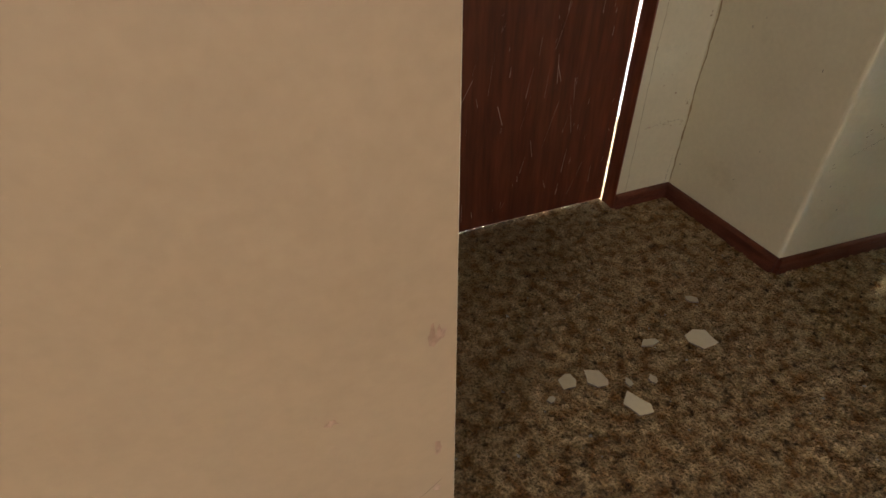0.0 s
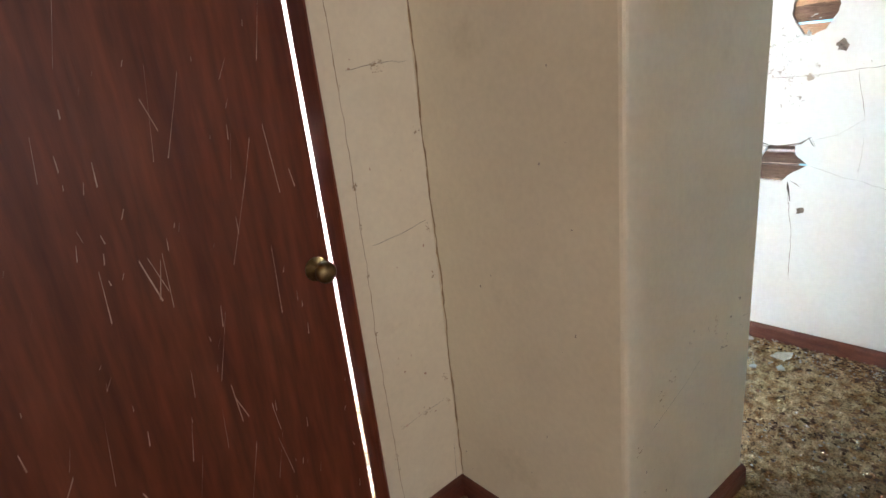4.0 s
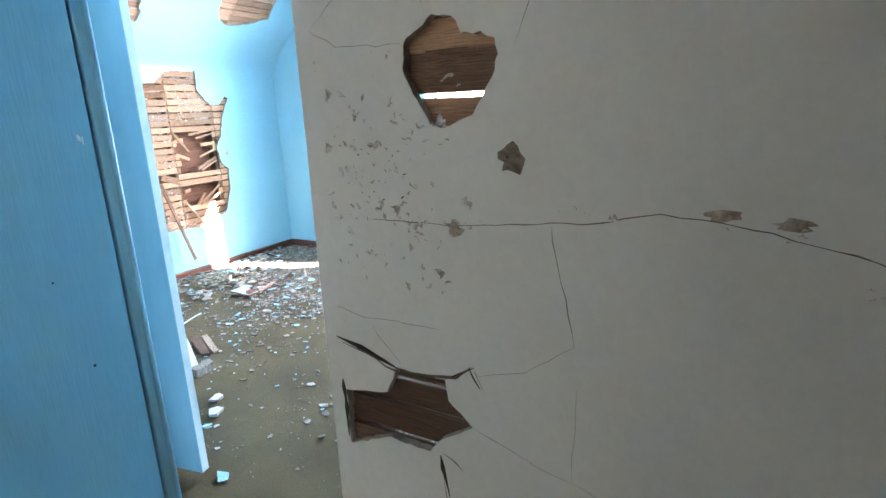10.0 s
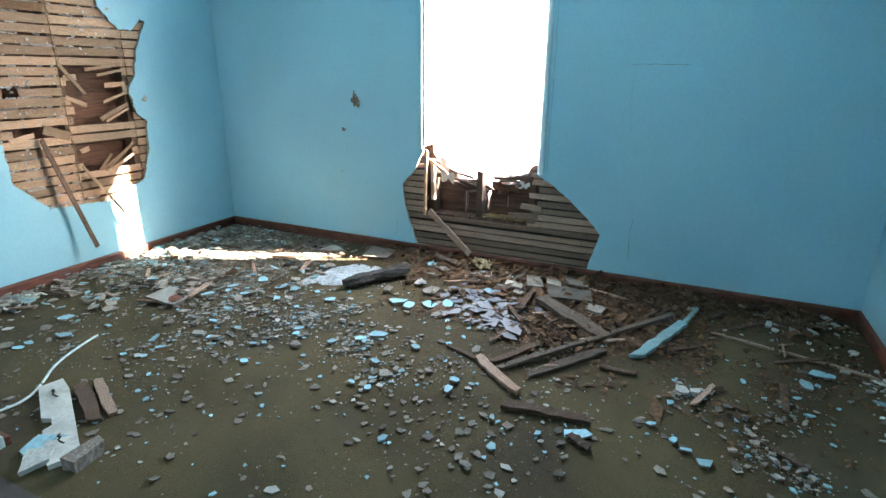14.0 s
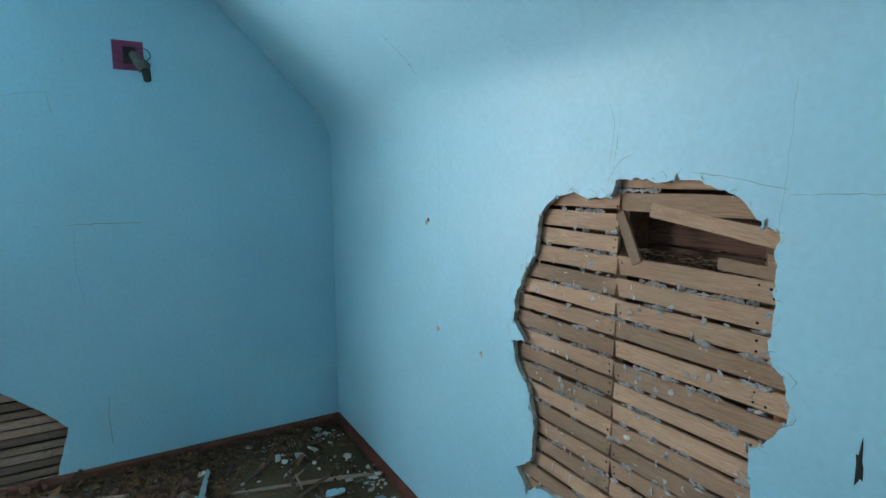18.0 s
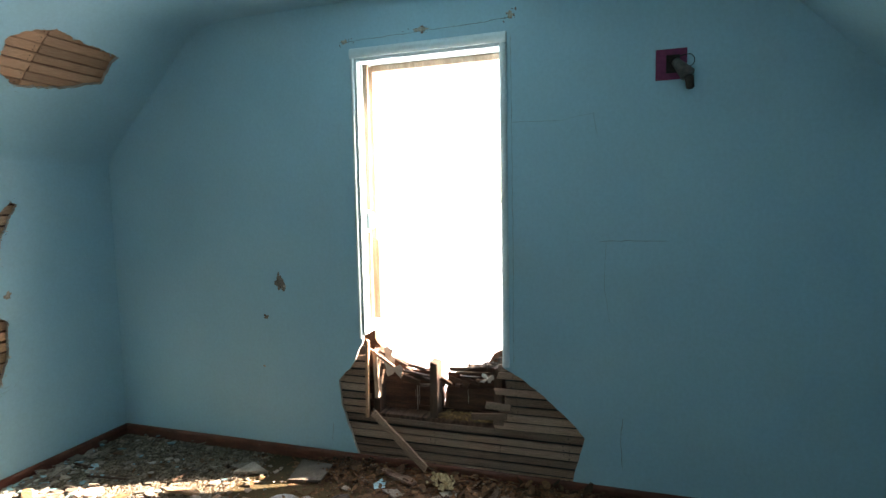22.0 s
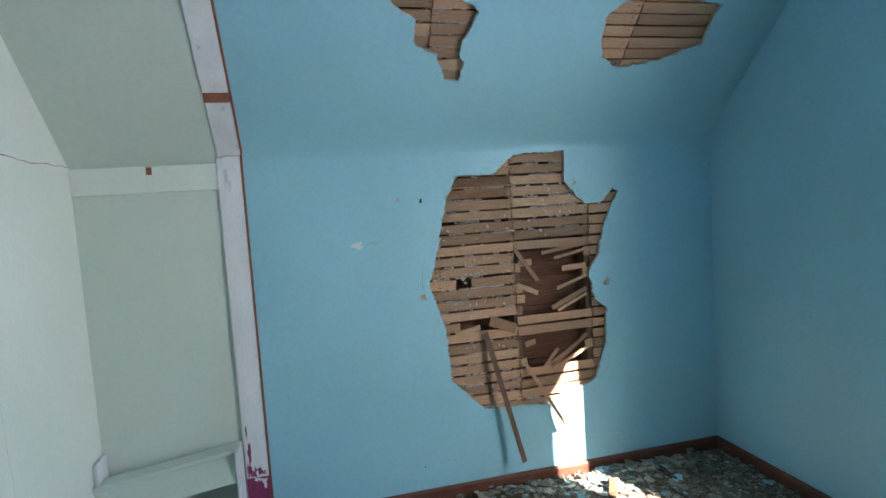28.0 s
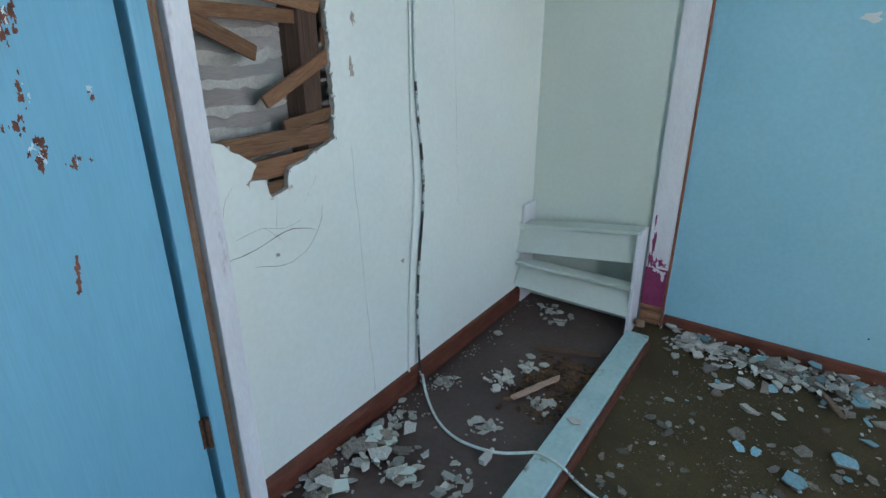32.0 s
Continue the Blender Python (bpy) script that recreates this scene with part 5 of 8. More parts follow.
part("old_paint", closet_box((4.089, CB - 0.018, 0.012), (4.189, YB - 0.003, 0.204), 0.003), MAGENTA, post, "old magenta paint under the chipped white")
CPOST = Face((0, closet_place(0, CB - 0.020, 0)[1], 0), (1, 0, 0), (0, 0, 1), (0, -1, 0), KC, (4.62, 1.42))
for k, (u, v, a, b) in enumerate(((4.108, 0.26, 0.009, 0.05), (4.112, 0.34, 0.006, 0.04), (4.128, 0.23, 0.010, 0.02), (4.15, 0.235, 0.012, 0.012), (4.105, 0.42, 0.004, 0.03), (4.17, 0.225, 0.008, 0.010))):
    blotch("flaked_patch", CPOST, u, v, a, b, MAGENTA, post, 2.0 + k, 0.001, 0.9)
for k, (u, v, a, b) in enumerate(((4.155, 0.19, 0.018, 0.012), (4.135, 0.195, 0.010, 0.010), (4.172, 0.175, 0.010, 0.018))):
    blotch("white_flake", CPOST, u, v, a, b, TRIMW, post, 8.0 + k, 0.0, 0.9)
part("foot", closet_box((4.092, CB - 0.015, CF + 0.03), (4.186, YB - 0.002, 0.010), 0.004), LATH_RED, post, "bare splintered brown wood")
part("bare_edge", closet_box((4.191, CB - 0.015, CF + 0.02), (4.199, CB + 0.015, 1.75), 0.002), ORANGE, post, "bare orange-brown wood edge")
OFF = 0.075
part("side", closet_box((4.1905, CB + 0.016, CF), (4.196, YB - 0.002, 1.745), 0.001), BLUE, post, "blue painted side")
for v0, v1, mm, nm in ((0.0, 0.288, TRIMW, "slope_board"), (0.290, 0.335, ORANGE, "bare_patch"), (0.337, 1.098, TRIMW, "slope_board"), (1.10, 1.3, ORANGE, "bare_patch")):
    bm = box_mesh((4.088, v0, 0.006), (4.190, v1, OFF), 0.004)
    bm.transform(Matrix.Translation(SLOPE_N.at(0, 0.04, 0)) @ SLOPE_N.turn() @ Matrix.Diagonal((K, K, 1, 1)))
    part(nm, bm, mm, post)
bm = box_mesh((4.191, 0.0, OFF - 0.03), (4.199, 1.3, OFF - 0.005), 0.002)
bm.transform(Matrix.Translation(SLOPE_N.at(0, 0.04, 0)) @ SLOPE_N.turn() @ Matrix.Diagonal((K, K, 1, 1)))
part("bare_edge", bm, ORANGE, post, "bare orange-brown wood edge")
sill = thing("closet_sill", "pale blue-green painted sill plank on the floor", "sill", at=(4.14, 4.0, F))
piece(sill, "plank", box_mesh((4.092, 3.62, F + 0.002), (4.192, 4.84, F + 0.045), 0.004), SILLPAINT, "pale blue-green paint")
piece(sill, "side_board", box_mesh((4.194, 3.62, F + 0.001), (4.212, 4.80, F + 0.036), 0.003), BASE, "bare brown side board")
# broken shelf
shelf = thing("broken_shelf", "collapsed pale green shelf boards between side panels", "shelf", at=(3.8, 4.9, F))
SY = CB - 0.10


def tilted_board(parent, p, q, w, t, lean, material, name):
    a, b = Vector(closet_place(*p)), Vector(closet_place(*q))
    x = (b - a).normalized()
    up = Vector((0, -math.sin(radians(lean)), math.cos(radians(lean))))
    y = up.cross(x).normalized()
    bm = box_mesh((0, -t / 2, 0), ((b - a).length, t / 2, w), 0.003)
    m = Matrix.Identity(4)
    up = x.cross(y)
    for i in range(3):
        m[i][0], m[i][1], m[i][2] = x[i], y[i], up[i]
    bm.transform(Matrix.Translation(a) @ m)
    return piece(parent, name, bm, material)


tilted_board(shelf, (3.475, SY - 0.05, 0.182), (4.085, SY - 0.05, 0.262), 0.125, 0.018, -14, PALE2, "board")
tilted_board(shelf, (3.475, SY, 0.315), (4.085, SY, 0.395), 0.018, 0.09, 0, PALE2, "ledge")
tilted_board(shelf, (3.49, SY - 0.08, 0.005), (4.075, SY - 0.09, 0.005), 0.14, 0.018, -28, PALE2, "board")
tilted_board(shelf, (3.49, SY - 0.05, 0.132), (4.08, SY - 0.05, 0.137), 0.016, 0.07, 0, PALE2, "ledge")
piece(shelf, "side_panel", closet_box((3.489, CB - 0.13, CF + 0.01), (3.503, CB - 0.005, 0.43), 0.002), TRIMW, "chipped white side panel")
piece(shelf, "side_panel", closet_box((4.070, CB - 0.17, CF + 0.01), (4.086, CB - 0.036, 0.405), 0.002), TRIMW, "chipped white side panel")
SHELF_FRONT = Face(closet_place(0, SY - 0.06, 0), (1, 0, 0.131), (0, 0, 1), (0, -1, -0.2))
for k, pts in enumerate(([(3.92, 0.245), (3.925, 0.225), (3.918, 0.205), (3.925, 0.18)], [(3.86, 0.225), (3.85, 0.20), (3.835, 0.185), (3.83, 0.165)])):
    crack(SHELF_FRONT, pts, 0.002, shelf, CRACK, 4.0 + k, 0.004, 0.02)
# closet wall laths
lath_field(CLOSET_W, 3.14, 3.70, 0.80, 1.60, 0.062, 0.05, [], [(3.10, 3.66, 0.99, 1.39)], LATH_RED, wall_closet, 55)
lath_field(CLOSET_W, 3.42, 4.06, 1.62, 1.94, 0.060, 0.05, [], [(3.90, 4.05, 1.84, 1.95)], LATH, wall_closet, 56)
slat("broken_lath", CLOSET_W, 3.91, 1.935, 3.965, 1.82, 0.024, 0.008, -0.03, STICK, wall_closet, 2)
slat("broken_lath", CLOSET_W, 3.95, 1.86, 4.03, 1.885, 0.02, 0.008, -0.035, STICK, wall_closet, 3)
BACK_W = Face((3.395, 0, 0), (0, 1, 0), (0, 0, 1), (1, 0, 0), 1.023, (2.62, 1.45))
lath_field(BACK_W, 3.12, 3.70, 0.80, 1.66, 0.060, 0.052, [], [], PINKISH, wall_closet, 57, d=0.0)
for k, (a, b, c, d, tip, w) in enumerate(((3.16, 1.385, 3.64, 1.31, 0.0, 0.040), (3.16, 1.33, 3.43, 1.20, 0.0, 0.034), (3.44, 1.085, 3.65, 1.19, 0.015, 0.034), (3.49, 1.02, 3.65, 1.04, 0.01, 0.03), (3.2, 0.965, 3.64, 0.995, 0.0, 0.038), (3.2, 1.30, 3.62, 1.28, -0.02, 0.032))):
    slat("broken_lath", CLOSET_W, a, b, c, d, w, 0.012, -0.03, LATH_RED, wall_closet, k, tip)
slat("stud", CLOSET_W, 3.60, 0.7, 3.60, 1.7, 0.06, 0.08, -0.07, STICK, wall_closet, 1)
for k in range(12):
    v = 0.83 + 0.06 * k
    crack(BACK_W, [(3.12, v), (3.26, v + 0.004), (3.42, v - 0.004), (3.57, v + 0.002)], 0.020 if k % 3 else 0.030, wall_closet, CHIP_WHITE, 7.3 * k, 0.010, 0.006)
keys(CLOSET_W, 3.628, 3.650, 0.90, 1.62, 0.03, 60, wall_closet, 91, -0.03)
slab("wall_closet_backing", (3.32, 3.12, F), (3.34, YN, 2.5), PLASTER, "grey plaster back of the neighbouring wall")


def tube(name, pts, r, material, label="", category="", parent=None):
    cu = bpy.data.curves.new(name, "CURVE")
    cu.dimensions, cu.bevel_depth, cu.bevel_resolution = "3D", r, 3
    sp = cu.splines.new("NURBS")
    sp.points.add(len(pts) - 1)
    for p, q in zip(sp.points, pts):
        p.co = (*q, 1)
    sp.use_endpoint_u, sp.order_u, sp.resolution_u = True, 3, 6
    cu.materials.append(material)
    tmp = bpy.data.objects.new(name, cu)
    me = bpy.data.meshes.new_from_object(tmp)
    for p in me.polygons:
        p.use_smooth = True
    bpy.data.objects.remove(tmp)
    ob = new(name, me)
    if parent:
        ob.parent = parent
    if label:
        tagged(ob, label, category)
    return ob


cable = thing("hanging_cable", "old painted cable hanging down the closet wall onto the floor", "cable", at=(3.54, 4.0, 0))


def cable_run(name, pts, r, material, label):
    ob = tube(name, pts, r, material)
    ob.parent = cable
    ob.matrix_parent_inverse = Matrix.Translation(cable.location).inverted()
    ob["label"] = label


cable_run("bare_end", [closet_wall(*q) for q in ((3.52, 4.00, 1.87), (3.545, 4.0, 1.82), (3.546, 4.0, 1.73))], 0.0048, CABLE_BARE, "bare black cable end")
cable_run("painted_run", [closet_wall(*q) for q in ((3.546, 4.0, 1.735), (3.54, 4.01, 1.6), (3.542, 4.0, 1.4), (3.54, 3.995, 1.2), (3.54, 4.0, 1.10))], 0.0048, CABLE, "painted over in the wall colour")
cable_run("bare_run", [closet_wall(*q) for q in ((3.54, 4.0, 1.105), (3.54, 4.005, 1.0), (3.54, 4.03, 0.84), (3.54, 4.035, 0.7), (3.54, 3.985, 0.4), (3.545, 3.975, 0.1), (3.56, 3.97, -0.05))], 0.0048, CABLE_BARE, "black where the paint has flaked off")
cable_run("floor_run", [(3.535, 4.01, -0.03), (3.62, 3.92, F + 0.02), (3.79, 3.81, F + 0.016), (3.96, 3.82, F + 0.02), (4.06, 3.87, F + 0.035), (4.10, 3.88, F + 0.055), (4.19, 3.87, F + 0.055), (4.25, 3.86, F + 0.018), (4.36, 3.83, F + 0.015), (4.46, 3.88, F + 0.014), (4.62, 4.02, F + 0.03), (4.86, 4.10, F + 0.02)], 0.0052, CABLE, "grimy pale cord on the floor")
tube("wall_cable", [closet_wall(*q) for q in ((3.525, 3.985, 1.80), (3.536, 3.985, 1.72), (3.536, 3.987, 1.5), (3.536, 3.98, 1.2), (3.536, 3.975, 0.95), (3.536, 3.995, 0.75), (3.536, 3.95, 0.45), (3.536, 3.93, 0.2), (3.536, 3.92, -0.1))], 0.005, PALE, "second cable painted in with the closet wall", "cable")
for k, (dy, dz) in enumerate(((0.075, 0.0), (0.10, 0.02), (0.115, 0.05))):
    tube("wire", [closet_wall(*q) for q in ((3.535, 4.0 + dy * 0.4, 1.715), (3.55, 4.0 + dy * 0.6, 1.70), (3.545, 4.0 + dy * 0.9, 1.665), (3.55, 3.985 + dy, 1.63), (3.555, 4.015 + dy * 1.05, 1.60 + dz), (3.55, 3.995 + dy * 1.1, 1.565 + dz), (3.556, 4.012 + dy * 1.1, 1.53 + dz))], 0.0015, BLACK, "short black wire end hanging from the closet wall", "wire")
plug = thing("cable_plug", "grimy white plug on the closet floor cable", "plug", at=(3.96, 3.80, F))
piece(plug, "body", box_mesh((3.945, 3.765, F + 0.010), (3.972, 3.815, F + 0.034), 0.006), CHIP_WHITE)
piece(plug, "cord_grip", box_mesh((3.952, 3.815, F + 0.014), (3.965, 3.84, F + 0.03), 0.004), CHIP_WHITE)

# magenta line and cracks on the closet wall
for k, (pts, w, m) in enumerate((([(3.69, 1.705), (3.80, 1.70), (3.93, 1.70), (4.05, 1.715)], 0.0042, MAGENTA), ([(4.12, 1.70), (4.35, 1.71), (4.6, 1.70), (4.97, 1.71)], 0.0022, MAGENTA), ([(3.63, 1.95), (3.62, 2.4)], 0.0008, CRACK),
                                 ([(3.25, 0.725), (3.332, 0.735), (3.405, 0.751), (3.46, 0.756), (3.511, 0.743), (3.539, 0.73)], 0.0016, CRACK), ([(3.325, 0.691), (3.39, 0.670), (3.45, 0.663), (3.50, 0.682), (3.539, 0.718), (3.565, 0.76), (3.572, 0.80)], 0.0011, CRACK), ([(3.421, 0.855), (3.415, 0.82), (3.41, 0.788), (3.405, 0.751)], 0.0008, CRACK), ([(3.30, 0.91), (3.275, 0.885), (3.264, 0.858), (3.262, 0.84)], 0.0008, CRACK), ([(3.365, 0.786), (3.385, 0.77), (3.405, 0.751), (3.43, 0.725)], 0.0008, CRACK), ([(3.56, 0.89), (3.53, 0.85), (3.505, 0.815)], 0.0005, CRACK), ([(3.27, 0.775), (3.36, 0.785), (3.44, 0.765), (3.50, 0.775)], 0.0006, CRACK),
                                 ([(3.70, 0.95), (3.72, 0.5), (3.74, 0.05)], 0.0008, CRACK), ([(4.22, 1.60), (4.24, 1.2), (4.27, 0.6)], 0.0005, CRACK), ([(3.25, 1.60), (3.40, 1.61), (3.60, 1.66)], 0.0006, CRACK))):
    crack(CLOSET_W, pts, w, wall_closet, m, k * 1.7)
blotch("magenta_spot", CLOSET_W, 4.09, 1.70, 0.008, 0.022, MAGENTA, wall_closet, 2.2, 0.0012, 0.9)
for k, (u, v, a, b) in enumerate(((3.58, 2.0, 0.012, 0.012), (3.62, 1.97, 0.010, 0.018), (3.86, 2.02, 0.006, 0.006), (4.35, 1.95, 0.008, 0.005), (3.92, 0.50, 0.008, 0.009), (3.72, 1.15, 0.010, 0.025), (3.74, 1.28, 0.008, 0.02), (3.40, 0.70, 0.006, 0.006))):
    blotch("chip", CLOSET_W, u, v, a, b, CHIPPED, wall_closet, k * 1.1, 0.0012, 0.9)

# ---- marks on walls ----
def pocks(face, u0, u1, v0, v1, count, size, parent, seed, material=None):
    """Small flaked spots, joined into one piece."""
    rnd = random.Random(seed)
    bm = bmesh.new()
    for _ in range(count):
        u, v = rnd.uniform(u0, u1), rnd.uniform(v0, v1)
        a, b = size * rnd.uniform(0.15, 0.9) ** 1.3, size * rnd.uniform(0.15, 1.0) ** 1.5
        ring = []
        for i in range(7):
            t = 2 * math.pi * i / 7
            k = rnd.uniform(0.5, 1.3)
            ring.append(bm.verts.new(face.at(u + a * k * math.cos(t), v + b * k * math.sin(t), 0.0009)))
        bm.faces.new(ring)
    bmesh.ops.recalc_face_normals(bm, faces=bm.faces[:])
    ob = part("flaked_spots", bm, material or CHIPPED, parent)
    ob["kind"] = "stuff"
    return ob


for k, (pts, w) in enumerate((([(0.345, 2.3), (0.35, 1.7), (0.352, 1.46), (0.372, 1.27), (0.40, 1.10), (0.39, 0.98), (0.385, 0.85), (0.40, 0.72)], 0.0020), ([(0.275, 0.97), (0.30, 0.86), (0.345, 0.74), (0.385, 0.64), (0.405, 0.575), (0.40, 0.40), (0.41, 0.22), (0.405, 0.07)], 0.0026),
                              ([(0.40, 1.10), (0.52, 1.105), (0.60, 1.13), (0.70, 1.15), (0.80, 1.165), (0.90, 1.145), (0.96, 1.14), (1.08, 1.13), (1.25, 1.13)], 0.0013), ([(0.94, 1.14), (0.925, 1.06), (0.905, 0.965)], 0.0011), ([(0.905, 0.965), (0.98, 0.91), (1.06, 0.885)], 0.0006),
                              ([(1.335, 0.895), (1.28, 0.885), (1.22, 0.862), (1.15, 0.868), (1.10, 0.875), (1.07, 0.90)], 0.0035), ([(1.065, 0.895), (1.05, 0.865)], 0.0022), ([(1.345, 0.965), (1.25, 0.955), (1.12, 0.955)], 0.0006), ([(1.26, 0.94), (1.23, 0.905), (1.20, 0.87)], 0.0008),
                              ([(1.135, 0.72), (1.12, 0.60), (1.105, 0.50), (1.10, 0.30)], 0.0016), ([(1.13, 0.725), (1.09, 0.70)], 0.0024), ([(1.07, 0.79), (0.98, 0.76), (0.90, 0.74)], 0.0007), ([(0.905, 0.74), (0.90, 0.90)], 0.0005), ([(0.90, 0.74), (0.75, 0.69), (0.66, 0.68), (0.53, 0.62), (0.41, 0.575)], 0.0008),
                              ([(1.13, 1.445), (1.16, 1.58), (1.20, 1.9)], 0.0013), ([(1.345, 1.43), (1.29, 1.40), (1.17, 1.395)], 0.0006), ([(1.34, 1.43), (1.25, 1.50), (1.10, 1.8)], 0.0006), ([(0.94, 1.62), (0.95, 1.52), (0.97, 1.43), (0.99, 1.38)], 0.0007))):
    crack(GREY, pts, w, wall_grey, None, k * 2.1, 0.005)


def torn(face, spots, parent, seed, skin):
    """Torn flakes: thin dark sickles where the skin came off, each with a curled lip of paint standing off the wall."""
    rnd = random.Random(seed)
    bm = bmesh.new()
    for u0, u1, v0, v1, count, size in spots:
        for _ in range(count):
            u, v = rnd.uniform(u0, u1), rnd.uniform(v0, v1)
            s = size * (0.2 + 0.55 * rnd.random() ** 2)
            a = rnd.uniform(0, 6.3)
            ca, sa = math.cos(a), math.sin(a)
            n = 5
            top, low, lip = [], [], []
            bend = rnd.uniform(-0.5, 0.5)
            fat = rnd.uniform(0.2, 0.75)
            for i in range(n + 1):
                x = (i / n * 2 - 1)
                h = (1 - abs(x) ** 3) * fat * rnd.uniform(0.25, 1.8)
                y0 = bend * x * x + rnd.uniform(-0.2, 0.2)
                for lst, yy, d in ((top, y0 + h, 0.0008), (low, y0 - h * 0.5, 0.0008), (lip, y0 + h * 0.2, 0.001 + 0.35 * s * (1 - x * x))):
                    lst.append(bm.verts.new(face.at(u + s * (x * ca - yy * sa), v + s * (x * sa + yy * ca), d)))
            for i in range(n):
                bm.faces.new((top[i], top[i + 1], low[i + 1], low[i])).material_index = 0
                if fat > 0.28:
                    bm.faces.new((low[i], low[i + 1], lip[i + 1], lip[i])).material_index = 1
    ob = part("torn_flakes", bm, [TORN, skin], parent)
    ob["kind"] = "stuff"
    return ob


torn(GREY, ((1.10, 1.33, 1.02, 1.33, 70, 0.016), (1.02, 1.33, 1.125, 1.14, 16, 0.010), (1.05, 1.33, 1.10, 1.35, 26, 0.020), (1.12, 1.34, 1.36, 1.40, 14, 0.007), (0.385, 0.425, 0.15, 0.60, 46, 0.012), (0.385, 0.41, 0.60, 1.0, 30, 0.012), (0.37, 0.41, 1.0, 1.27, 34, 0.012), (0.31, 0.34, 0.74, 0.86, 16, 0.014), (0.28, 0.31, 0.84, 0.96, 14, 0.014), (0.34, 0.40, 0.60, 0.74, 20, 0.013), (0.07, 0.11, 0.63, 0.69, 22, 0.012), (0.44, 0.62, 1.08, 1.12, 14, 0.009), (0.62, 1.0, 1.13, 1.17, 10, 0.010)), wall_grey, 3, WHITE)
for k, (pts, w) in enumerate((([(0.345, 2.3), (0.35, 1.7), (0.352, 1.46), (0.372, 1.27), (0.40, 1.10), (0.39, 0.98)], 0.005), ([(0.275, 0.97), (0.30, 0.86), (0.345, 0.74), (0.385, 0.64), (0.405, 0.575)], 0.007), ([(0.39, 0.98), (0.385, 0.85), (0.40, 0.72)], 0.004))):
    crack(GREY, pts, w, wall_grey, STAINED, k * 2.9 + 4, 0.008, 0.0005)
for k, (pts, w) in enumerate((([(1.345, 0.905), (1.29, 0.893), (1.215, 0.868)], 0.0075), ([(1.135, 0.72), (1.125, 0.67), (1.12, 0.64)], 0.005), ([(1.075, 0.90), (1.055, 0.865)], 0.004), ([(1.12, 0.868), (1.09, 0.885), (1.065, 0.90)], 0.004), ([(1.34, 0.82), (1.338, 0.70)], 0.006))):
    crack(GREY, pts, w, wall_grey, BLACK, k * 3.7 + 1, 0.003)
# Dark spots near (1.0, 1.23) paint the shaded inside of a small hole.
for k, (u, v, a, b, m) in enumerate(((1.0, 1.23, 0.017, 0.019, CRACK), (1.002, 1.232, 0.008, 0.009, BLACK), (1.08, 0.605, 0.014, 0.013, CRACK), (1.08, 0.606, 0.007, 0.006, CHIPPED), (0.79, 0.67, 0.005, 0.006, BLACK), (0.088, 0.66, 0.016, 0.026, STAINED), (0.18, 0.535, 0.016, 0.010, STAINED), (0.225, 0.50, 0.005, 0.004, CHIPPED), (1.09, 1.125, 0.016, 0.014, CHIPPED), (0.73, 1.165, 0.02, 0.006, CHIPPED), (0.66, 1.16, 0.022, 0.006, CHIPPED))):
    blotch("chip", GREY, u, v, a, b, m, wall_grey, k * 1.3 + 0.2, 0.0014, 0.55)
# plaster splashes on the laths, and two redder laths high in the north wall's hole
NORTH_LATH = Face((0, YN + 0.0205, 0), (1, 0, 0), (0, 0, 1), (0, -1, 0), K, (4.6, 1.47))
SOUTH_LATH = Face((0, YS - 0.0205, 0), (1, 0, 0), (0, 0, 1), (0, 1, 0), K, (3.75, 1.5))
for face, parent, spots in ((NORTH_LATH, wall_north, ((5.13, 5.53, 0.82, 1.50, 60), (5.20, 5.50, 0.42, 0.70, 24), (5.60, 5.95, 1.22, 1.52, 30))), (SOUTH_LATH, wall_south, ((4.63, 4.92, 0.50, 1.34, 60), (4.20, 4.58, 0.60, 1.20, 70)))):
    for k, (u0, u1, v0, v1, count) in enumerate(spots):
        pocks(face, u0, u1, v0, v1, count, 0.013, parent, 90 + k, PINKISH)
for v, a, b in ((1.562, 5.20, 5.56), (1.500, 5.18, 5.54)):
    slat("lath", NORTH, a, v, b, v + 0.002, 0.047, 0.006, -0.0215, LATH_RED, wall_north, int(v * 100))
for k, (face, hole, parent, size) in enumerate(((NORTH, HOLE_N, wall_north, 0.018), (SOUTH, HOLE_S, wall_south, 0.018), (SLOPE_N, HOLE_SLOPE_A, slope_holder, 0.014), (SLOPE_N, HOLE_SLOPE_B, slope_holder, 0.014), (CLOSET_W, HOLE_CL_A, wall_closet, 0.014), (CLOSET_W, HOLE_CL_C, wall_closet, 0.010))):
    rim = ragged(hole, 0.05, 0.0, 1)
    torn(face, [(u - 0.006, u + 0.006, v - 0.006, v + 0.006, 2, size) for u, v in rim], parent, 40 + k, BLUE if k < 4 else PALE)
wall_hall_s = bpy.data.objects["wall_hall_south"]
for k, (pts, w) in enumerate((([(3.05, 1.03), (2.86, 1.008), (2.70, 1.026), (2.54, 1.016), (2.33, 1.022)], 0.0018), ([(2.33, 1.022), (2.385, 0.934), (2.394, 0.848), (2.40, 0.70)], 0.0016), ([(3.0, 1.28), (2.80, 1.285), (2.44, 1.30)], 0.0008), ([(3.2, 1.53), (3.1, 1.54), (2.9, 1.52)], 0.0009))):
    crack(HALL_S, pts, w, wall_hall_s, None, k + 4.4)
torn(HALL_S, ((2.70, 3.02, 0.99, 1.05, 46, 0.016), (2.40, 2.55, 0.97, 1.02, 8, 0.012), (2.30, 2.46, 0.60, 0.74, 12, 0.014)), wall_hall_s, 11, PALE_GREY)
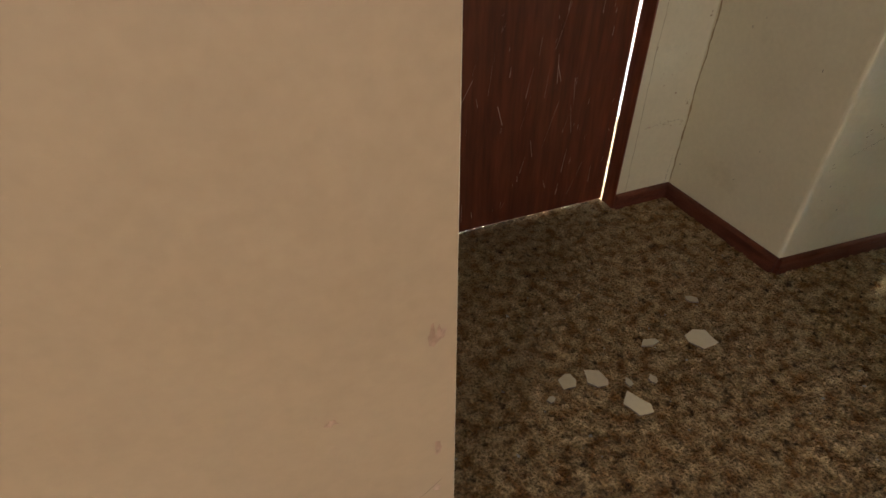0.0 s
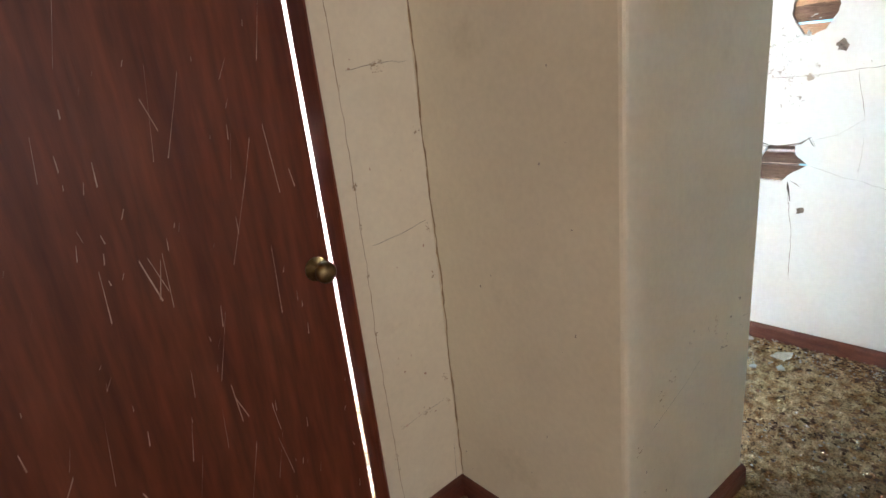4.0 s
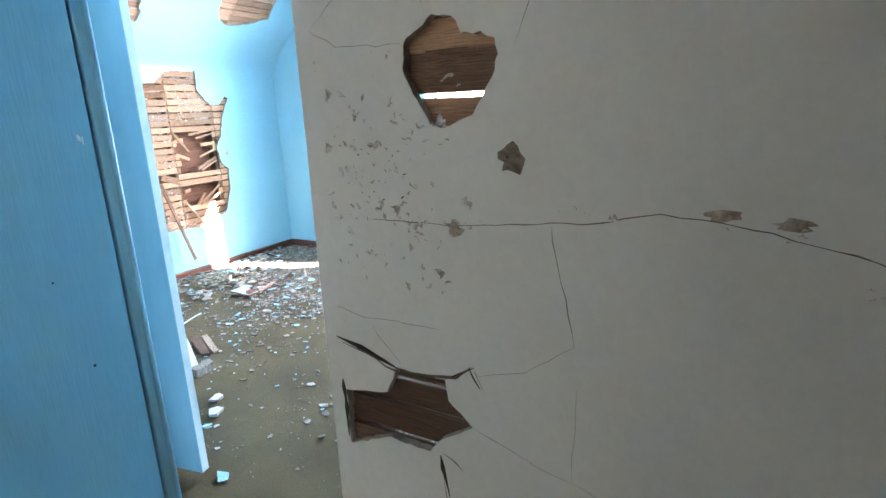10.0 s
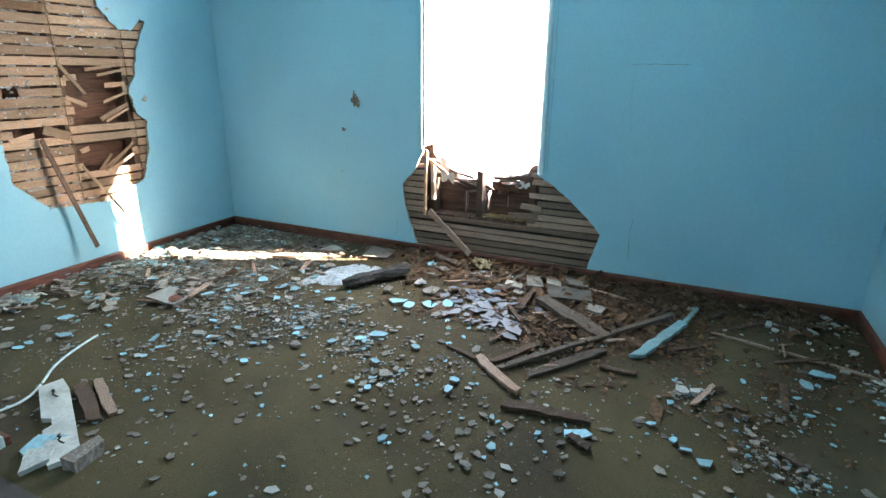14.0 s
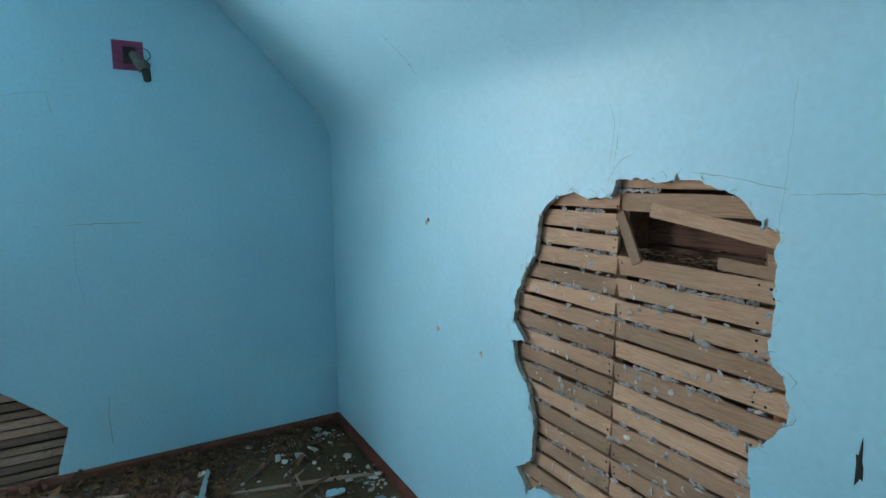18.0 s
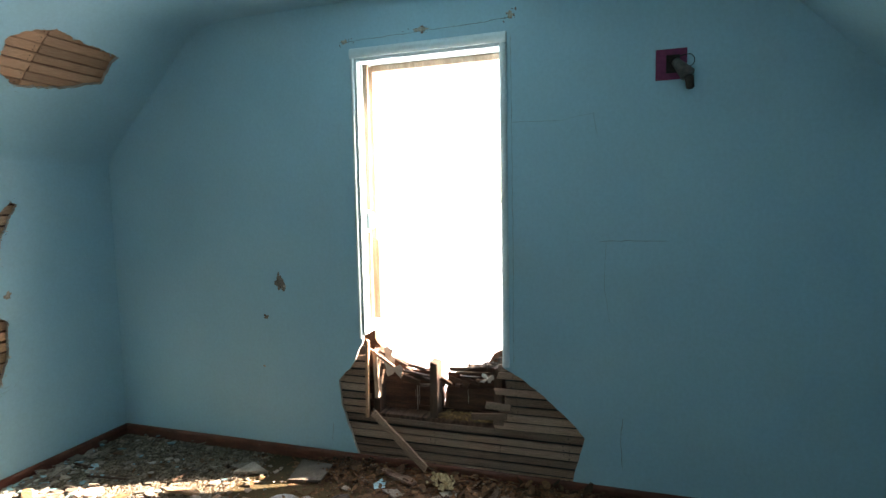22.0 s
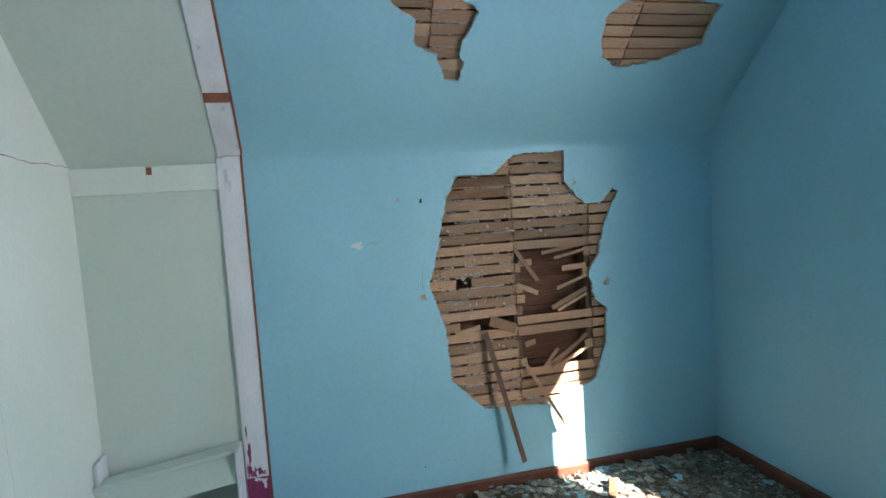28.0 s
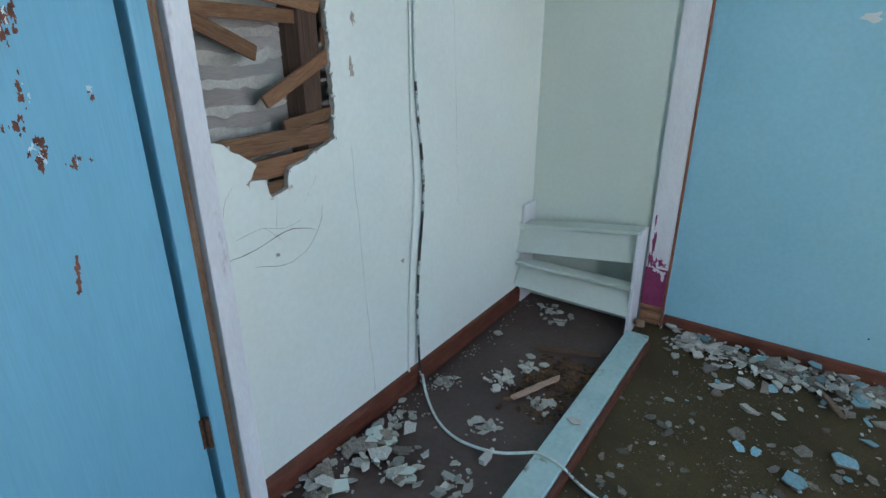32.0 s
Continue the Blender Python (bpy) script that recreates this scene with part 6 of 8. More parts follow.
pocks(HALL_S, 2.74, 2.98, 1.00, 1.04, 22, 0.006, wall_hall_s, 17, BLACK)
pocks(HALL_S, 3.19, 3.23, 1.35, 1.75, 26, 0.006, wall_hall_s, 12, BLACK)
block = bpy.data.objects["wall_block"]
for k, (pts, w, f) in enumerate((([(1.60, 1.15), (1.585, 0.2)], 0.0012, None), ([(2.0, 0.55), (1.9, 0.50), (1.78, 0.45)], 0.0006, BLOCK_S))):
    if f:
        crack(f, pts, w, block, None, k)
pocks(BLOCK_S, 1.85, 2.26, 0.60, 0.66, 9, 0.006, block, 13)
pocks(BLOCK_S, 1.70, 2.26, 0.18, 0.42, 14, 0.005, block, 14)
pocks(BLOCK_W, 1.0, 1.5, 0.1, 1.3, 16, 0.005, block, 15)
strip_wall = bpy.data.objects["wall_hall_north_right"]
for k, (pts, w) in enumerate((([(1.452, 0.07), (1.447, 0.6), (1.455, 1.2), (1.449, 1.6)], 0.0016), ([(1.655, 0.07), (1.662, 0.2)], 0.0008), ([(1.475, 0.35), (1.56, 0.36), (1.655, 0.365)], 0.0006), ([(1.475, 0.90), (1.57, 0.905), (1.66, 0.92)], 0.0009), ([(1.475, 1.32), (1.57, 1.33), (1.66, 1.33)], 0.0009))):
    crack(HALL_NR, pts, w, strip_wall, JOINT if k == 0 else CRACK, k * 0.9, 0.004)
crack(BLOCK_W, [(1.529, 1.95), (1.526, 1.4), (1.530, 1.1), (1.525, 0.7), (1.530, 0.3), (1.528, 0.07)], 0.0055, block, JOINT, 8.8, 0.006)
pocks(HALL_NR, 1.48, 1.655, 0.33, 1.35, 18, 0.006, strip_wall, 16, SCRATCH)
left_wall = bpy.data.objects["wall_hall_north_left"]
crack(HALL_N, [(0.24, 0.86), (0.32, 0.87), (0.42, 0.86), (0.55, 0.885)], 0.0010, left_wall, None, 3.1)
crack(HALL_N, [(0.585, 0.08), (0.583, 0.7), (0.587, 1.5)], 0.0010, left_wall, None, 5.1, 0.003)
crack(HALL_N, [(0.26, 0.74), (0.40, 0.75)], 0.0005, left_wall, None, 6.1)
corner = bpy.data.objects["wall_landing_corner"]
rnd = random.Random(77)
for i in range(26):
    z = rnd.choice((0.30, 0.42, 0.5, 0.56, 0.85, 0.70)) + rnd.gauss(0, 0.05)
    blotch("chip", Face((0, 0.349, 0), (1, 0, 0), (0, 0, 1), (0, -1, 0)) if i % 2 else Face((0.1375, 0, 0), (0.0621, 1, 0), (0, 0, 1), (1, -0.0621, 0)), 0.142 - rnd.random() * 0.012 if i % 2 else 0.365 + rnd.random() * 0.012, z, 0.004 + rnd.random() * 0.004, 0.006 + rnd.random() * 0.014, SCRATCH, corner, i, 0.0012, 0.6)
LANDING_S = Face((0, 0.349, 0), (1, 0, 0), (0, 0, 1), (0, -1, 0))
crack(LANDING_S, [(0.14, 0.62), (0.06, 0.55), (-0.02, 0.47), (-0.10, 0.40)], 0.0008, corner, None, 7.7)
for k, (u, v) in enumerate(((0.02, 0.80), (-0.12, 0.70), (0.06, 0.60), (-0.25, 0.55), (-0.28, 0.48))):
    blotch("chip", LANDING_S, u, v, 0.008, 0.004, SCRATCH, corner, k * 2.3, 0.0012, 0.6)

for k, (face, pts, w, par) in enumerate(((EAST, [(1.95, 1.22), (1.78, 1.222), (1.62, 1.221)], 0.0012, wall_east), (EAST, [(1.92, 1.22), (1.925, 1.0), (1.90, 0.8)], 0.0005, wall_east), (EAST, [(2.40, 1.85), (2.15, 1.84), (1.98, 1.87), (1.96, 1.75)], 0.0006, wall_east), (EAST, [(1.83, 0.02), (1.84, 0.2), (1.83, 0.3)], 0.0012, wall_east),
                                         (EAST, [(3.40, 2.36), (3.2, 2.365), (2.9, 2.37), (2.6, 2.375), (2.40, 2.39)], 0.0012, wall_east), (EAST, [(3.52, 0.1), (3.53, -0.02)], 0.0008, wall_east), (EAST, [(2.40, 0.55), (2.395, 1.2), (2.40, 2.3)], 0.0009, wall_east), (EAST, [(3.295, 0.7), (3.292, 1.5), (3.295, 2.3)], 0.0009, wall_east),
                                         (SOUTH, [(4.15, 1.42), (3.9, 1.43), (3.5, 1.43)], 0.0009, wall_south), (SOUTH, [(4.37, 1.465), (4.25, 1.45), (4.15, 1.43)], 0.0010, wall_south), (SOUTH, [(4.165, 1.34), (4.155, 1.48), (4.15, 1.70)], 0.0005, wall_south), (SOUTH, [(4.60, 1.46), (4.58, 1.62)], 0.0006, wall_south),
                                         (SOUTH, [(4.62, 1.44), (4.57, 1.50), (4.53, 1.515)], 0.0010, wall_south), (SOUTH, [(5.62, 1.22), (5.63, 0.9), (5.72, 0.5)], 0.0005, wall_south), (SOUTH, [(6.05, 1.60), (6.1, 1.3), (6.16, 0.95)], 0.0005, wall_south),
                                         (NORTH, [(5.62, 1.69), (5.60, 1.60)], 0.0006, wall_north), (NORTH, [(6.02, 0.40), (6.10, 0.42), (6.13, 0.45)], 0.0008, wall_north), (NORTH, [(5.05, 1.18), (5.03, 1.05), (5.04, 0.97)], 0.0014, wall_north), (NORTH, [(4.74, 1.275), (4.83, 1.285)], 0.0016, wall_north), (NORTH, [(4.30, 1.4), (4.28, 1.6)], 0.0005, wall_north))):
    crack(face, pts, w * (1.5 if par == wall_east else 0.8), par, None, k * 1.9, 0.004)
# Dark spots near (3.86, 0.95) on the gable paint a hole's shade.
for k, (face, u, v, a, b, m, par) in enumerate(((EAST, 3.86, 0.945, 0.030, 0.036, CRACK, wall_east), (EAST, 3.865, 0.995, 0.016, 0.024, CRACK, wall_east), (EAST, 3.83, 0.94, 0.016, 0.012, CHIPPED, wall_east), (EAST, 3.858, 0.94, 0.014, 0.018, BLACK, wall_east), (EAST, 3.97, 0.74, 0.016, 0.014, CRACK, wall_east), (EAST, 2.90, 2.38, 0.045, 0.014, CHIPPED, wall_east), (EAST, 2.40, 2.40, 0.02, 0.02, CHIPPED, wall_east), (EAST, 3.36, 2.36, 0.02, 0.012, CHIPPED, wall_east),
                                                (EAST, 4.0, 0.42, 0.010, 0.006, CHIPPED, wall_east), (SOUTH, 5.62, 1.27, 0.010, 0.010, BLACK, wall_south), (SOUTH, 5.635, 1.262, 0.014, 0.012, CHIPPED, wall_south), (SOUTH, 5.54, 0.81, 0.012, 0.014, CHIPPED, wall_south), (SOUTH, 5.21, 0.79, 0.012, 0.012, CHIPPED, wall_south), (SOUTH, 3.99, 0.93, 0.006, 0.04, BLACK, wall_south),
                                                (NORTH, 5.05, 1.48, 0.009, 0.012, BLACK, wall_north), (NORTH, 4.93, 1.49, 0.007, 0.009, CHIPPED, wall_north), (NORTH, 4.70, 1.275, 0.035, 0.016, WHITE, wall_north), (NORTH, 5.03, 0.97, 0.018, 0.018, CHIPPED, wall_north), (NORTH, 6.11, 0.955, 0.022, 0.022, CHIPPED, wall_north), (NORTH, 5.93, 1.53, 0.014, 0.014, CHIPPED, wall_north), (NORTH, 4.98, 0.05, 0.004, 0.004, BLACK, wall_north))):
    blotch("chip", face, u, v, a, b, m, par, k * 1.7 + 0.3, 0.0014, 0.55)


pocks(EAST, 2.82, 3.0, 2.355, 2.40, 16, 0.010, wall_east, 81, PEEL)
pocks(EAST, 2.37, 2.44, 2.36, 2.43, 10, 0.009, wall_east, 82, PEEL)
pocks(EAST, 3.30, 3.40, 2.33, 2.38, 10, 0.009, wall_east, 83, PEEL)
HALL_SIDE = Face((0.1375, 0, 0), (0.0621, 1, 0), (0, 0, 1), (1, -0.0621, 0))
for k, (u, v, a, b) in enumerate(((0.372, 1.05, 0.005, 0.012), (0.366, 0.90, 0.003, 0.006), (0.42, 0.86, 0.003, 0.005), (0.62, 0.92, 0.003, 0.005), (1.02, 1.12, 0.004, 0.014))):
    blotch("scuff", HALL_SIDE, u, v, a, b, JOINT, corner, k * 1.9 + 0.4, 0.0012, 0.8)



def crack_flakes(face, points, count, reach, size, parent, seed, material):
    """Slivers of lifted paint scattered in bunches along a crack, joined into one piece."""
    rnd = random.Random(seed)
    bm = bmesh.new()
    runs = list(zip(points[:-1], points[1:]))
    lengths = [math.dist(a, b) for a, b in runs]
    bunches = []
    for _ in range(max(3, count // 9)):
        (a, b) = rnd.choices(runs, lengths)[0]
        t = rnd.random()
        bunches.append((a[0] + (b[0] - a[0]) * t, a[1] + (b[1] - a[1]) * t))
    for _ in range(count):
        cu, cv = rnd.choice(bunches)
        u, v = cu + rnd.gauss(0, reach), cv + rnd.gauss(0, reach * 1.6)
        long = size * rnd.uniform(0.4, 1.0)
        thin = long * rnd.uniform(0.12, 0.45)
        turn = rnd.uniform(-1.0, 1.0) + (1.57 if rnd.random() < 0.5 else 0.0)
        c, s = math.cos(turn), math.sin(turn)
        lift = rnd.uniform(0.001, 0.0035)
        ring = []
        for x, y, d in ((-1, -0.2, 0.0009), (-0.3, -1, 0.0009), (0.9, -0.7, lift), (1, 0.3, lift), (0.1, 1, 0.0012)):
            x, y = x * long * rnd.uniform(0.7, 1.1), y * thin * rnd.uniform(0.6, 1.2)
            ring.append(bm.verts.new(face.at(u + x * c - y * s, v + x * s + y * c, d)))
        bm.faces.new(ring)
    bmesh.ops.recalc_face_normals(bm, faces=bm.faces[:])
    ob = part("paint_flakes", bm, material, parent)
    ob["kind"] = "stuff"
    return ob


for k, (pts, n, reach, size) in enumerate((([(0.345, 1.75), (0.352, 1.46)], 26, 0.008, 0.006), ([(0.352, 1.46), (0.372, 1.27), (0.40, 1.10), (0.39, 0.98), (0.385, 0.85)], 90, 0.008, 0.0055), ([(0.275, 0.97), (0.30, 0.86), (0.345, 0.74), (0.385, 0.64), (0.405, 0.575)], 110, 0.009, 0.006), ([(0.405, 0.575), (0.40, 0.40), (0.41, 0.22)], 90, 0.010, 0.006),
                                       ([(0.40, 1.10), (0.52, 1.105), (0.60, 1.13)], 34, 0.009, 0.005), ([(1.10, 1.15), (1.30, 1.16)], 22, 0.024, 0.0035), ([(1.12, 1.26), (1.30, 1.24)], 16, 0.026, 0.0035), ([(0.08, 0.63), (0.10, 0.68)], 26, 0.012, 0.008), ([(0.17, 0.53), (0.20, 0.55)], 10, 0.008, 0.007))):
    crack_flakes(GREY, pts, n, reach, size, wall_grey, 300 + k, CRACK)
    crack_flakes(GREY, pts, n // 3, reach * 0.6, size * 1.2, wall_grey, 330 + k, CHIPPED)
crack_flakes(HALL_S, [(3.02, 1.03), (2.86, 1.008), (2.70, 1.026)], 70, 0.009, 0.006, wall_hall_s, 350, CRACK)
crack_flakes(HALL_S, [(2.98, 1.02), (2.86, 1.000), (2.74, 1.016)], 14, 0.007, 0.008, wall_hall_s, 351, SHRED)
slope_south = bpy.data.objects["ceiling_slope_south"]
crack(SLOPE_S, [(5.568, 0.325), (5.542, 0.198), (5.548, 0.115)], 0.0014, slope_south, None, 7.7, 0.004)
crack(SLOPE_S, [(6.165, 0.671), (6.10, 0.58), (6.063, 0.502)], 0.0010, slope_south, None, 9.1, 0.004)
crack(SOUTH, [(5.545, 1.66), (5.535, 1.58), (5.523, 1.45), (5.53, 1.15)], 0.0006, wall_south, None, 2.6, 0.004)
crack(SOUTH, [(4.623, 1.66), (4.600, 1.60), (4.605, 1.54), (4.612, 1.482)], 0.0008, wall_south, None, 3.3, 0.004)
crack_flakes(HALL_NR, [(1.452, 0.08), (1.447, 0.6), (1.455, 1.2), (1.449, 1.6)], 90, 0.003, 0.004, strip_wall, 353, JOINT)
crack_flakes(HALL_NR, [(1.66, 0.3), (1.66, 0.9), (1.66, 1.5)], 50, 0.004, 0.005, strip_wall, 354, JOINT)
crack_flakes(HALL_NR, [(1.475, 0.35), (1.655, 0.365)], 16, 0.004, 0.005, strip_wall, 355, JOINT)
crack_flakes(HALL_NR, [(1.475, 1.32), (1.66, 1.33)], 26, 0.005, 0.005, strip_wall, 356, JOINT)
crack_flakes(HALL_N, [(0.585, 0.08), (0.583, 0.7), (0.587, 1.5)], 60, 0.003, 0.004, left_wall, 357, JOINT)
crack_flakes(BLOCK_S, [(1.80, 0.52), (2.0, 0.60), (2.25, 0.66)], 26, 0.010, 0.006, block, 358, JOINT)
crack_flakes(BLOCK_S, [(2.0, 0.50), (2.25, 0.58)], 16, 0.010, 0.005, block, 359, CRACK)
crack_flakes(BLOCK_S, [(1.72, 0.40), (1.76, 0.46)], 6, 0.008, 0.006, block, 360, JOINT)
crack_flakes(HALL_S, [(3.21, 1.75), (3.2, 1.45)], 24, 0.010, 0.007, wall_hall_s, 352, CRACK)

# ---- wall lamp box on the gable ----
lamp_box = thing("lamp_outlet", "bare lamp outlet with a dark socket on a magenta patch", "lamp outlet", at=(XE, ey(1.62), ez(2.07)))
piece(lamp_box, "paint_patch", box_mesh((XE - 0.003, ey(1.552), ez(2.0)), (XE - 0.0005, ey(1.692), ez(2.145)), 0.0), MAGENTA, "square of old magenta paint")
# Solid black block stands for the shade inside the outlet's slot.
piece(lamp_box, "box", box_mesh((XE - 0.012, ey(1.585), ez(2.03)), (XE - 0.003, ey(1.645), ez(2.115)), 0.003), BLACK, "black block painting the open outlet's shaded inside")


def stub(p, q, r0, r1):
    """A short turned piece from p to q."""
    p, q = Vector(p), Vector(q)
    bm = bmesh.new()
    bmesh.ops.create_cone(bm, cap_ends=True, segments=16, radius1=r0, radius2=r1, depth=(q - p).length, matrix=Matrix.Translation((p + q) / 2) @ (q - p).to_track_quat("Z", "Y").to_matrix().to_4x4())
    bmesh.ops.bevel(bm, geom=[e for e in bm.edges if len(e.link_faces) == 2 and e.calc_face_angle() > 1.0], offset=0.004, segments=2, affect="EDGES")
    return bm


SOCKET = surface("grimy_socket", (0.06, 0.055, 0.05), (0.11, 0.10, 0.09), 30, 90, 0.2, 0.5, 0.1)
piece(lamp_box, "socket", stub((XE - 0.015, ey(1.607), ez(2.085)), (XE - 0.058, ey(1.552), ez(2.005)), 0.018, 0.034), SOCKET, "grimy grey lamp socket hanging down", smooth=True)
piece(lamp_box, "lamp_holder", stub((XE - 0.060, ey(1.550), ez(2.0)), (XE - 0.074, ey(1.544), ez(1.94)), 0.020, 0.017), BLACK, "black lamp holder end", smooth=True)
w = tube("wire_loop", [(XE - 0.01, ey(1.60), ez(2.10)), (XE - 0.03, ey(1.55), ez(2.115)), (XE - 0.035, ey(1.522), ez(2.09)), (XE - 0.03, ey(1.525), ez(2.055)), (XE - 0.05, ey(1.555), ez(2.04))], 0.002, BLACK)
w.parent = lamp_box
w.matrix_parent_inverse = Matrix.Translation(lamp_box.location).inverted()

# ---- loose debris ----
# The sky's reflection is put into this opaque blue-grey base colour.
GLASS = bpy.data.materials.new("dusty_sky_tinted_glass")
GLASS.use_nodes = True
gb = GLASS.node_tree.nodes["Principled BSDF"]
gb.inputs["Base Color"].default_value = (0.095, 0.10, 0.122, 1)
gb.inputs["Roughness"].default_value = 0.5
gb.inputs["IOR"].default_value = 1.45

CHUNKS = {}


def chunk_mesh(kind, top, seed):
    key = (kind, seed)
    if key in CHUNKS:
        return CHUNKS[key]
    r = random.Random(seed * 13 + len(kind))
    n = r.choice((4, 5, 5, 6, 7))
    pts = []
    a0 = r.random() * 6
    for i in range(n):
        a = a0 + 2 * math.pi * (i + r.uniform(-0.28, 0.28)) / n
        k = r.uniform(0.65, 1.15)
        pts.append((0.5 * k * math.cos(a) * r.uniform(0.95, 1.35), 0.5 * k * math.sin(a) * 0.8))
    pts = ragged(pts, 0.2, 0.018, seed * 3.3)
    bm = bmesh.new()
    lo = [bm.verts.new((x * r.uniform(0.88, 0.98), y * r.uniform(0.88, 0.98), 0)) for x, y in pts]
    hi = [bm.verts.new((x, y, 0.13 + r.uniform(-0.006, 0.006))) for x, y in pts]
    m = len(pts)
    for i in range(m):
        bm.faces.new((lo[i], lo[(i + 1) % m], hi[(i + 1) % m], hi[i])).material_index = 1
    f = bm.faces.new(hi)
    f.material_index = 0
    bm.faces.new(lo[::-1]).material_index = 1
    bmesh.ops.triangulate(bm, faces=[f])
    bmesh.ops.recalc_face_normals(bm, faces=bm.faces[:])
    me = bpy.data.meshes.new("plaster_piece")
    bm.to_mesh(me)
    bm.free()
    me.materials.append(top)
    me.materials.append(CHIP_GREY if kind != "white" else CHIP_WHITE)
    CHUNKS[key] = me
    return me


KINDS = {"pale": (PALE2, "pale green painted fragment of fallen plaster on the closet floor"), "cream": (CREAM, "torn cream wallboard scrap lying on the carpet"), "blue": (CHIP_BLUE, "blue-painted fragment of fallen plaster on the carpet"), "grey": (CHIP_GREY, "bare grey fragment of fallen plaster on the carpet"), "white": (CHIP_WHITE, "off-white fragment of fallen plaster on the floor")}


def chunk(kind, x, y, z, size, thick=None, rz=None, tilt=0.0, seed=None, rnd=random, group="fallen plaster"):
    top, label = KINDS[kind]
    if x > 4.2:
        x, y = min(x, XE - 0.03 - size / 2), max(YS + 0.03 + size / 2, min(y, YN - 0.03 - size / 2))
    s = rnd.randrange(9) if seed is None else seed
    ob = new("plaster_piece", chunk_mesh(kind, top, s))
    t = (thick or size * rnd.uniform(0.07, 0.15)) / 0.13
    ob.matrix_world = pose(x, y, z, rnd.uniform(-tilt, tilt), rnd.uniform(-tilt, tilt), rnd.uniform(0, 360) if rz is None else rz) @ Matrix.Diagonal((size, size, max(0.03, t), 1))
    return tagged(ob, label, "plaster piece", group)


rnd = random.Random(2024)
# x range, y range, how many, smallest, largest, share of blue, of grey, of white, tilt
SCATTER = ((4.45, 6.45, 4.72, 5.10, 48, 0.05, 0.12, 0.30, 0.62, 14), (4.5, 6.0, 4.25, 4.75, 30, 0.03, 0.09, 0.35, 0.55, 10), (4.9, 6.0, 3.3, 4.3, 10, 0.03, 0.06, 0.40, 0.40, 5), (5.8, 6.6, 2.3, 3.3, 24, 0.04, 0.12, 0.16, 0.70, 8), (6.2, 6.7, 1.95, 2.6, 6, 0.05, 0.14, 0.0, 0.9, 10),
           (4.1, 5.7, 1.2, 3.3, 20, 0.02, 0.042, 0.35, 0.45, 5), (5.2, 6.6, 0.66, 1.3, 12, 0.03, 0.06, 0.25, 0.65, 5), (4.26, 5.0, 4.55, 5.05, 16, 0.03, 0.08, 0.3, 0.5, 8))
for x0, x1, y0, y1, n, s0, s1, pb, pg, tl in SCATTER:
    for _ in range(n):
        k = rnd.random()
        chunk("blue" if k < pb else "grey" if k < pb + pg else "white", rnd.uniform(x0, x1), rnd.uniform(y0, y1), F + 0.003, s0 + (s1 - s0) * rnd.random() ** 1.7, tilt=tl, rnd=rnd)
# larger blue pieces lying by themselves, along the window wall and by the south wall
for x, y, s in ((5.87, 2.99, 0.13), (5.86, 2.90, 0.10), (5.91, 2.80, 0.11), (5.96, 2.71, 0.10), (6.24, 2.54, 0.11), (5.47, 2.87, 0.09), (5.38, 2.90, 0.05), (5.31, 3.04, 0.05), (5.35, 3.27, 0.055), (5.44, 2.65, 0.05), (5.25, 2.37, 0.05), (5.17, 2.36, 0.05), (5.24, 2.75, 0.05)):
    chunk("blue", x, y, F + 0.006, s, thick=0.012, tilt=5, rnd=rnd)
for x, y, s in ((5.04, 2.67, 0.045), (5.05, 2.75, 0.04), (5.22, 1.49, 0.04), (5.18, 1.45, 0.04), (5.29, 1.57, 0.045), (5.13, 1.39, 0.06), (5.98, 0.91, 0.10), (5.85, 0.99, 0.08), (5.31, 0.76, 0.06), (5.17, 0.69, 0.06), (5.10, 1.81, 0.10), (5.07, 2.13, 0.03), (5.13, 3.37, 0.05)):
    chunk("blue", x, y, F + 0.006, s, thick=0.010, tilt=5, rnd=rnd)
for x, y, s in ((4.99, 3.29, 0.05), (5.75, 3.73, 0.08), (5.73, 3.35, 0.06), (5.81, 3.91, 0.09), (5.58, 3.97, 0.07), (5.60, 3.84, 0.09), (5.64, 4.0, 0.07), (4.97, 3.84, 0.06), (5.48, 4.04, 0.08), (5.40, 2.93, 0.06), (3.69, 2.42, 0.07), (4.72, 4.97, 0.09), (6.52, 2.53, 0.06)):
    chunk("blue", x, y, F + 0.006, s, thick=0.010, tilt=6, rnd=rnd)
for x, y, s in ((5.17, 3.79, 0.07), (5.10, 3.68, 0.07), (5.10, 3.57, 0.06), (5.21, 3.18, 0.08), (5.16, 2.66, 0.07), (5.35, 3.30, 0.05), (6.51, 3.89, 0.16), (6.08, 2.88, 0.12), (6.66, 3.01, 0.10), (5.90, 4.98, 0.12), (4.40, 4.93, 0.12), (6.40, 2.46, 0.09), (6.0, 3.12, 0.08), (6.18, 3.0, 0.09)):
    chunk("grey", x, y, F + 0.006, s, thick=0.016, tilt=6, rnd=rnd)
for x, y, s in ((4.0, 2.87, 0.10), (4.10, 2.97, 0.08), (6.05, 4.55, 0.13), (4.60, 4.75, 0.08), (5.58, 1.47, 0.07), (5.60, 1.42, 0.05), (6.49, 1.46, 0.05), (6.66, 2.98, 0.05)):
    chunk("white", x, y, F + 0.006, s, thick=0.014, tilt=6, rnd=rnd)
for _ in range(9):
    chunk("white" if rnd.random() < 0.7 else "blue", rnd.uniform(3.45, 3.68), rnd.uniform(1.50, 1.72), F + 0.005, rnd.uniform(0.03, 0.10), tilt=8, rnd=rnd, group="plaster by the entrance")
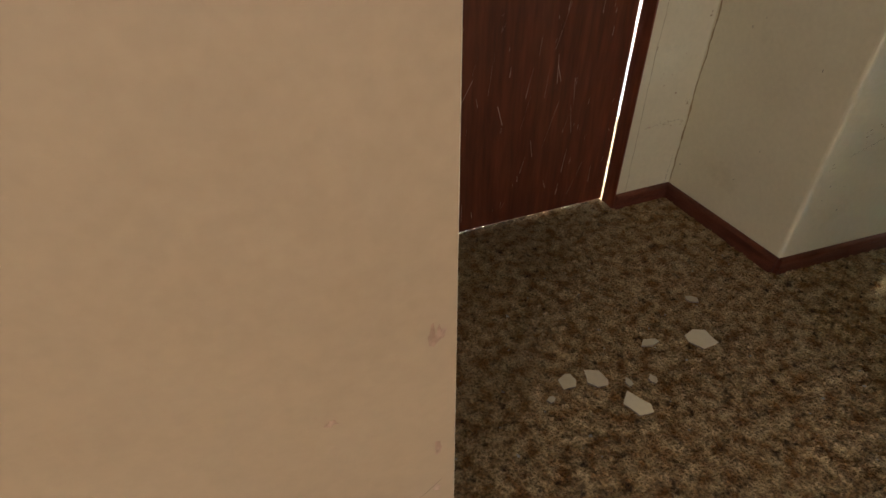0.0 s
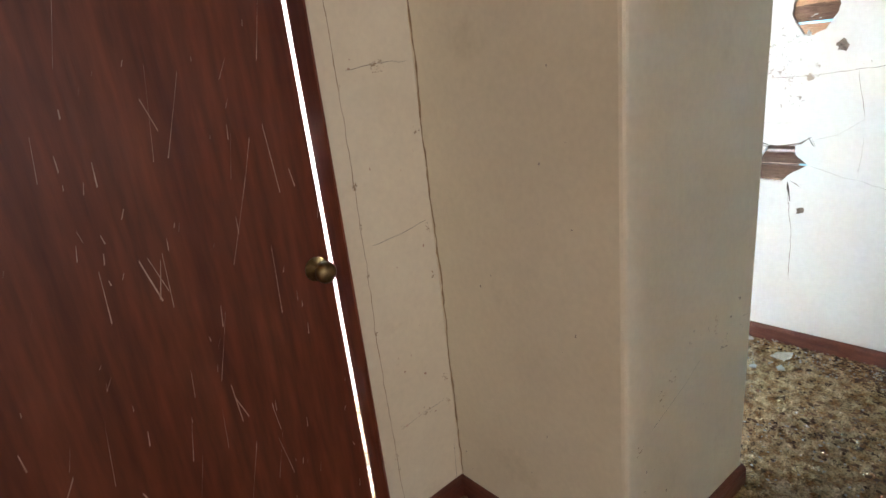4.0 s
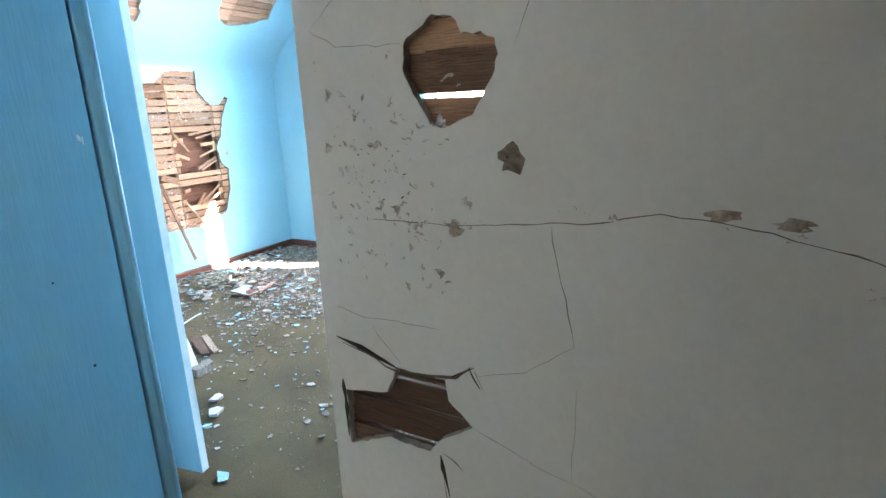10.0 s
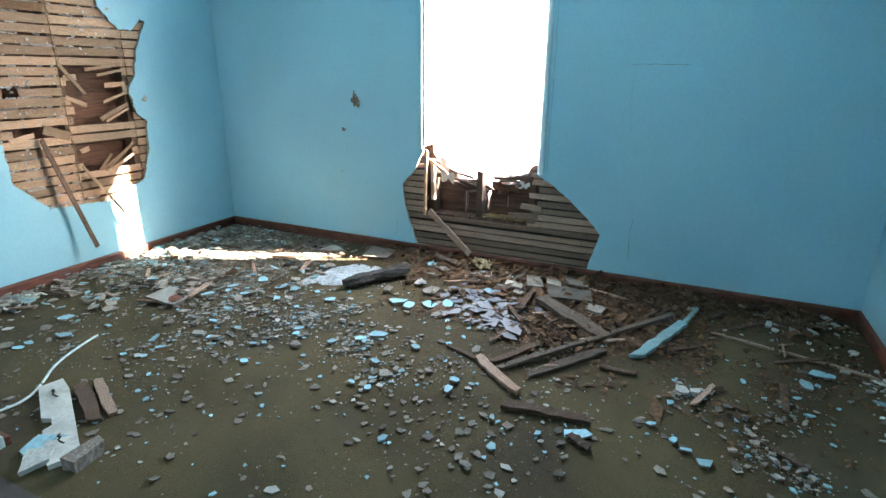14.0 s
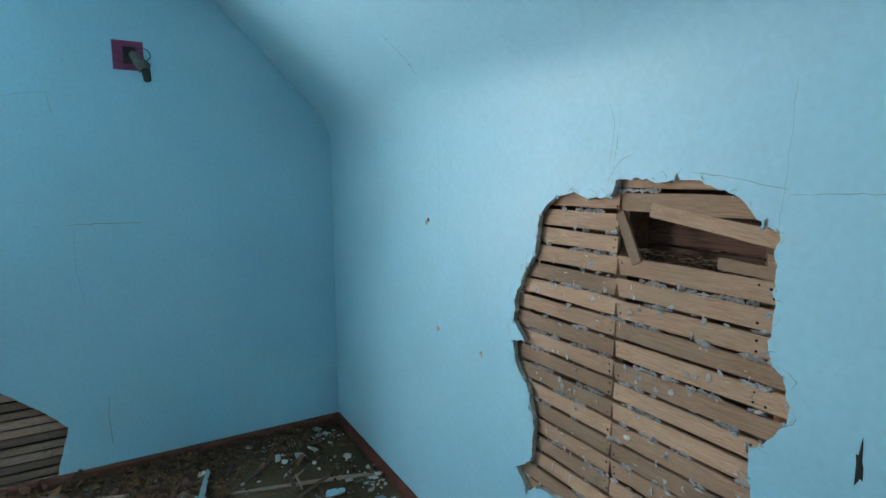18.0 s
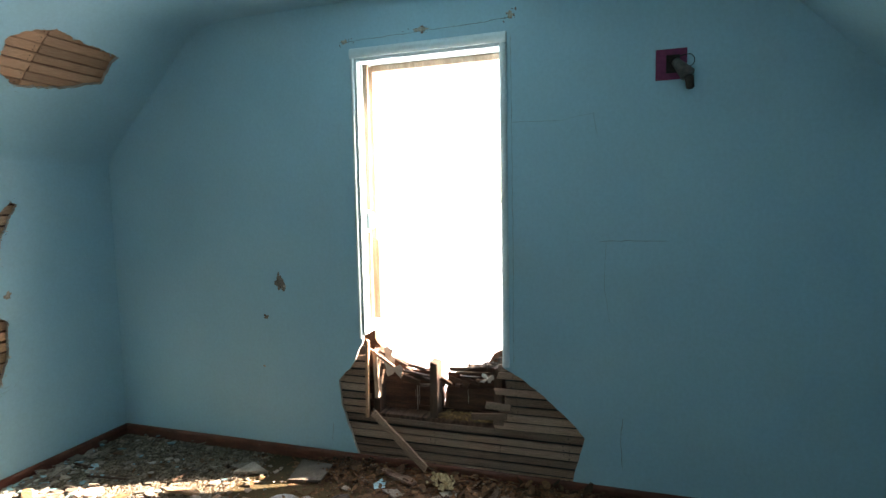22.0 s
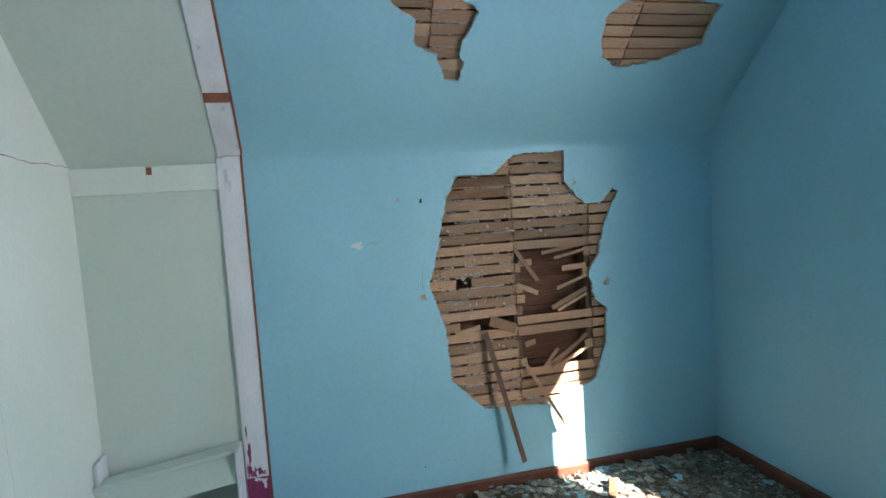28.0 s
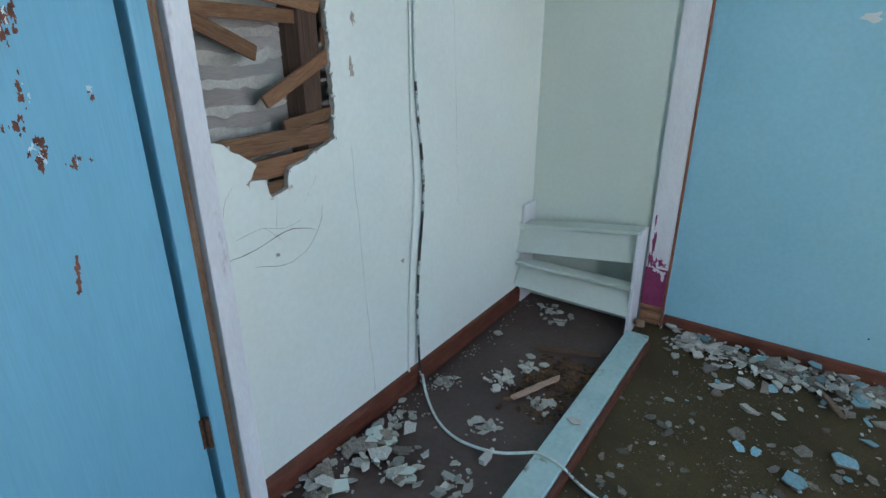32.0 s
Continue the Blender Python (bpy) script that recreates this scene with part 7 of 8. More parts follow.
for _ in range(52):
    cx, cy, g = rnd.choice(((3.60, 3.46, 0.07), (3.66, 3.60, 0.06), (3.58, 3.66, 0.05), (3.74, 3.62, 0.05), (3.60, 3.36, 0.06)))
    x, y = max(3.56, rnd.gauss(cx, g)), max(3.27, rnd.gauss(cy, g))
    k = rnd.random()
    chunk("white" if k < 0.45 else "pale" if k < 0.75 else "grey", x, y, F + 0.012 + rnd.random() * 0.02, rnd.uniform(0.03, 0.085), thick=rnd.uniform(0.006, 0.011), tilt=16, rnd=rnd, group="plaster in the closet")
for x, y, s in ((3.81, 4.43, 0.05), (3.59, 4.52, 0.05), (3.64, 4.89, 0.05), (3.70, 4.93, 0.04), (3.75, 4.88, 0.04), (3.80, 4.15, 0.06), (3.84, 3.95, 0.05), (3.73, 3.62, 0.06), (3.88, 4.40, 0.05), (4.14, 4.10, 0.06)):
    chunk("white", x, y, F + (0.012 if x < 4.09 else 0.046), s, tilt=8, rnd=rnd, group="plaster in the closet")
for x, y, s in ((1.19, 0.80, 0.105), (1.04, 0.84, 0.055), (0.80, 0.78, 0.085), (0.72, 0.81, 0.07), (0.85, 0.66, 0.09), (1.30, 0.95, 0.05), (0.64, 0.77, 0.03), (0.95, 0.72, 0.035), (0.88, 0.74, 0.03), (3.10, 1.05, 0.09), (3.00, 1.03, 0.05), (3.10, 0.34, 0.05), (3.17, 1.25, 0.10), (3.12, 1.31, 0.09), (3.05, 1.2, 0.04), (2.95, 1.12, 0.035)):
    chunk("cream" if x < 2 else "white", x, y, 0.006, s, thick=0.007, tilt=5, rnd=rnd, group="flakes on the hall carpet")


def stuff(name, count, place, size, material, label, category, seed, flat=0.6, long=1.0):
    """Many small uneven crumbs or slivers in one mesh."""
    r = np.random.default_rng(seed)
    pts = np.array(place(r, count))
    n = len(pts)
    s = size[0] + (size[1] - size[0]) * r.random(n) ** 2.2
    base = np.array([(1, 0, 0), (-1, 0, 0), (0, 1, 0), (0, -1, 0), (0, 0, 1), (0, 0, -1)], float)
    v = base[None] * (0.6 + 0.7 * r.random((n, 6, 1))) + r.normal(0, 0.12, (n, 6, 3))
    v[:, :, 0] *= long
    v[:, :, 2] *= flat
    if flat < 0.2:
        v[:, :, 2] += v[:, :, 0] * r.normal(0, 0.12, (n, 1))
    a = r.random(n) * 2 * np.pi
    c, q = np.cos(a)[:, None], np.sin(a)[:, None]
    x, y = v[:, :, 0] * c - v[:, :, 1] * q, v[:, :, 0] * q + v[:, :, 1] * c
    v[:, :, 0], v[:, :, 1] = x, y
    v *= s[:, None, None] * 0.5
    v[:, :, 2] -= v[:, :, 2].min(axis=1)[:, None] * 0.8
    v += pts[:, None, :]
    f = np.array([(0, 2, 4), (2, 1, 4), (1, 3, 4), (3, 0, 4), (2, 0, 5), (1, 2, 5), (3, 1, 5), (0, 3, 5)])
    faces = (np.arange(n)[:, None, None] * 6 + f[None]).reshape(-1, 3)
    me = bpy.data.meshes.new(name)
    me.from_pydata(v.reshape(-1, 3).tolist(), [], faces.tolist())
    me.materials.append(material)
    return tagged(new(name, me), label, category, kind="stuff")


def spread(regions, z):
    """Places drawn from boxes (x0, x1, y0, y1, share)."""
    w = [g[4] for g in regions]

    def go(r, count):
        out = []
        pick = r.choice(len(regions), count, p=np.array(w) / sum(w))
        for i in pick:
            x0, x1, y0, y1, _ = regions[i]
            x, y = x0 + (x1 - x0) * r.random(), y0 + (y1 - y0) * r.random()
            if x > 3.45 and not (x < XE - 0.02 and YS + 0.02 < y < YN - 0.02):
                continue
            if noise.noise(Vector((x * 3, y * 3, 3.3))) + 0.7 * noise.noise(Vector((x * 9, y * 9, 1.3))) > r.normal(0.06, 0.26) or r.random() < 0.10:
                out.append((x, y, z))
        return out
    return go


ROOM = ((3.45, 6.8, 0.62, 5.1, 3), (4.3, 6.8, 3.9, 5.12, 6), (4.6, 6.2, 3.4, 4.5, 2), (5.4, 6.4, 2.2, 3.6, 2), (6.2, 6.8, 0.62, 2.2, 0.4), (5.0, 6.7, 0.6, 1.1, 0.5))


def plates(name, count, place, size, material, label, category, seed, thick=0.2, tilt=0.15, rise=0.0, power=4.0):
    """Many flat broken pieces with uneven five-sided outlines in one mesh; rise heaps them up."""
    r = np.random.default_rng(seed)
    pts = np.array(place(r, count))
    n = len(pts)
    s = size[0] + (size[1] - size[0]) * r.random(n) ** power
    k = 5
    a = (np.arange(k)[None] + r.uniform(-0.33, 0.33, (n, k))) * 2 * np.pi / k + r.random((n, 1)) * 6.3
    rad = s[:, None] * 0.5 * r.uniform(0.6, 1.2, (n, k))
    x, y = rad * np.cos(a), rad * np.sin(a) * r.uniform(0.55, 1.0, (n, 1))
    h = np.minimum(s * thick * 0.45 + 0.001, 0.010)[:, None] * r.uniform(0.6, 1.3, (n, 1))
    v = np.zeros((n, 2 * k, 3))
    v[:, :k, 0], v[:, :k, 1] = x * 0.94, y * 0.94
    v[:, k:, 0], v[:, k:, 1] = x, y
    v[:, k:, 2] = h
    gx, gy = r.normal(0, tilt, (n, 1)), r.normal(0, tilt, (n, 1))
    v[:, :, 2] += v[:, :, 0] * gx + v[:, :, 1] * gy
    c, q = np.cos(a[:, :1]), np.sin(a[:, :1])
    v[:, :, 0], v[:, :, 1] = v[:, :, 0] * c - v[:, :, 1] * q, v[:, :, 0] * q + v[:, :, 1] * c
    v[:, :, 2] -= v[:, :, 2].min(axis=1)[:, None]
    v += pts[:, None, :]
    if rise:
        v[:, :, 2] += (r.random((n, 1)) ** 2) * rise
    f = [[k + i for i in range(k)], [k - 1 - i for i in range(k)]]
    faces = []
    for j in range(n):
        o = j * 2 * k
        faces.append([o + i for i in f[0]])
        faces.append([o + i for i in f[1]])
        for i in range(k):
            faces.append([o + i, o + (i + 1) % k, o + k + (i + 1) % k, o + k + i])
    me = bpy.data.meshes.new(name)
    me.from_pydata(v.reshape(-1, 3).tolist(), [], faces)
    me.materials.append(material)
    return tagged(new(name, me), label, category, kind="stuff")


PILE = ((4.3, 6.3, 4.88, 5.12, 4), (4.9, 6.3, 4.72, 5.12, 4), (5.1, 6.2, 4.45, 5.0, 4), (5.0, 6.1, 4.2, 4.6, 2.2), (5.0, 6.2, 3.6, 4.3, 2), (6.0, 6.8, 4.2, 5.1, 0.8), (5.75, 6.5, 3.6, 5.0, 2))
OPEN = ((4.2, 6.2, 1.8, 4.4, 6), (5.3, 6.2, 2.5, 3.7, 2), (4.3, 5.6, 3.4, 4.6, 2), (5.4, 6.4, 0.62, 1.4, 0.6), (3.8, 5.5, 1.2, 3.4, 3))
plates("grey_fragments", 3600, spread(PILE, F + 0.003), (0.016, 0.09), CHIP_GREY, "heap of broken grey plaster fragments along the wall foot", "rubble", 31, 0.2, 0.16, 0.022)
plates("white_fragments", 330, spread(PILE, F + 0.003), (0.016, 0.08), CHIP_WHITE, "broken off-white plaster fragments along the wall foot", "rubble", 32, 0.18, 0.16, 0.028)
plates("blue_fragments", 900, spread(PILE, F + 0.003), (0.016, 0.08), CHIP_BLUE, "broken blue-painted plaster fragments along the wall foot", "rubble", 33, 0.18, 0.14, 0.030)
plates("grey_fragments", 2600, spread(OPEN, F + 0.002), (0.012, 0.055), CHIP_GREY, "small grey plaster fragments strewn over the carpet", "rubble", 34, 0.15, 0.12, 0.0, 2.6)
plates("white_fragments", 330, spread(OPEN, F + 0.002), (0.012, 0.055), CHIP_WHITE, "small off-white plaster fragments strewn over the carpet", "rubble", 35, 0.14, 0.10, 0.0, 2.6)
plates("blue_fragments", 520, spread(OPEN, F + 0.002), (0.012, 0.055), CHIP_BLUE, "small blue plaster fragments strewn over the carpet", "rubble", 36, 0.25, 0.08)
LITTER = ((6.25, 6.78, 1.7, 3.5, 4), (5.85, 6.6, 1.35, 2.45, 4), (6.3, 6.78, 0.64, 1.8, 3.2), (5.7, 6.4, 2.5, 3.1, 1), (5.2, 6.3, 0.64, 1.3, 1.7), (6.2, 6.8, 3.5, 4.6, 1))
def heaps(centres, z, push=0.0):
    """Places gathered round the given centres (x, y, spread); push lifts those by the gable wall."""
    def go(r, count):
        out = []
        for i in r.integers(0, len(centres), count):
            x, y, g = centres[i]
            x, y = x + r.normal(0, g), y + r.normal(0, g)
            if 4.2 < x < XE - 0.02 and YS + 0.02 < y < YN - 0.02:
                out.append((x, y, z + push * max(0.0, x - 6.5)))
        return out
    return go


GRAVEL = ((5.44, 3.64, 0.06), (5.52, 3.35, 0.05), (5.41, 2.96, 0.08), (5.68, 3.19, 0.05), (5.56, 3.84, 0.08), (5.09, 3.55, 0.09), (5.31, 3.79, 0.08), (5.30, 3.37, 0.08), (4.94, 3.80, 0.10), (5.68, 2.10, 0.06), (5.58, 1.46, 0.05), (5.28, 1.21, 0.06), (5.20, 1.09, 0.05), (5.30, 2.50, 0.08), (5.16, 2.66, 0.07), (5.58, 1.06, 0.09), (5.48, 3.30, 0.07), (5.29, 2.92, 0.07), (5.48, 3.59, 0.07))
POST_FOOT = ((4.40, 4.95, 0.06), (4.52, 4.95, 0.07), (4.33, 4.93, 0.04), (4.70, 4.94, 0.08), (4.90, 4.88, 0.08))
FOOT = ((6.1, 0.68, 0.07), (5.94, 0.70, 0.05), (5.75, 0.68, 0.05), (5.58, 0.68, 0.05), (5.41, 0.67, 0.05), (5.24, 0.67, 0.05), (5.1, 0.68, 0.05), (6.66, 1.05, 0.06), (6.58, 0.75, 0.07), (6.43, 0.96, 0.09))
plates("gravel_clusters", 1500, heaps(GRAVEL, F + 0.003), (0.008, 0.040), CHIP_GREY, "small clusters of broken grey plaster on the carpet", "rubble", 71, 0.3, 0.12, 0.008)
plates("blue_clusters", 260, heaps(GRAVEL, F + 0.004), (0.010, 0.040), CHIP_BLUE, "small blue plaster chips lying in the clusters of rubble", "rubble", 72, 0.25, 0.1, 0.008)
plates("wall_foot_fragments", 230, heaps(FOOT, F + 0.003), (0.014, 0.07), CHIP_WHITE, "pale broken plaster along the foot of the knee wall", "rubble", 73, 0.25, 0.15, 0.012)
plates("post_foot_fragments", 420, heaps(POST_FOOT, F + 0.004), (0.014, 0.06), CHIP_WHITE, "broken off-white plaster heaped beside the closet post", "rubble", 82, 0.25, 0.2, 0.02, 2.2)
plates("leaf_litter", 16000, spread(LITTER, F + 0.004), (0.006, 0.034), LEAF, "brown dry leaves and rotten bark in the rubble under the window", "leaf litter", 37, 0.06, 0.35, 0.018)
BARK = ((6.62, 2.9, 0.16), (6.60, 2.55, 0.16), (6.55, 2.2, 0.16), (6.5, 1.85, 0.16), (6.2, 2.0, 0.14), (6.0, 1.95, 0.12), (6.15, 1.7, 0.13), (5.85, 2.1, 0.10), (6.64, 1.5, 0.14), (6.62, 1.0, 0.12), (6.66, 3.3, 0.10))
stuff("bark_crumbs", 30000, heaps(BARK, F + 0.006, 0.12), (0.004, 0.020), LEAF, "crumbled brown bark and leaves heaped along the gable wall", "leaf litter", 74, 0.25, 1.6)
plates("bark_flakes", 2600, heaps(BARK, F + 0.010, 0.12), (0.012, 0.06), SHRED, "brown flakes of rotten wood heaped along the gable wall", "leaf litter", 75, 0.06, 0.4, 0.02, 3.0)
stuff("pale_crumbs", 1500, heaps(BARK, F + 0.016, 0.12), (0.004, 0.016), CRUMB, "pale crumbs in the leaf litter", "rubble", 76)
stuff("plaster_crumbs", 30000, spread(ROOM, F + 0.001), (0.002, 0.010), CRUMB, "grey plaster crumbs strewn over the carpet", "rubble", 1)
# Dust laid thicker here so the sun streak on the floor turns pale.
stuff("plaster_dust", 40000, lambda r, n: [(*((5.5, 3.85) + r.random(2) * (1.21, 1.17)), F + 0.001) for _ in range(n)], (0.004, 0.018), CRUMB, "pale plaster dust and crumbs in the room corner, thickened to whiten the sun streak", "rubble", 38)
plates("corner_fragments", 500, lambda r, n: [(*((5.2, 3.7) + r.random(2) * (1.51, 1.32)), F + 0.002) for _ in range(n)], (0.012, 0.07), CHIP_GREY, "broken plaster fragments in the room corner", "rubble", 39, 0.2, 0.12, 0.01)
stuff("carpet_specks", 6000, spread(OPEN, F + 0.001), (0.002, 0.010), CRUMB, "pale plaster specks trodden into the carpet", "rubble", 44)
stuff("blue_flakes", 700, spread(ROOM, F + 0.002), (0.005, 0.022), CHIP_BLUE, "small blue paint flakes strewn over the carpet", "rubble", 2, 0.14)
stuff("pale_flakes", 900, spread(ROOM, F + 0.002), (0.003, 0.016), CHIP_WHITE, "small pale plaster flakes strewn over the carpet", "rubble", 3, 0.16)
HEAP = ((5.8, 6.6, 2.0, 3.1, 3), (6.35, 6.8, 1.6, 3.7, 4), (5.9, 6.5, 1.5, 2.6, 3), (6.4, 6.8, 0.62, 1.7, 2), (5.4, 6.2, 1.3, 2.2, 1), (5.5, 6.8, 3.7, 5.0, 1))
stuff("wood_shreds", 20000, spread(HEAP, F + 0.003), (0.006, 0.030), SHRED, "brown rotten wood shreds and leaves on the carpet", "rubble", 4, 0.16, 1.6)
stuff("straw_slivers", 500, spread(HEAP, F + 0.006), (0.03, 0.09), SHRED, "grey wood slivers in the rubble", "rubble", 5, 0.08, 2.2)
plates("glass_shards", 150, heaps(((6.05, 2.48, 0.10), (5.93, 2.42, 0.09), (5.84, 2.34, 0.06), (6.14, 2.62, 0.09), (6.0, 2.6, 0.12)), F + 0.012), (0.02, 0.10), GLASS, "dusty shards of broken window glass on the carpet, sky reflection in their lilac-grey colour", "glass", 6, 0.05, 0.10, 0.012, 2.5)
stuff("hall_crumbs", 3000, spread(((2.2, 3.2, 0.05, 1.4, 5), (0.3, 2.2, 0.0, 1.5, 1.3), (3.0, 3.23, 0.4, 1.34, 2)), 0.006), (0.003, 0.014), CHIP_WHITE, "small white crumbs on the hall carpet", "rubble", 7)
stuff("dark_litter", 7000, spread(((2.85, 3.29, 0.05, 0.9, 3), (2.5, 3.29, 0.05, 1.1, 2), (2.3, 3.2, 0.05, 1.3, 1)), 0.007), (0.004, 0.022), SHRED, "dark litter on the hall carpet", "rubble", 8, 0.2, 1.5)
CLOSET_HEAPS = ((3.61, 4.07, 0.025), (3.78, 4.21, 0.03), (3.88, 3.93, 0.025), (3.99, 4.15, 0.03), (3.78, 4.79, 0.03), (3.70, 4.85, 0.03), (3.60, 3.80, 0.04), (3.66, 3.58, 0.09), (3.62, 3.44, 0.08), (3.93, 3.66, 0.04), (3.84, 4.34, 0.02))


def closet_heaps(r, count):
    out = []
    for i in r.integers(0, len(CLOSET_HEAPS), count):
        x, y, g = CLOSET_HEAPS[i]
        out.append((min(4.07, max(XC + 0.025, r.normal(x, g))), min(4.97, max(3.25, r.normal(y, g))), F + 0.011))
    return out


plates("closet_fragments", 420, closet_heaps, (0.010, 0.05), CHIP_WHITE, "small pale plaster fragments in clusters on the closet floor", "rubble", 81, 0.2, 0.15, 0.01, 2.5)
stuff("closet_dust", 420, spread(((3.54, 3.60, 3.25, 4.95, 4), (3.55, 4.08, 3.3, 4.9, 1)), F + 0.010), (0.003, 0.012), CHIP_WHITE, "white crumbs on the closet floor", "rubble", 9)
stuff("closet_litter", 900, spread(((3.85, 4.08, 4.05, 4.5, 1),), F + 0.012), (0.006, 0.03), SHRED, "dark wood litter on the closet floor", "rubble", 10, 0.25, 1.8)
# tufts of matted carpet pile in the hall
stuff("carpet_tufts", 30000, spread(((0.16, 2.3, 0.0, 1.56, 3), (2.2, 3.22, 0.04, 2.05, 2), (-0.3, 1.36, -0.8, 0.35, 1)), 0.001), (0.006, 0.022), CARPET_H, "matted tufts of brown hall carpet", "carpet pile", 11, 0.7, 1.5)


def splinter_mesh(seed, material):
    """A torn length of board: wandering edges, ends split into points."""
    r = random.Random(seed * 7 + 3)
    bm = bmesh.new()
    k = 9
    rows = []
    e0, e1 = r.uniform(0.2, 0.9), r.uniform(0.2, 0.9)
    for i in range(k + 1):
        x = i / k - 0.5
        lo, hi = -0.5 + r.uniform(-0.03, 0.12), 0.5 - r.uniform(-0.03, 0.12)
        if i == 0:
            lo, hi = lo * r.uniform(0.6, 1), hi * r.uniform(0.6, 1)
        if i == k:
            lo, hi = lo * r.uniform(0.6, 1), hi * r.uniform(0.6, 1)
        if i in (1, k - 1):
            lo, hi = lo * r.uniform(0.8, 1), hi * r.uniform(0.8, 1)
        bow = 0.15 * math.sin(x * 3.1 + seed)
        dz = 0.12 * math.sin(x * 5 + seed * 2)
        sx = r.uniform(-0.05, 0.05) if i in (0, k) else 0
        rows.append([bm.verts.new((x - sx, lo + bow * 0.3, dz - 0.5)), bm.verts.new((x + sx, hi + bow * 0.3, dz - 0.5)), bm.verts.new((x + sx, hi + bow * 0.3, dz + 0.5 - r.uniform(0, 0.3))), bm.verts.new((x - sx, lo + bow * 0.3, dz + 0.5 - r.uniform(0, 0.3)))])
    for a, b in zip(rows, rows[1:]):
        for i in range(4):
            bm.faces.new((a[i], b[i], b[(i + 1) % 4], a[(i + 1) % 4]))
    bm.faces.new(rows[0])
    bm.faces.new(rows[-1][::-1])
    bmesh.ops.recalc_face_normals(bm, faces=bm.faces[:])
    me = bpy.data.meshes.new("broken_board")
    bm.to_mesh(me)
    bm.free()
    me.materials.append(material)
    return me


def stick(name, p, q, w, t, material, label, category="board", z0=0.004, z1=0.004, group="broken boards"):
    """A broken board lying on the bedroom floor from p to q."""
    a, b = Vector((*p, F + z0 + t / 2)), Vector((*q, F + z1 + t / 2))
    ob = new(name, splinter_mesh(int(p[0] * 100 + q[1] * 37) % 97, material))
    x = (b - a).normalized()
    y = Vector((0, 0, 1)).cross(x).normalized()
    z = x.cross(y)
    m = Matrix.Identity(4)
    for i in range(3):
        m[i][0], m[i][1], m[i][2] = x[i], y[i], z[i]
    ob.matrix_world = Matrix.Translation((a + b) / 2) @ m @ Matrix.Diagonal(((b - a).length, w * 0.85, t, 1))
    return tagged(ob, label, category, group)


BW = "weathered brown broken board lying in the rubble"
DB = "dark rotten broken board lying in the rubble"
LL = "broken lath lying among the plaster"
UNDER_WINDOW = (((6.27, 2.48), (6.64, 2.445), 0.045, 0.016, ROTTEN, BW, 0.02, 0.02), ((6.0, 2.32), (6.34, 2.31), 0.04, 0.014, STICK, DB, 0.012, 0.03), ((6.19, 2.235), (5.92, 1.84), 0.115, 0.035, ROTTEN, "thick grey rotten board split along its grain, lying in the rubble", 0.03, 0.01),
                ((5.45, 2.20), (6.30, 1.54), 0.040, 0.020, ROTTEN, "long dark broken board lying across the rubble", 0.012, 0.03), ((6.05, 2.38), (5.74, 2.145), 0.030, 0.012, STICK, "reddish-brown broken stick in the rubble", 0.03, 0.01), ((5.82, 2.375), (5.68, 2.305), 0.022, 0.010, STICK, DB, 0.01, 0.01),
                ((5.64, 2.34), (5.86, 2.28), 0.030, 0.012, STICK, DB, 0.01, 0.02), ((5.46, 2.27), (5.74, 2.10), 0.045, 0.014, STICK, DB, 0.006, 0.014), ((6.67, 3.12), (6.56, 2.89), 0.07, 0.018, LATH_GREY, BW, 0.02, 0.02), ((6.60, 2.30), (6.45, 1.80), 0.022, 0.010, LATH_GREY, BW, 0.02, 0.02))
MIDDLE = (((5.48, 2.345), (5.265, 2.09), 0.058, 0.018, LATH_GREY, "pale grey board end lying on the carpet", 0.004, 0.012), ((5.17, 2.12), (5.20, 1.79), 0.055, 0.022, STICK, DB, 0.004, 0.004), ((5.53, 2.52), (5.46, 2.34), 0.03, 0.012, STICK, DB, 0.004, 0.004), ((5.42, 2.09), (5.78, 1.83), 0.062, 0.016, ROTTEN, BW, 0.004, 0.012),
          ((5.79, 1.67), (6.22, 1.49), 0.065, 0.024, BLUE_WORN, "worn blue-painted broken trim board on the carpet", 0.004, 0.03), ((6.20, 1.49), (6.51, 1.42), 0.030, 0.014, BLUE_WORN, "thin splintered end of a blue-painted board", 0.03, 0.012), ((5.90, 1.57), (6.08, 1.36), 0.03, 0.012, STICK, DB, 0.006, 0.006))
SOUTH_SIDE = (((6.23, 1.34), (6.06, 0.70), 0.032, 0.010, LATH_GREY, "pale lath lying on the carpet", 0.006, 0.006), ((5.82, 1.08), (5.60, 1.09), 0.035, 0.012, STICK, DB, 0.004, 0.004), ((5.48, 1.43), (5.69, 1.35), 0.030, 0.012, LATH_GREY, BW, 0.01, 0.004), ((5.64, 1.82), (5.64, 1.66), 0.04, 0.014, STICK, DB, 0.004, 0.004),
              ((5.35, 0.69), (5.13, 0.74), 0.025, 0.010, LATH_GREY, BW, 0.006, 0.006), ((5.37, 1.22), (5.26, 1.08), 0.03, 0.010, STICK, DB, 0.004, 0.004), ((5.58, 1.34), (5.54, 1.23), 0.02, 0.008, STICK, DB, 0.004, 0.004), ((5.09, 1.84), (5.04, 1.76), 0.05, 0.018, STICK, DB, 0.004, 0.004))
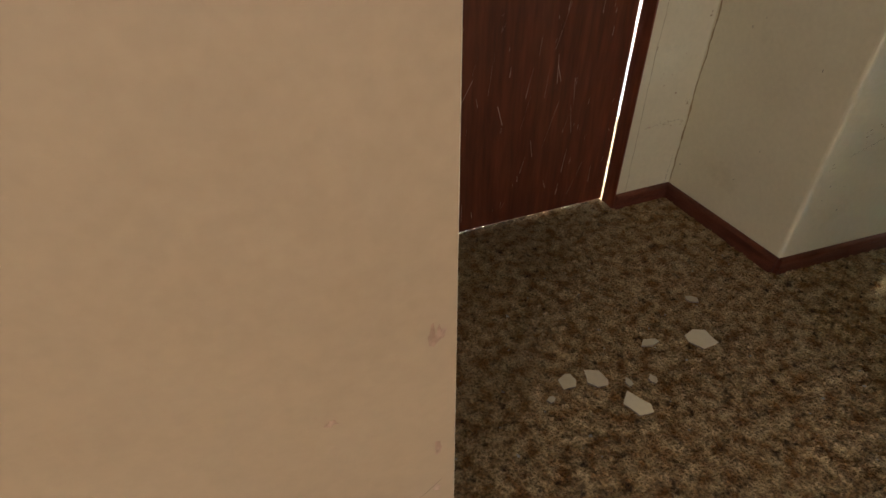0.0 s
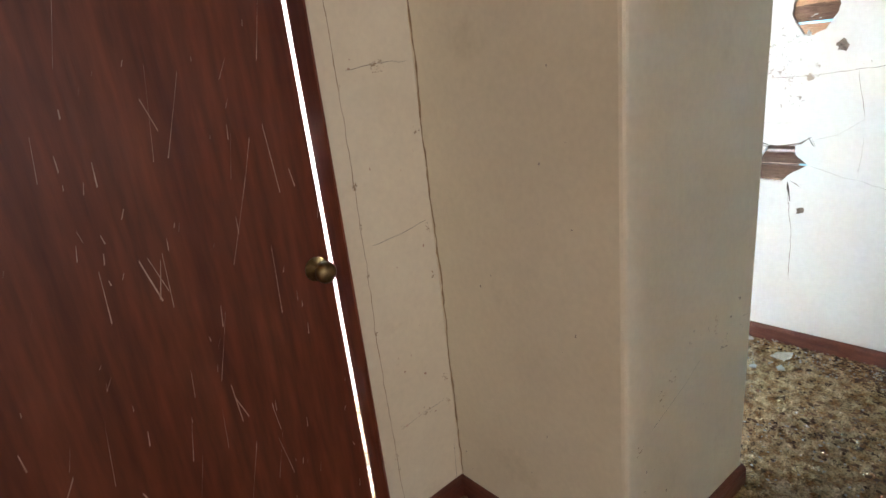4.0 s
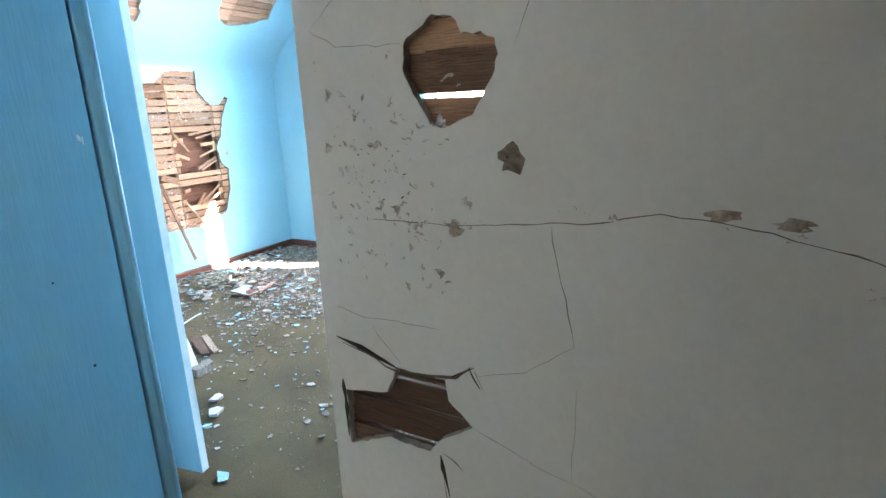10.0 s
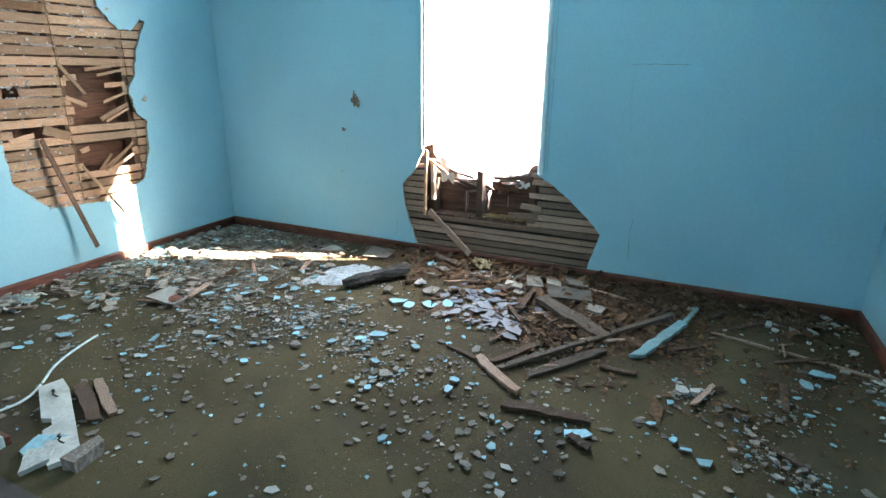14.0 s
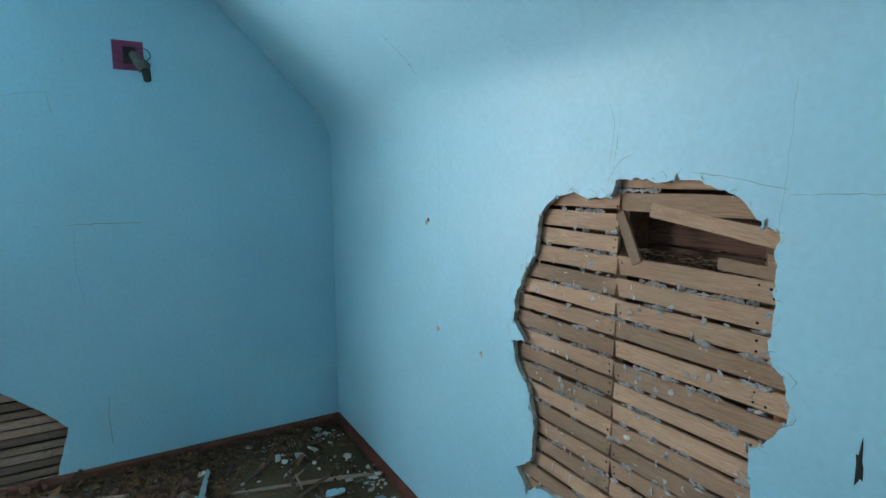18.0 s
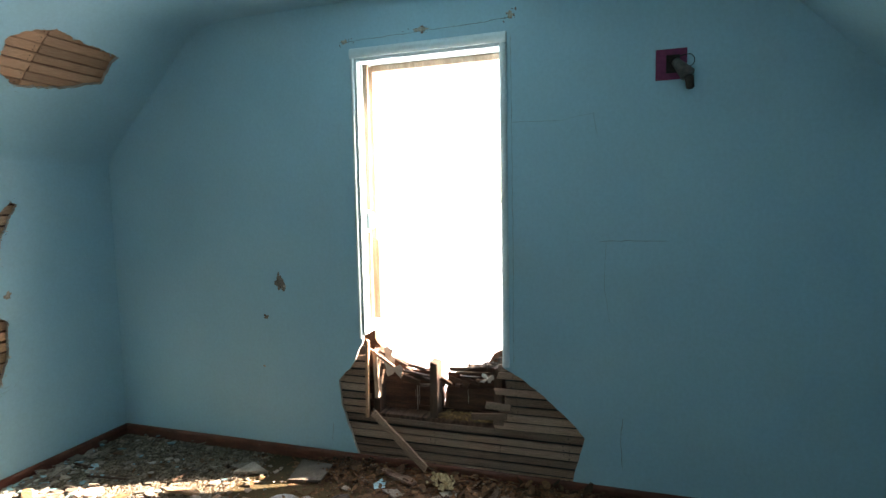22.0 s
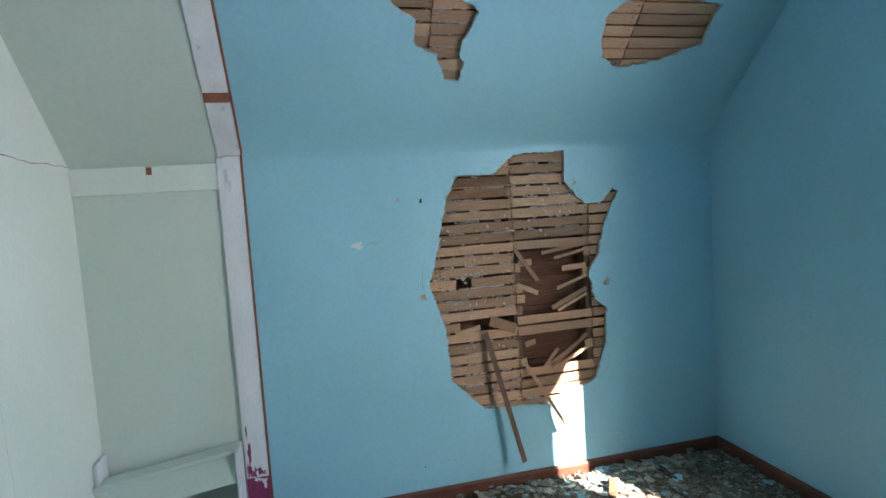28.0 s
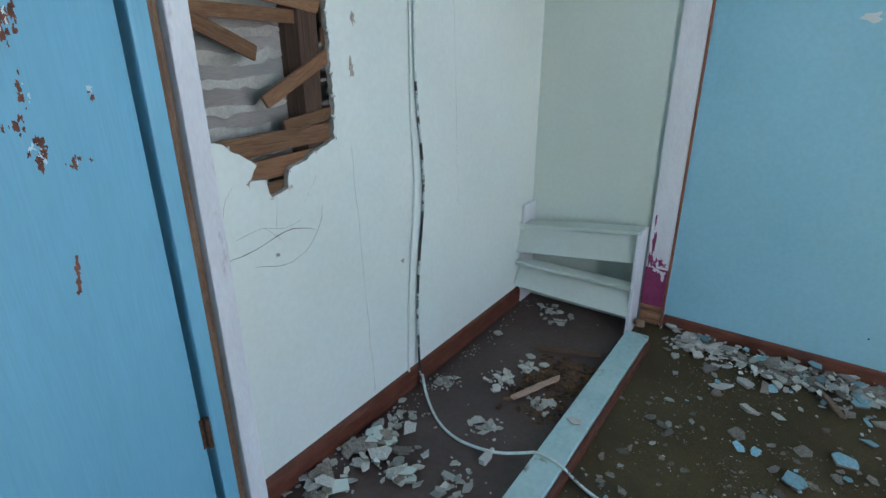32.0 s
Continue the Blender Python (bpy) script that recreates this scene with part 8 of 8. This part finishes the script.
DOOR_SIDE = (((4.23, 2.11), (4.08, 2.18), 0.018, 0.008, CHIP_WHITE, "thin white strip of wood on the carpet", 0.004, 0.004), ((3.92, 1.80), (4.10, 1.87), 0.02, 0.010, LATH_GREY, "short lath piece on the carpet", 0.004, 0.004), ((3.98, 1.78), (4.06, 1.86), 0.016, 0.010, LATH_GREY, "short lath piece on the carpet", 0.012, 0.004),
             ((3.88, 4.12), (3.98, 4.34), 0.03, 0.012, LATH_GREY, "broken stick in the closet litter", 0.02, 0.02), ((3.80, 4.50), (4.06, 4.58), 0.035, 0.014, STICK, "dark broken stick on the closet floor", 0.012, 0.03), ((4.10, 4.98), (4.14, 4.86), 0.05, 0.03, LATH, "splintered wood block at the post foot", 0.01, 0.07))
NORTH_SIDE = (((4.54, 3.73), (4.41, 3.47), 0.07, 0.02, STICK, BW, 0.02, 0.004), ((4.60, 3.72), (4.47, 3.45), 0.05, 0.018, LATH_GREY, BW, 0.004, 0.004), ((5.38, 4.07), (5.57, 4.12), 0.040, 0.012, LATH_GREY, LL, 0.02, 0.03), ((5.30, 4.64), (5.47, 4.52), 0.045, 0.014, ROTTEN, LL, 0.02, 0.03), ((5.44, 4.50), (5.60, 4.67), 0.030, 0.010, LATH, LL, 0.02, 0.02),
              ((4.85, 4.85), (4.92, 4.68), 0.03, 0.010, LATH_GREY, LL, 0.01, 0.03), ((6.03, 3.79), (6.20, 3.86), 0.035, 0.014, LATH_GREY, BW, 0.006, 0.006), ((6.16, 4.15), (6.18, 3.95), 0.05, 0.016, LATH, LL, 0.02, 0.02), ((5.62, 4.60), (5.78, 4.78), 0.035, 0.010, STICK, LL, 0.02, 0.03), ((5.84, 4.70), (5.92, 4.84), 0.05, 0.03, LATH_RED, "short reddish block of wood among the plaster", 0.01, 0.03))
for boards in (UNDER_WINDOW, MIDDLE, SOUTH_SIDE, DOOR_SIDE, NORTH_SIDE):
    for p, q, w, t, m, lb, z0, z1 in boards:
        stick("broken_board", p, q, w, t, m, lb, "board", z0, z1)


def broken_slab(name, pts, thick, top, label, z=0.012, seed=1.0, turn=(0.0, 0.0)):
    """A flat broken slab of plaster or board on the bedroom floor, drawn by its corners."""
    cx, cy = sum(p[0] for p in pts) / len(pts), sum(p[1] for p in pts) / len(pts)
    edge = ragged([(x - cx, y - cy) for x, y in pts], 0.02, 0.004, seed)
    bm = bmesh.new()
    lo = [bm.verts.new((x * 0.97, y * 0.97, 0)) for x, y in edge]
    hi = [bm.verts.new((x, y, thick)) for x, y in edge]
    n = len(edge)
    for i in range(n):
        bm.faces.new((lo[i], lo[(i + 1) % n], hi[(i + 1) % n], hi[i])).material_index = 1
    bm.faces.new(lo[::-1]).material_index = 1
    bm.faces.new(hi)
    bmesh.ops.recalc_face_normals(bm, faces=bm.faces[:])
    bm.transform(pose(cx, cy, F + z, turn[0], turn[1], 0))
    return tagged(part(name, bm, [top, CHIP_GREY]), label, "plaster slab", "fallen slabs")


GS = "bare grey slab of fallen plaster lying on the rubble"
for k, (pts, z) in enumerate((([(6.41, 2.255), (6.445, 2.0), (6.30, 1.965), (6.25, 2.205)], 0.03), ([(6.55, 2.42), (6.56, 2.33), (6.40, 2.27), (6.38, 2.37)], 0.022), ([(6.55, 2.29), (6.53, 2.20), (6.44, 2.17), (6.46, 2.27)], 0.024), ([(6.60, 2.19), (6.60, 2.06), (6.50, 2.02), (6.50, 2.14)], 0.026), ([(6.42, 2.51), (6.40, 2.40), (6.33, 2.39), (6.35, 2.50)], 0.02), ([(6.66, 3.63), (6.65, 3.42), (6.47, 3.40), (6.43, 3.58)], 0.012), ([(6.42, 3.93), (6.56, 3.90), (6.49, 3.75)], 0.010), ([(6.28, 1.98), (6.27, 1.88), (6.16, 1.90), (6.19, 1.99)], 0.02))):
    broken_slab("plaster_slab", pts, 0.014, CHIP_GREY, GS, z, 2.0 + k, (2.0 - k % 3, k % 4 - 1.5))
scrap = broken_slab("board_scrap", [(5.26, 4.27), (5.42, 4.26), (5.42, 4.18), (5.37, 4.17), (5.34, 4.05), (5.26, 4.05)], 0.02, CHIP_WHITE, "white-painted scrap of board with a torn red-brown edge", 0.02, 9.0, (2, -3))
torn_edge = broken_slab("torn_edge", [(5.30, 4.13), (5.345, 4.13), (5.335, 4.055), (5.265, 4.055), (5.27, 4.10)], 0.003, PEEL, "", 0.042, 4.0, (2, -3))
torn_edge.parent = scrap
for key in list(torn_edge.keys()):
    del torn_edge[key]
broken_slab("glass_pane", [(5.90, 2.36), (5.87, 2.25), (5.74, 2.22), (5.76, 2.30), (5.82, 2.34)], 0.004, GLASS, "large dusty shard of window glass lying on the rubble, sky reflection in its colour", 0.026, 6.0, (3, 2))
stuff("filling_clump", 260, heaps(((6.62, 2.76, 0.022), (6.58, 2.72, 0.02)), F + 0.03, 0.1), (0.012, 0.034), FOAM, "crumbly pale yellow clump in the litter under the window", "rubble", 77, 0.9)

rnd = random.Random(515)
for i in range(46):
    cx, cy = rnd.choice(((6.15, 2.2), (6.1, 1.8), (6.4, 2.6), (5.7, 2.0), (5.5, 4.5), (6.2, 1.3))) if i < 38 else (rnd.uniform(4.8, 6.3), rnd.uniform(4.2, 4.9))
    cx, cy = cx + rnd.gauss(0, 0.17), cy + rnd.gauss(0, 0.20)
    an, ln = rnd.gauss(2.6, 0.8), rnd.uniform(0.08, 0.26)
    p, q = (cx - ln / 2 * math.cos(an), cy - ln / 2 * math.sin(an)), (cx + ln / 2 * math.cos(an), cy + ln / 2 * math.sin(an))
    if max(p[0], q[0]) < XE - 0.04 and min(p[1], q[1]) > YS + 0.04:
        stick("splinter", p, q, rnd.uniform(0.010, 0.028), rnd.uniform(0.006, 0.012), rnd.choice((STICK, STICK, LATH_GREY)), "thin dark splinter of rotten wood in the rubble", "splinter", rnd.uniform(0.006, 0.02), rnd.uniform(0.006, 0.03), "splinters in the rubble")
trim_piece = thing("trim_board", "white-painted broken trim board with two bent nails", "board", "broken boards", at=(4.36, 3.6, F))
bm = bmesh.new()
outline = [(-0.29, -0.05), (0.20, -0.05), (0.30, -0.035), (0.28, 0.05), (0.02, 0.05), (0.0, 0.02), (-0.05, 0.02), (-0.07, 0.05), (-0.30, 0.045)]
lo = [bm.verts.new((x, y, 0.006)) for x, y in outline]
hi = [bm.verts.new((x, y, 0.026)) for x, y in outline]
for i in range(len(outline)):
    bm.faces.new((lo[i], lo[(i + 1) % len(outline)], hi[(i + 1) % len(outline)], hi[i]))
bm.faces.new(lo[::-1])
bm.faces.new(hi)
bmesh.ops.recalc_face_normals(bm, faces=bm.faces[:])
board_turn = Matrix.Translation((4.36, 3.6, F)) @ Matrix.Rotation(math.atan2(0.53, 0.29), 4, "Z")
bm.transform(board_turn)
piece(trim_piece, "board", bm, CHIP_WHITE)
for u in (-0.17, 0.18):
    pts = [board_turn @ Vector(c) for c in ((u - 0.03, -0.01, 0.027), (u - 0.01, 0.012, 0.035), (u + 0.005, -0.005, 0.036), (u + 0.02, 0.012, 0.034), (u + 0.035, 0.0, 0.029))]
    nail = tube("nail", pts, 0.003, BLACK)
    nail.parent = trim_piece
    nail.matrix_parent_inverse = Matrix.Translation(trim_piece.location).inverted()
chunk("white", 4.16, 3.42, F + 0.02, 0.16, thick=0.02, rz=30, tilt=6, seed=2, rnd=rnd)
chunk("blue", 4.24, 3.46, F + 0.004, 0.20, thick=0.02, rz=70, tilt=4, seed=4, rnd=rnd)
chunk("grey", 4.27, 3.30, F + 0.004, 0.13, thick=0.05, rz=10, tilt=4, seed=5, rnd=rnd)


def mound(name, cx, cy, rx, ry, h, z, turn, material, label, category, seed):
    """A low uneven heap with a ragged rim."""
    bm = bmesh.new()
    nr, na = 9, 40
    top = bm.verts.new((0, 0, h))
    prev = [top] * na
    rows = []
    for j in range(1, nr + 1):
        row = []
        for i in range(na):
            a = 2 * math.pi * i / na
            k = 1 + 0.45 * noise.noise(Vector((math.cos(a) * 1.3 + seed, math.sin(a) * 1.3, seed))) + 0.22 * noise.noise(Vector((math.cos(a) * 4.1, math.sin(a) * 4.1, seed)))
            q = j / nr
            x, y = rx * k * q * math.cos(a), ry * k * q * math.sin(a)
            zz = h * (1 - q ** 2.2) * (0.75 + 0.5 * noise.noise(Vector((x * 14 + seed, y * 14, 2)))) - 0.003 * (j == nr)
            row.append(bm.verts.new((x, y, zz)))
        rows.append(row)
    for i in range(na):
        bm.faces.new((top, rows[0][i], rows[0][(i + 1) % na]))
    for a, b in zip(rows, rows[1:]):
        for i in range(na):
            bm.faces.new((a[i], b[i], b[(i + 1) % na], a[(i + 1) % na]))
    bmesh.ops.recalc_face_normals(bm, faces=bm.faces[:])
    bm.transform(pose(cx, cy, z, 0, 0, turn))
    return tagged(part(name, bm, material, smooth=True), label, category)


mound("snow_patch", 6.12, 3.50, 0.27, 0.145, 0.028, F + 0.004, -38, SNOW, "patch of old grainy snow on the carpet", "snow", 1.0)
mound("snow_patch", 3.08, 0.16, 0.17, 0.085, 0.03, 0.002, 20, SNOW, "patch of old grainy snow in the hall corner", "snow", 4.0)
mound("snow_patch", 2.90, 0.09, 0.14, 0.06, 0.03, 0.002, 5, SNOW, "patch of old grainy snow along the hall wall", "snow", 6.0)


def log(p, q, r, material, label):
    a, b = Vector(p), Vector(q)
    bm = bmesh.new()
    x = (b - a).normalized()
    y = Vector((0, 0, 1)).cross(x).normalized()
    z = x.cross(y)
    prev = None
    n = 14
    for j in range(11):
        t = j / 10
        c = a.lerp(b, t)
        ring = []
        for i in range(n):
            an = 2 * math.pi * i / n
            k = r * (0.85 + 0.35 * noise.noise(Vector((t * 4, math.cos(an) * 1.5, math.sin(an) * 1.5)))) * (0.7 if j in (0, 10) else 1)
            ring.append(bm.verts.new(c + y * k * 1.25 * math.cos(an) + z * k * math.sin(an)))
        if prev:
            for i in range(n):
                bm.faces.new((prev[i], ring[i], ring[(i + 1) % n], prev[(i + 1) % n]))
        else:
            bm.faces.new(ring[::-1])
        prev = ring
    bm.faces.new(prev)
    bmesh.ops.recalc_face_normals(bm, faces=bm.faces[:])
    return tagged(part("charred_timber", bm, material), label, "timber")


log((5.92, 3.38, F + 0.035), (6.28, 3.13, F + 0.055), 0.042, CHAR_AND_GAP, "black charred timber lying beside the snow patch")


# ---- parked car far outside ----
def parked_car(x, y, z):
    car = thing("car", "grey hatchback car parked on the snow", "car", at=(x, y, z))
    paint = surface("grey_car_paint", (0.075, 0.082, 0.10), (0.09, 0.098, 0.12), 2, 40, 0.03, 0.5, 0.02)
    dark = surface("car_window_glass", (0.010, 0.012, 0.016), (0.016, 0.018, 0.022), 2, 30, 0.05, 0.4, 0.0)
    rubber = surface("tyre_rubber", (0.02, 0.02, 0.022), (0.03, 0.03, 0.03), 6, 40, 0.1, 0.9, 0.1)
    prof = [(2.15, 0.35), (2.2, 0.62), (2.05, 0.80), (1.25, 0.98), (0.55, 1.40), (0.1, 1.50), (-1.2, 1.50), (-1.85, 1.30), (-2.12, 0.95), (-2.18, 0.40), (-1.9, 0.28), (1.9, 0.28)]

    def side(pts, w, mat, nm, x0):
        bm = bmesh.new()
        a = [bm.verts.new((x + x0 - w, y + p, z + q)) for p, q in pts]
        b = [bm.verts.new((x + x0 + w, y + p, z + q)) for p, q in pts]
        bm.faces.new(a)
        bm.faces.new(b[::-1])
        for i in range(len(pts)):
            bm.faces.new((a[i], b[i], b[(i + 1) % len(pts)], a[(i + 1) % len(pts)]))
        bmesh.ops.recalc_face_normals(bm, faces=bm.faces[:])
        if nm == "body":
            bmesh.ops.bevel(bm, geom=bm.edges[:], offset=0.07, segments=2, affect="EDGES")
        return piece(car, nm, bm, mat)
    side(prof, 0.85, paint, "body", 0)
    side([(1.05, 1.00), (0.50, 1.36), (0.15, 1.42), (0.15, 1.0)], 0.012, dark, "window", -0.852)
    side([(0.08, 1.0), (0.08, 1.42), (-0.85, 1.42), (-0.85, 1.0)], 0.012, dark, "window", -0.852)
    side([(-0.92, 1.0), (-0.92, 1.42), (-1.25, 1.42), (-1.75, 1.22), (-1.85, 1.02)], 0.012, dark, "window", -0.852)
    for wy in (1.35, -1.35):
        for sx in (-0.80, 0.80):
            bm = bmesh.new()
            bmesh.ops.create_cone(bm, cap_ends=True, segments=20, radius1=0.32, radius2=0.32, depth=0.2, matrix=Matrix.Translation((x + sx, y + wy, z + 0.32)) @ Matrix.Rotation(radians(90), 4, "Y"))
            tyre = piece(car, "wheel", bm, rubber)
            bm = bmesh.new()
            bmesh.ops.create_cone(bm, cap_ends=True, segments=16, radius1=0.20, radius2=0.20, depth=0.22, matrix=Matrix.Translation((x + sx, y + wy, z + 0.32)) @ Matrix.Rotation(radians(90), 4, "Y"))
            rim = part("rim", bm, paint)
            rim.parent = tyre
    return car


parked_car(39.4, 4.9, -2.93)

# straw and rotten sill wood in the hole under the window
stuff("recess_straw", 900, lambda r, n: [(XE + 0.05 + 0.09 * r.random(), ey(2.50 + 0.36 * r.random() ** 1.3), ez(0.175) + 0.02 * r.random() ** 2) for _ in range(n)], (0.006, 0.022), STRAW, "brown straw and leaves lying in the hole under the window", "litter", 78, 0.3, 2.2)
part("ledge", box_mesh((XE + 0.045, ey(2.45), ez(0.15)), (XE + 0.148, ey(3.30), ez(0.172)), 0.002), STICK, wall_east)
stuff("rotten_sill_wood", 260, lambda r, n: [(XE + 0.10 + 0.06 * r.random(), ey(2.47 + 0.22 * q), ez(0.47 + 0.10 * (1 - q) ** 2 * r.random())) for q in r.random(n)], (0.008, 0.026), ROTTEN, "grey crumbling wood of the rotten window sill", "rubble", 79, 0.7, 1.3)

# nest litter lying in the broken wall
stuff("nest_straw", 600, lambda r, n: [(4.18 + 0.35 * r.random(), YS - 0.03 - 0.07 * r.random(), 1.239 + 0.034 * r.random() ** 2) for _ in range(n)], (0.004, 0.016), LATH, "pale straw and wood crumbs lying inside the broken wall", "litter", 43, 0.25, 2.2)
stuff("nest_litter", 700, lambda r, n: [(4.18 + 0.35 * r.random(), YS - 0.03 - 0.07 * r.random(), 1.237 + 0.03 * r.random() ** 2) for _ in range(n)], (0.004, 0.020), LEAF, "dry leaf and wood crumbs lying inside the broken wall", "litter", 41, 0.3, 1.4)
part("ledge", box_mesh((4.14, YS - 0.12, 1.219), (4.55, YS - 0.028, 1.237), 0.002), DARKWOOD, wall_south)


def carpet_tufts(count, seed):
    """Matted pile of the hall carpet: short leaning fibres in one mesh."""
    r = np.random.default_rng(seed)
    x, y = r.uniform(0.16, 3.28, count), r.uniform(-0.9, 1.62, count)
    z = np.array([0.008 * noise.fractal(Vector((a * 3.1 + 7, b * 3.1, 7)), 1.0, 2.0, 4) for a, b in zip(x, y)])
    lean, turn = r.uniform(0.006, 0.016, count), r.uniform(0, 2 * np.pi, count)
    high, wide = r.uniform(0.003, 0.010, count), r.uniform(0.0012, 0.0030, count)
    c, s = np.cos(turn), np.sin(turn)
    v = np.empty((count, 4, 3))
    for i, (along, across, up) in enumerate(((0, -1, -0.3), (0, 1, -0.3), (0.55, 0.7, 0.9), (1, -0.2, 1.0))):
        v[:, i, 0] = x + along * lean * c - across * wide * s
        v[:, i, 1] = y + along * lean * s + across * wide * c
        v[:, i, 2] = z + up * high
    faces = (np.arange(count)[:, None] * 4 + np.arange(4)[None]).tolist()
    me = bpy.data.meshes.new("carpet_pile")
    me.from_pydata(v.reshape(-1, 3).tolist(), [], faces)
    me.materials.append(CARPET_H)
    return tagged(new("carpet_pile", me), "matted brown and grey fibres of the hall carpet", "carpet", kind="stuff")


carpet_tufts(70000, 61)
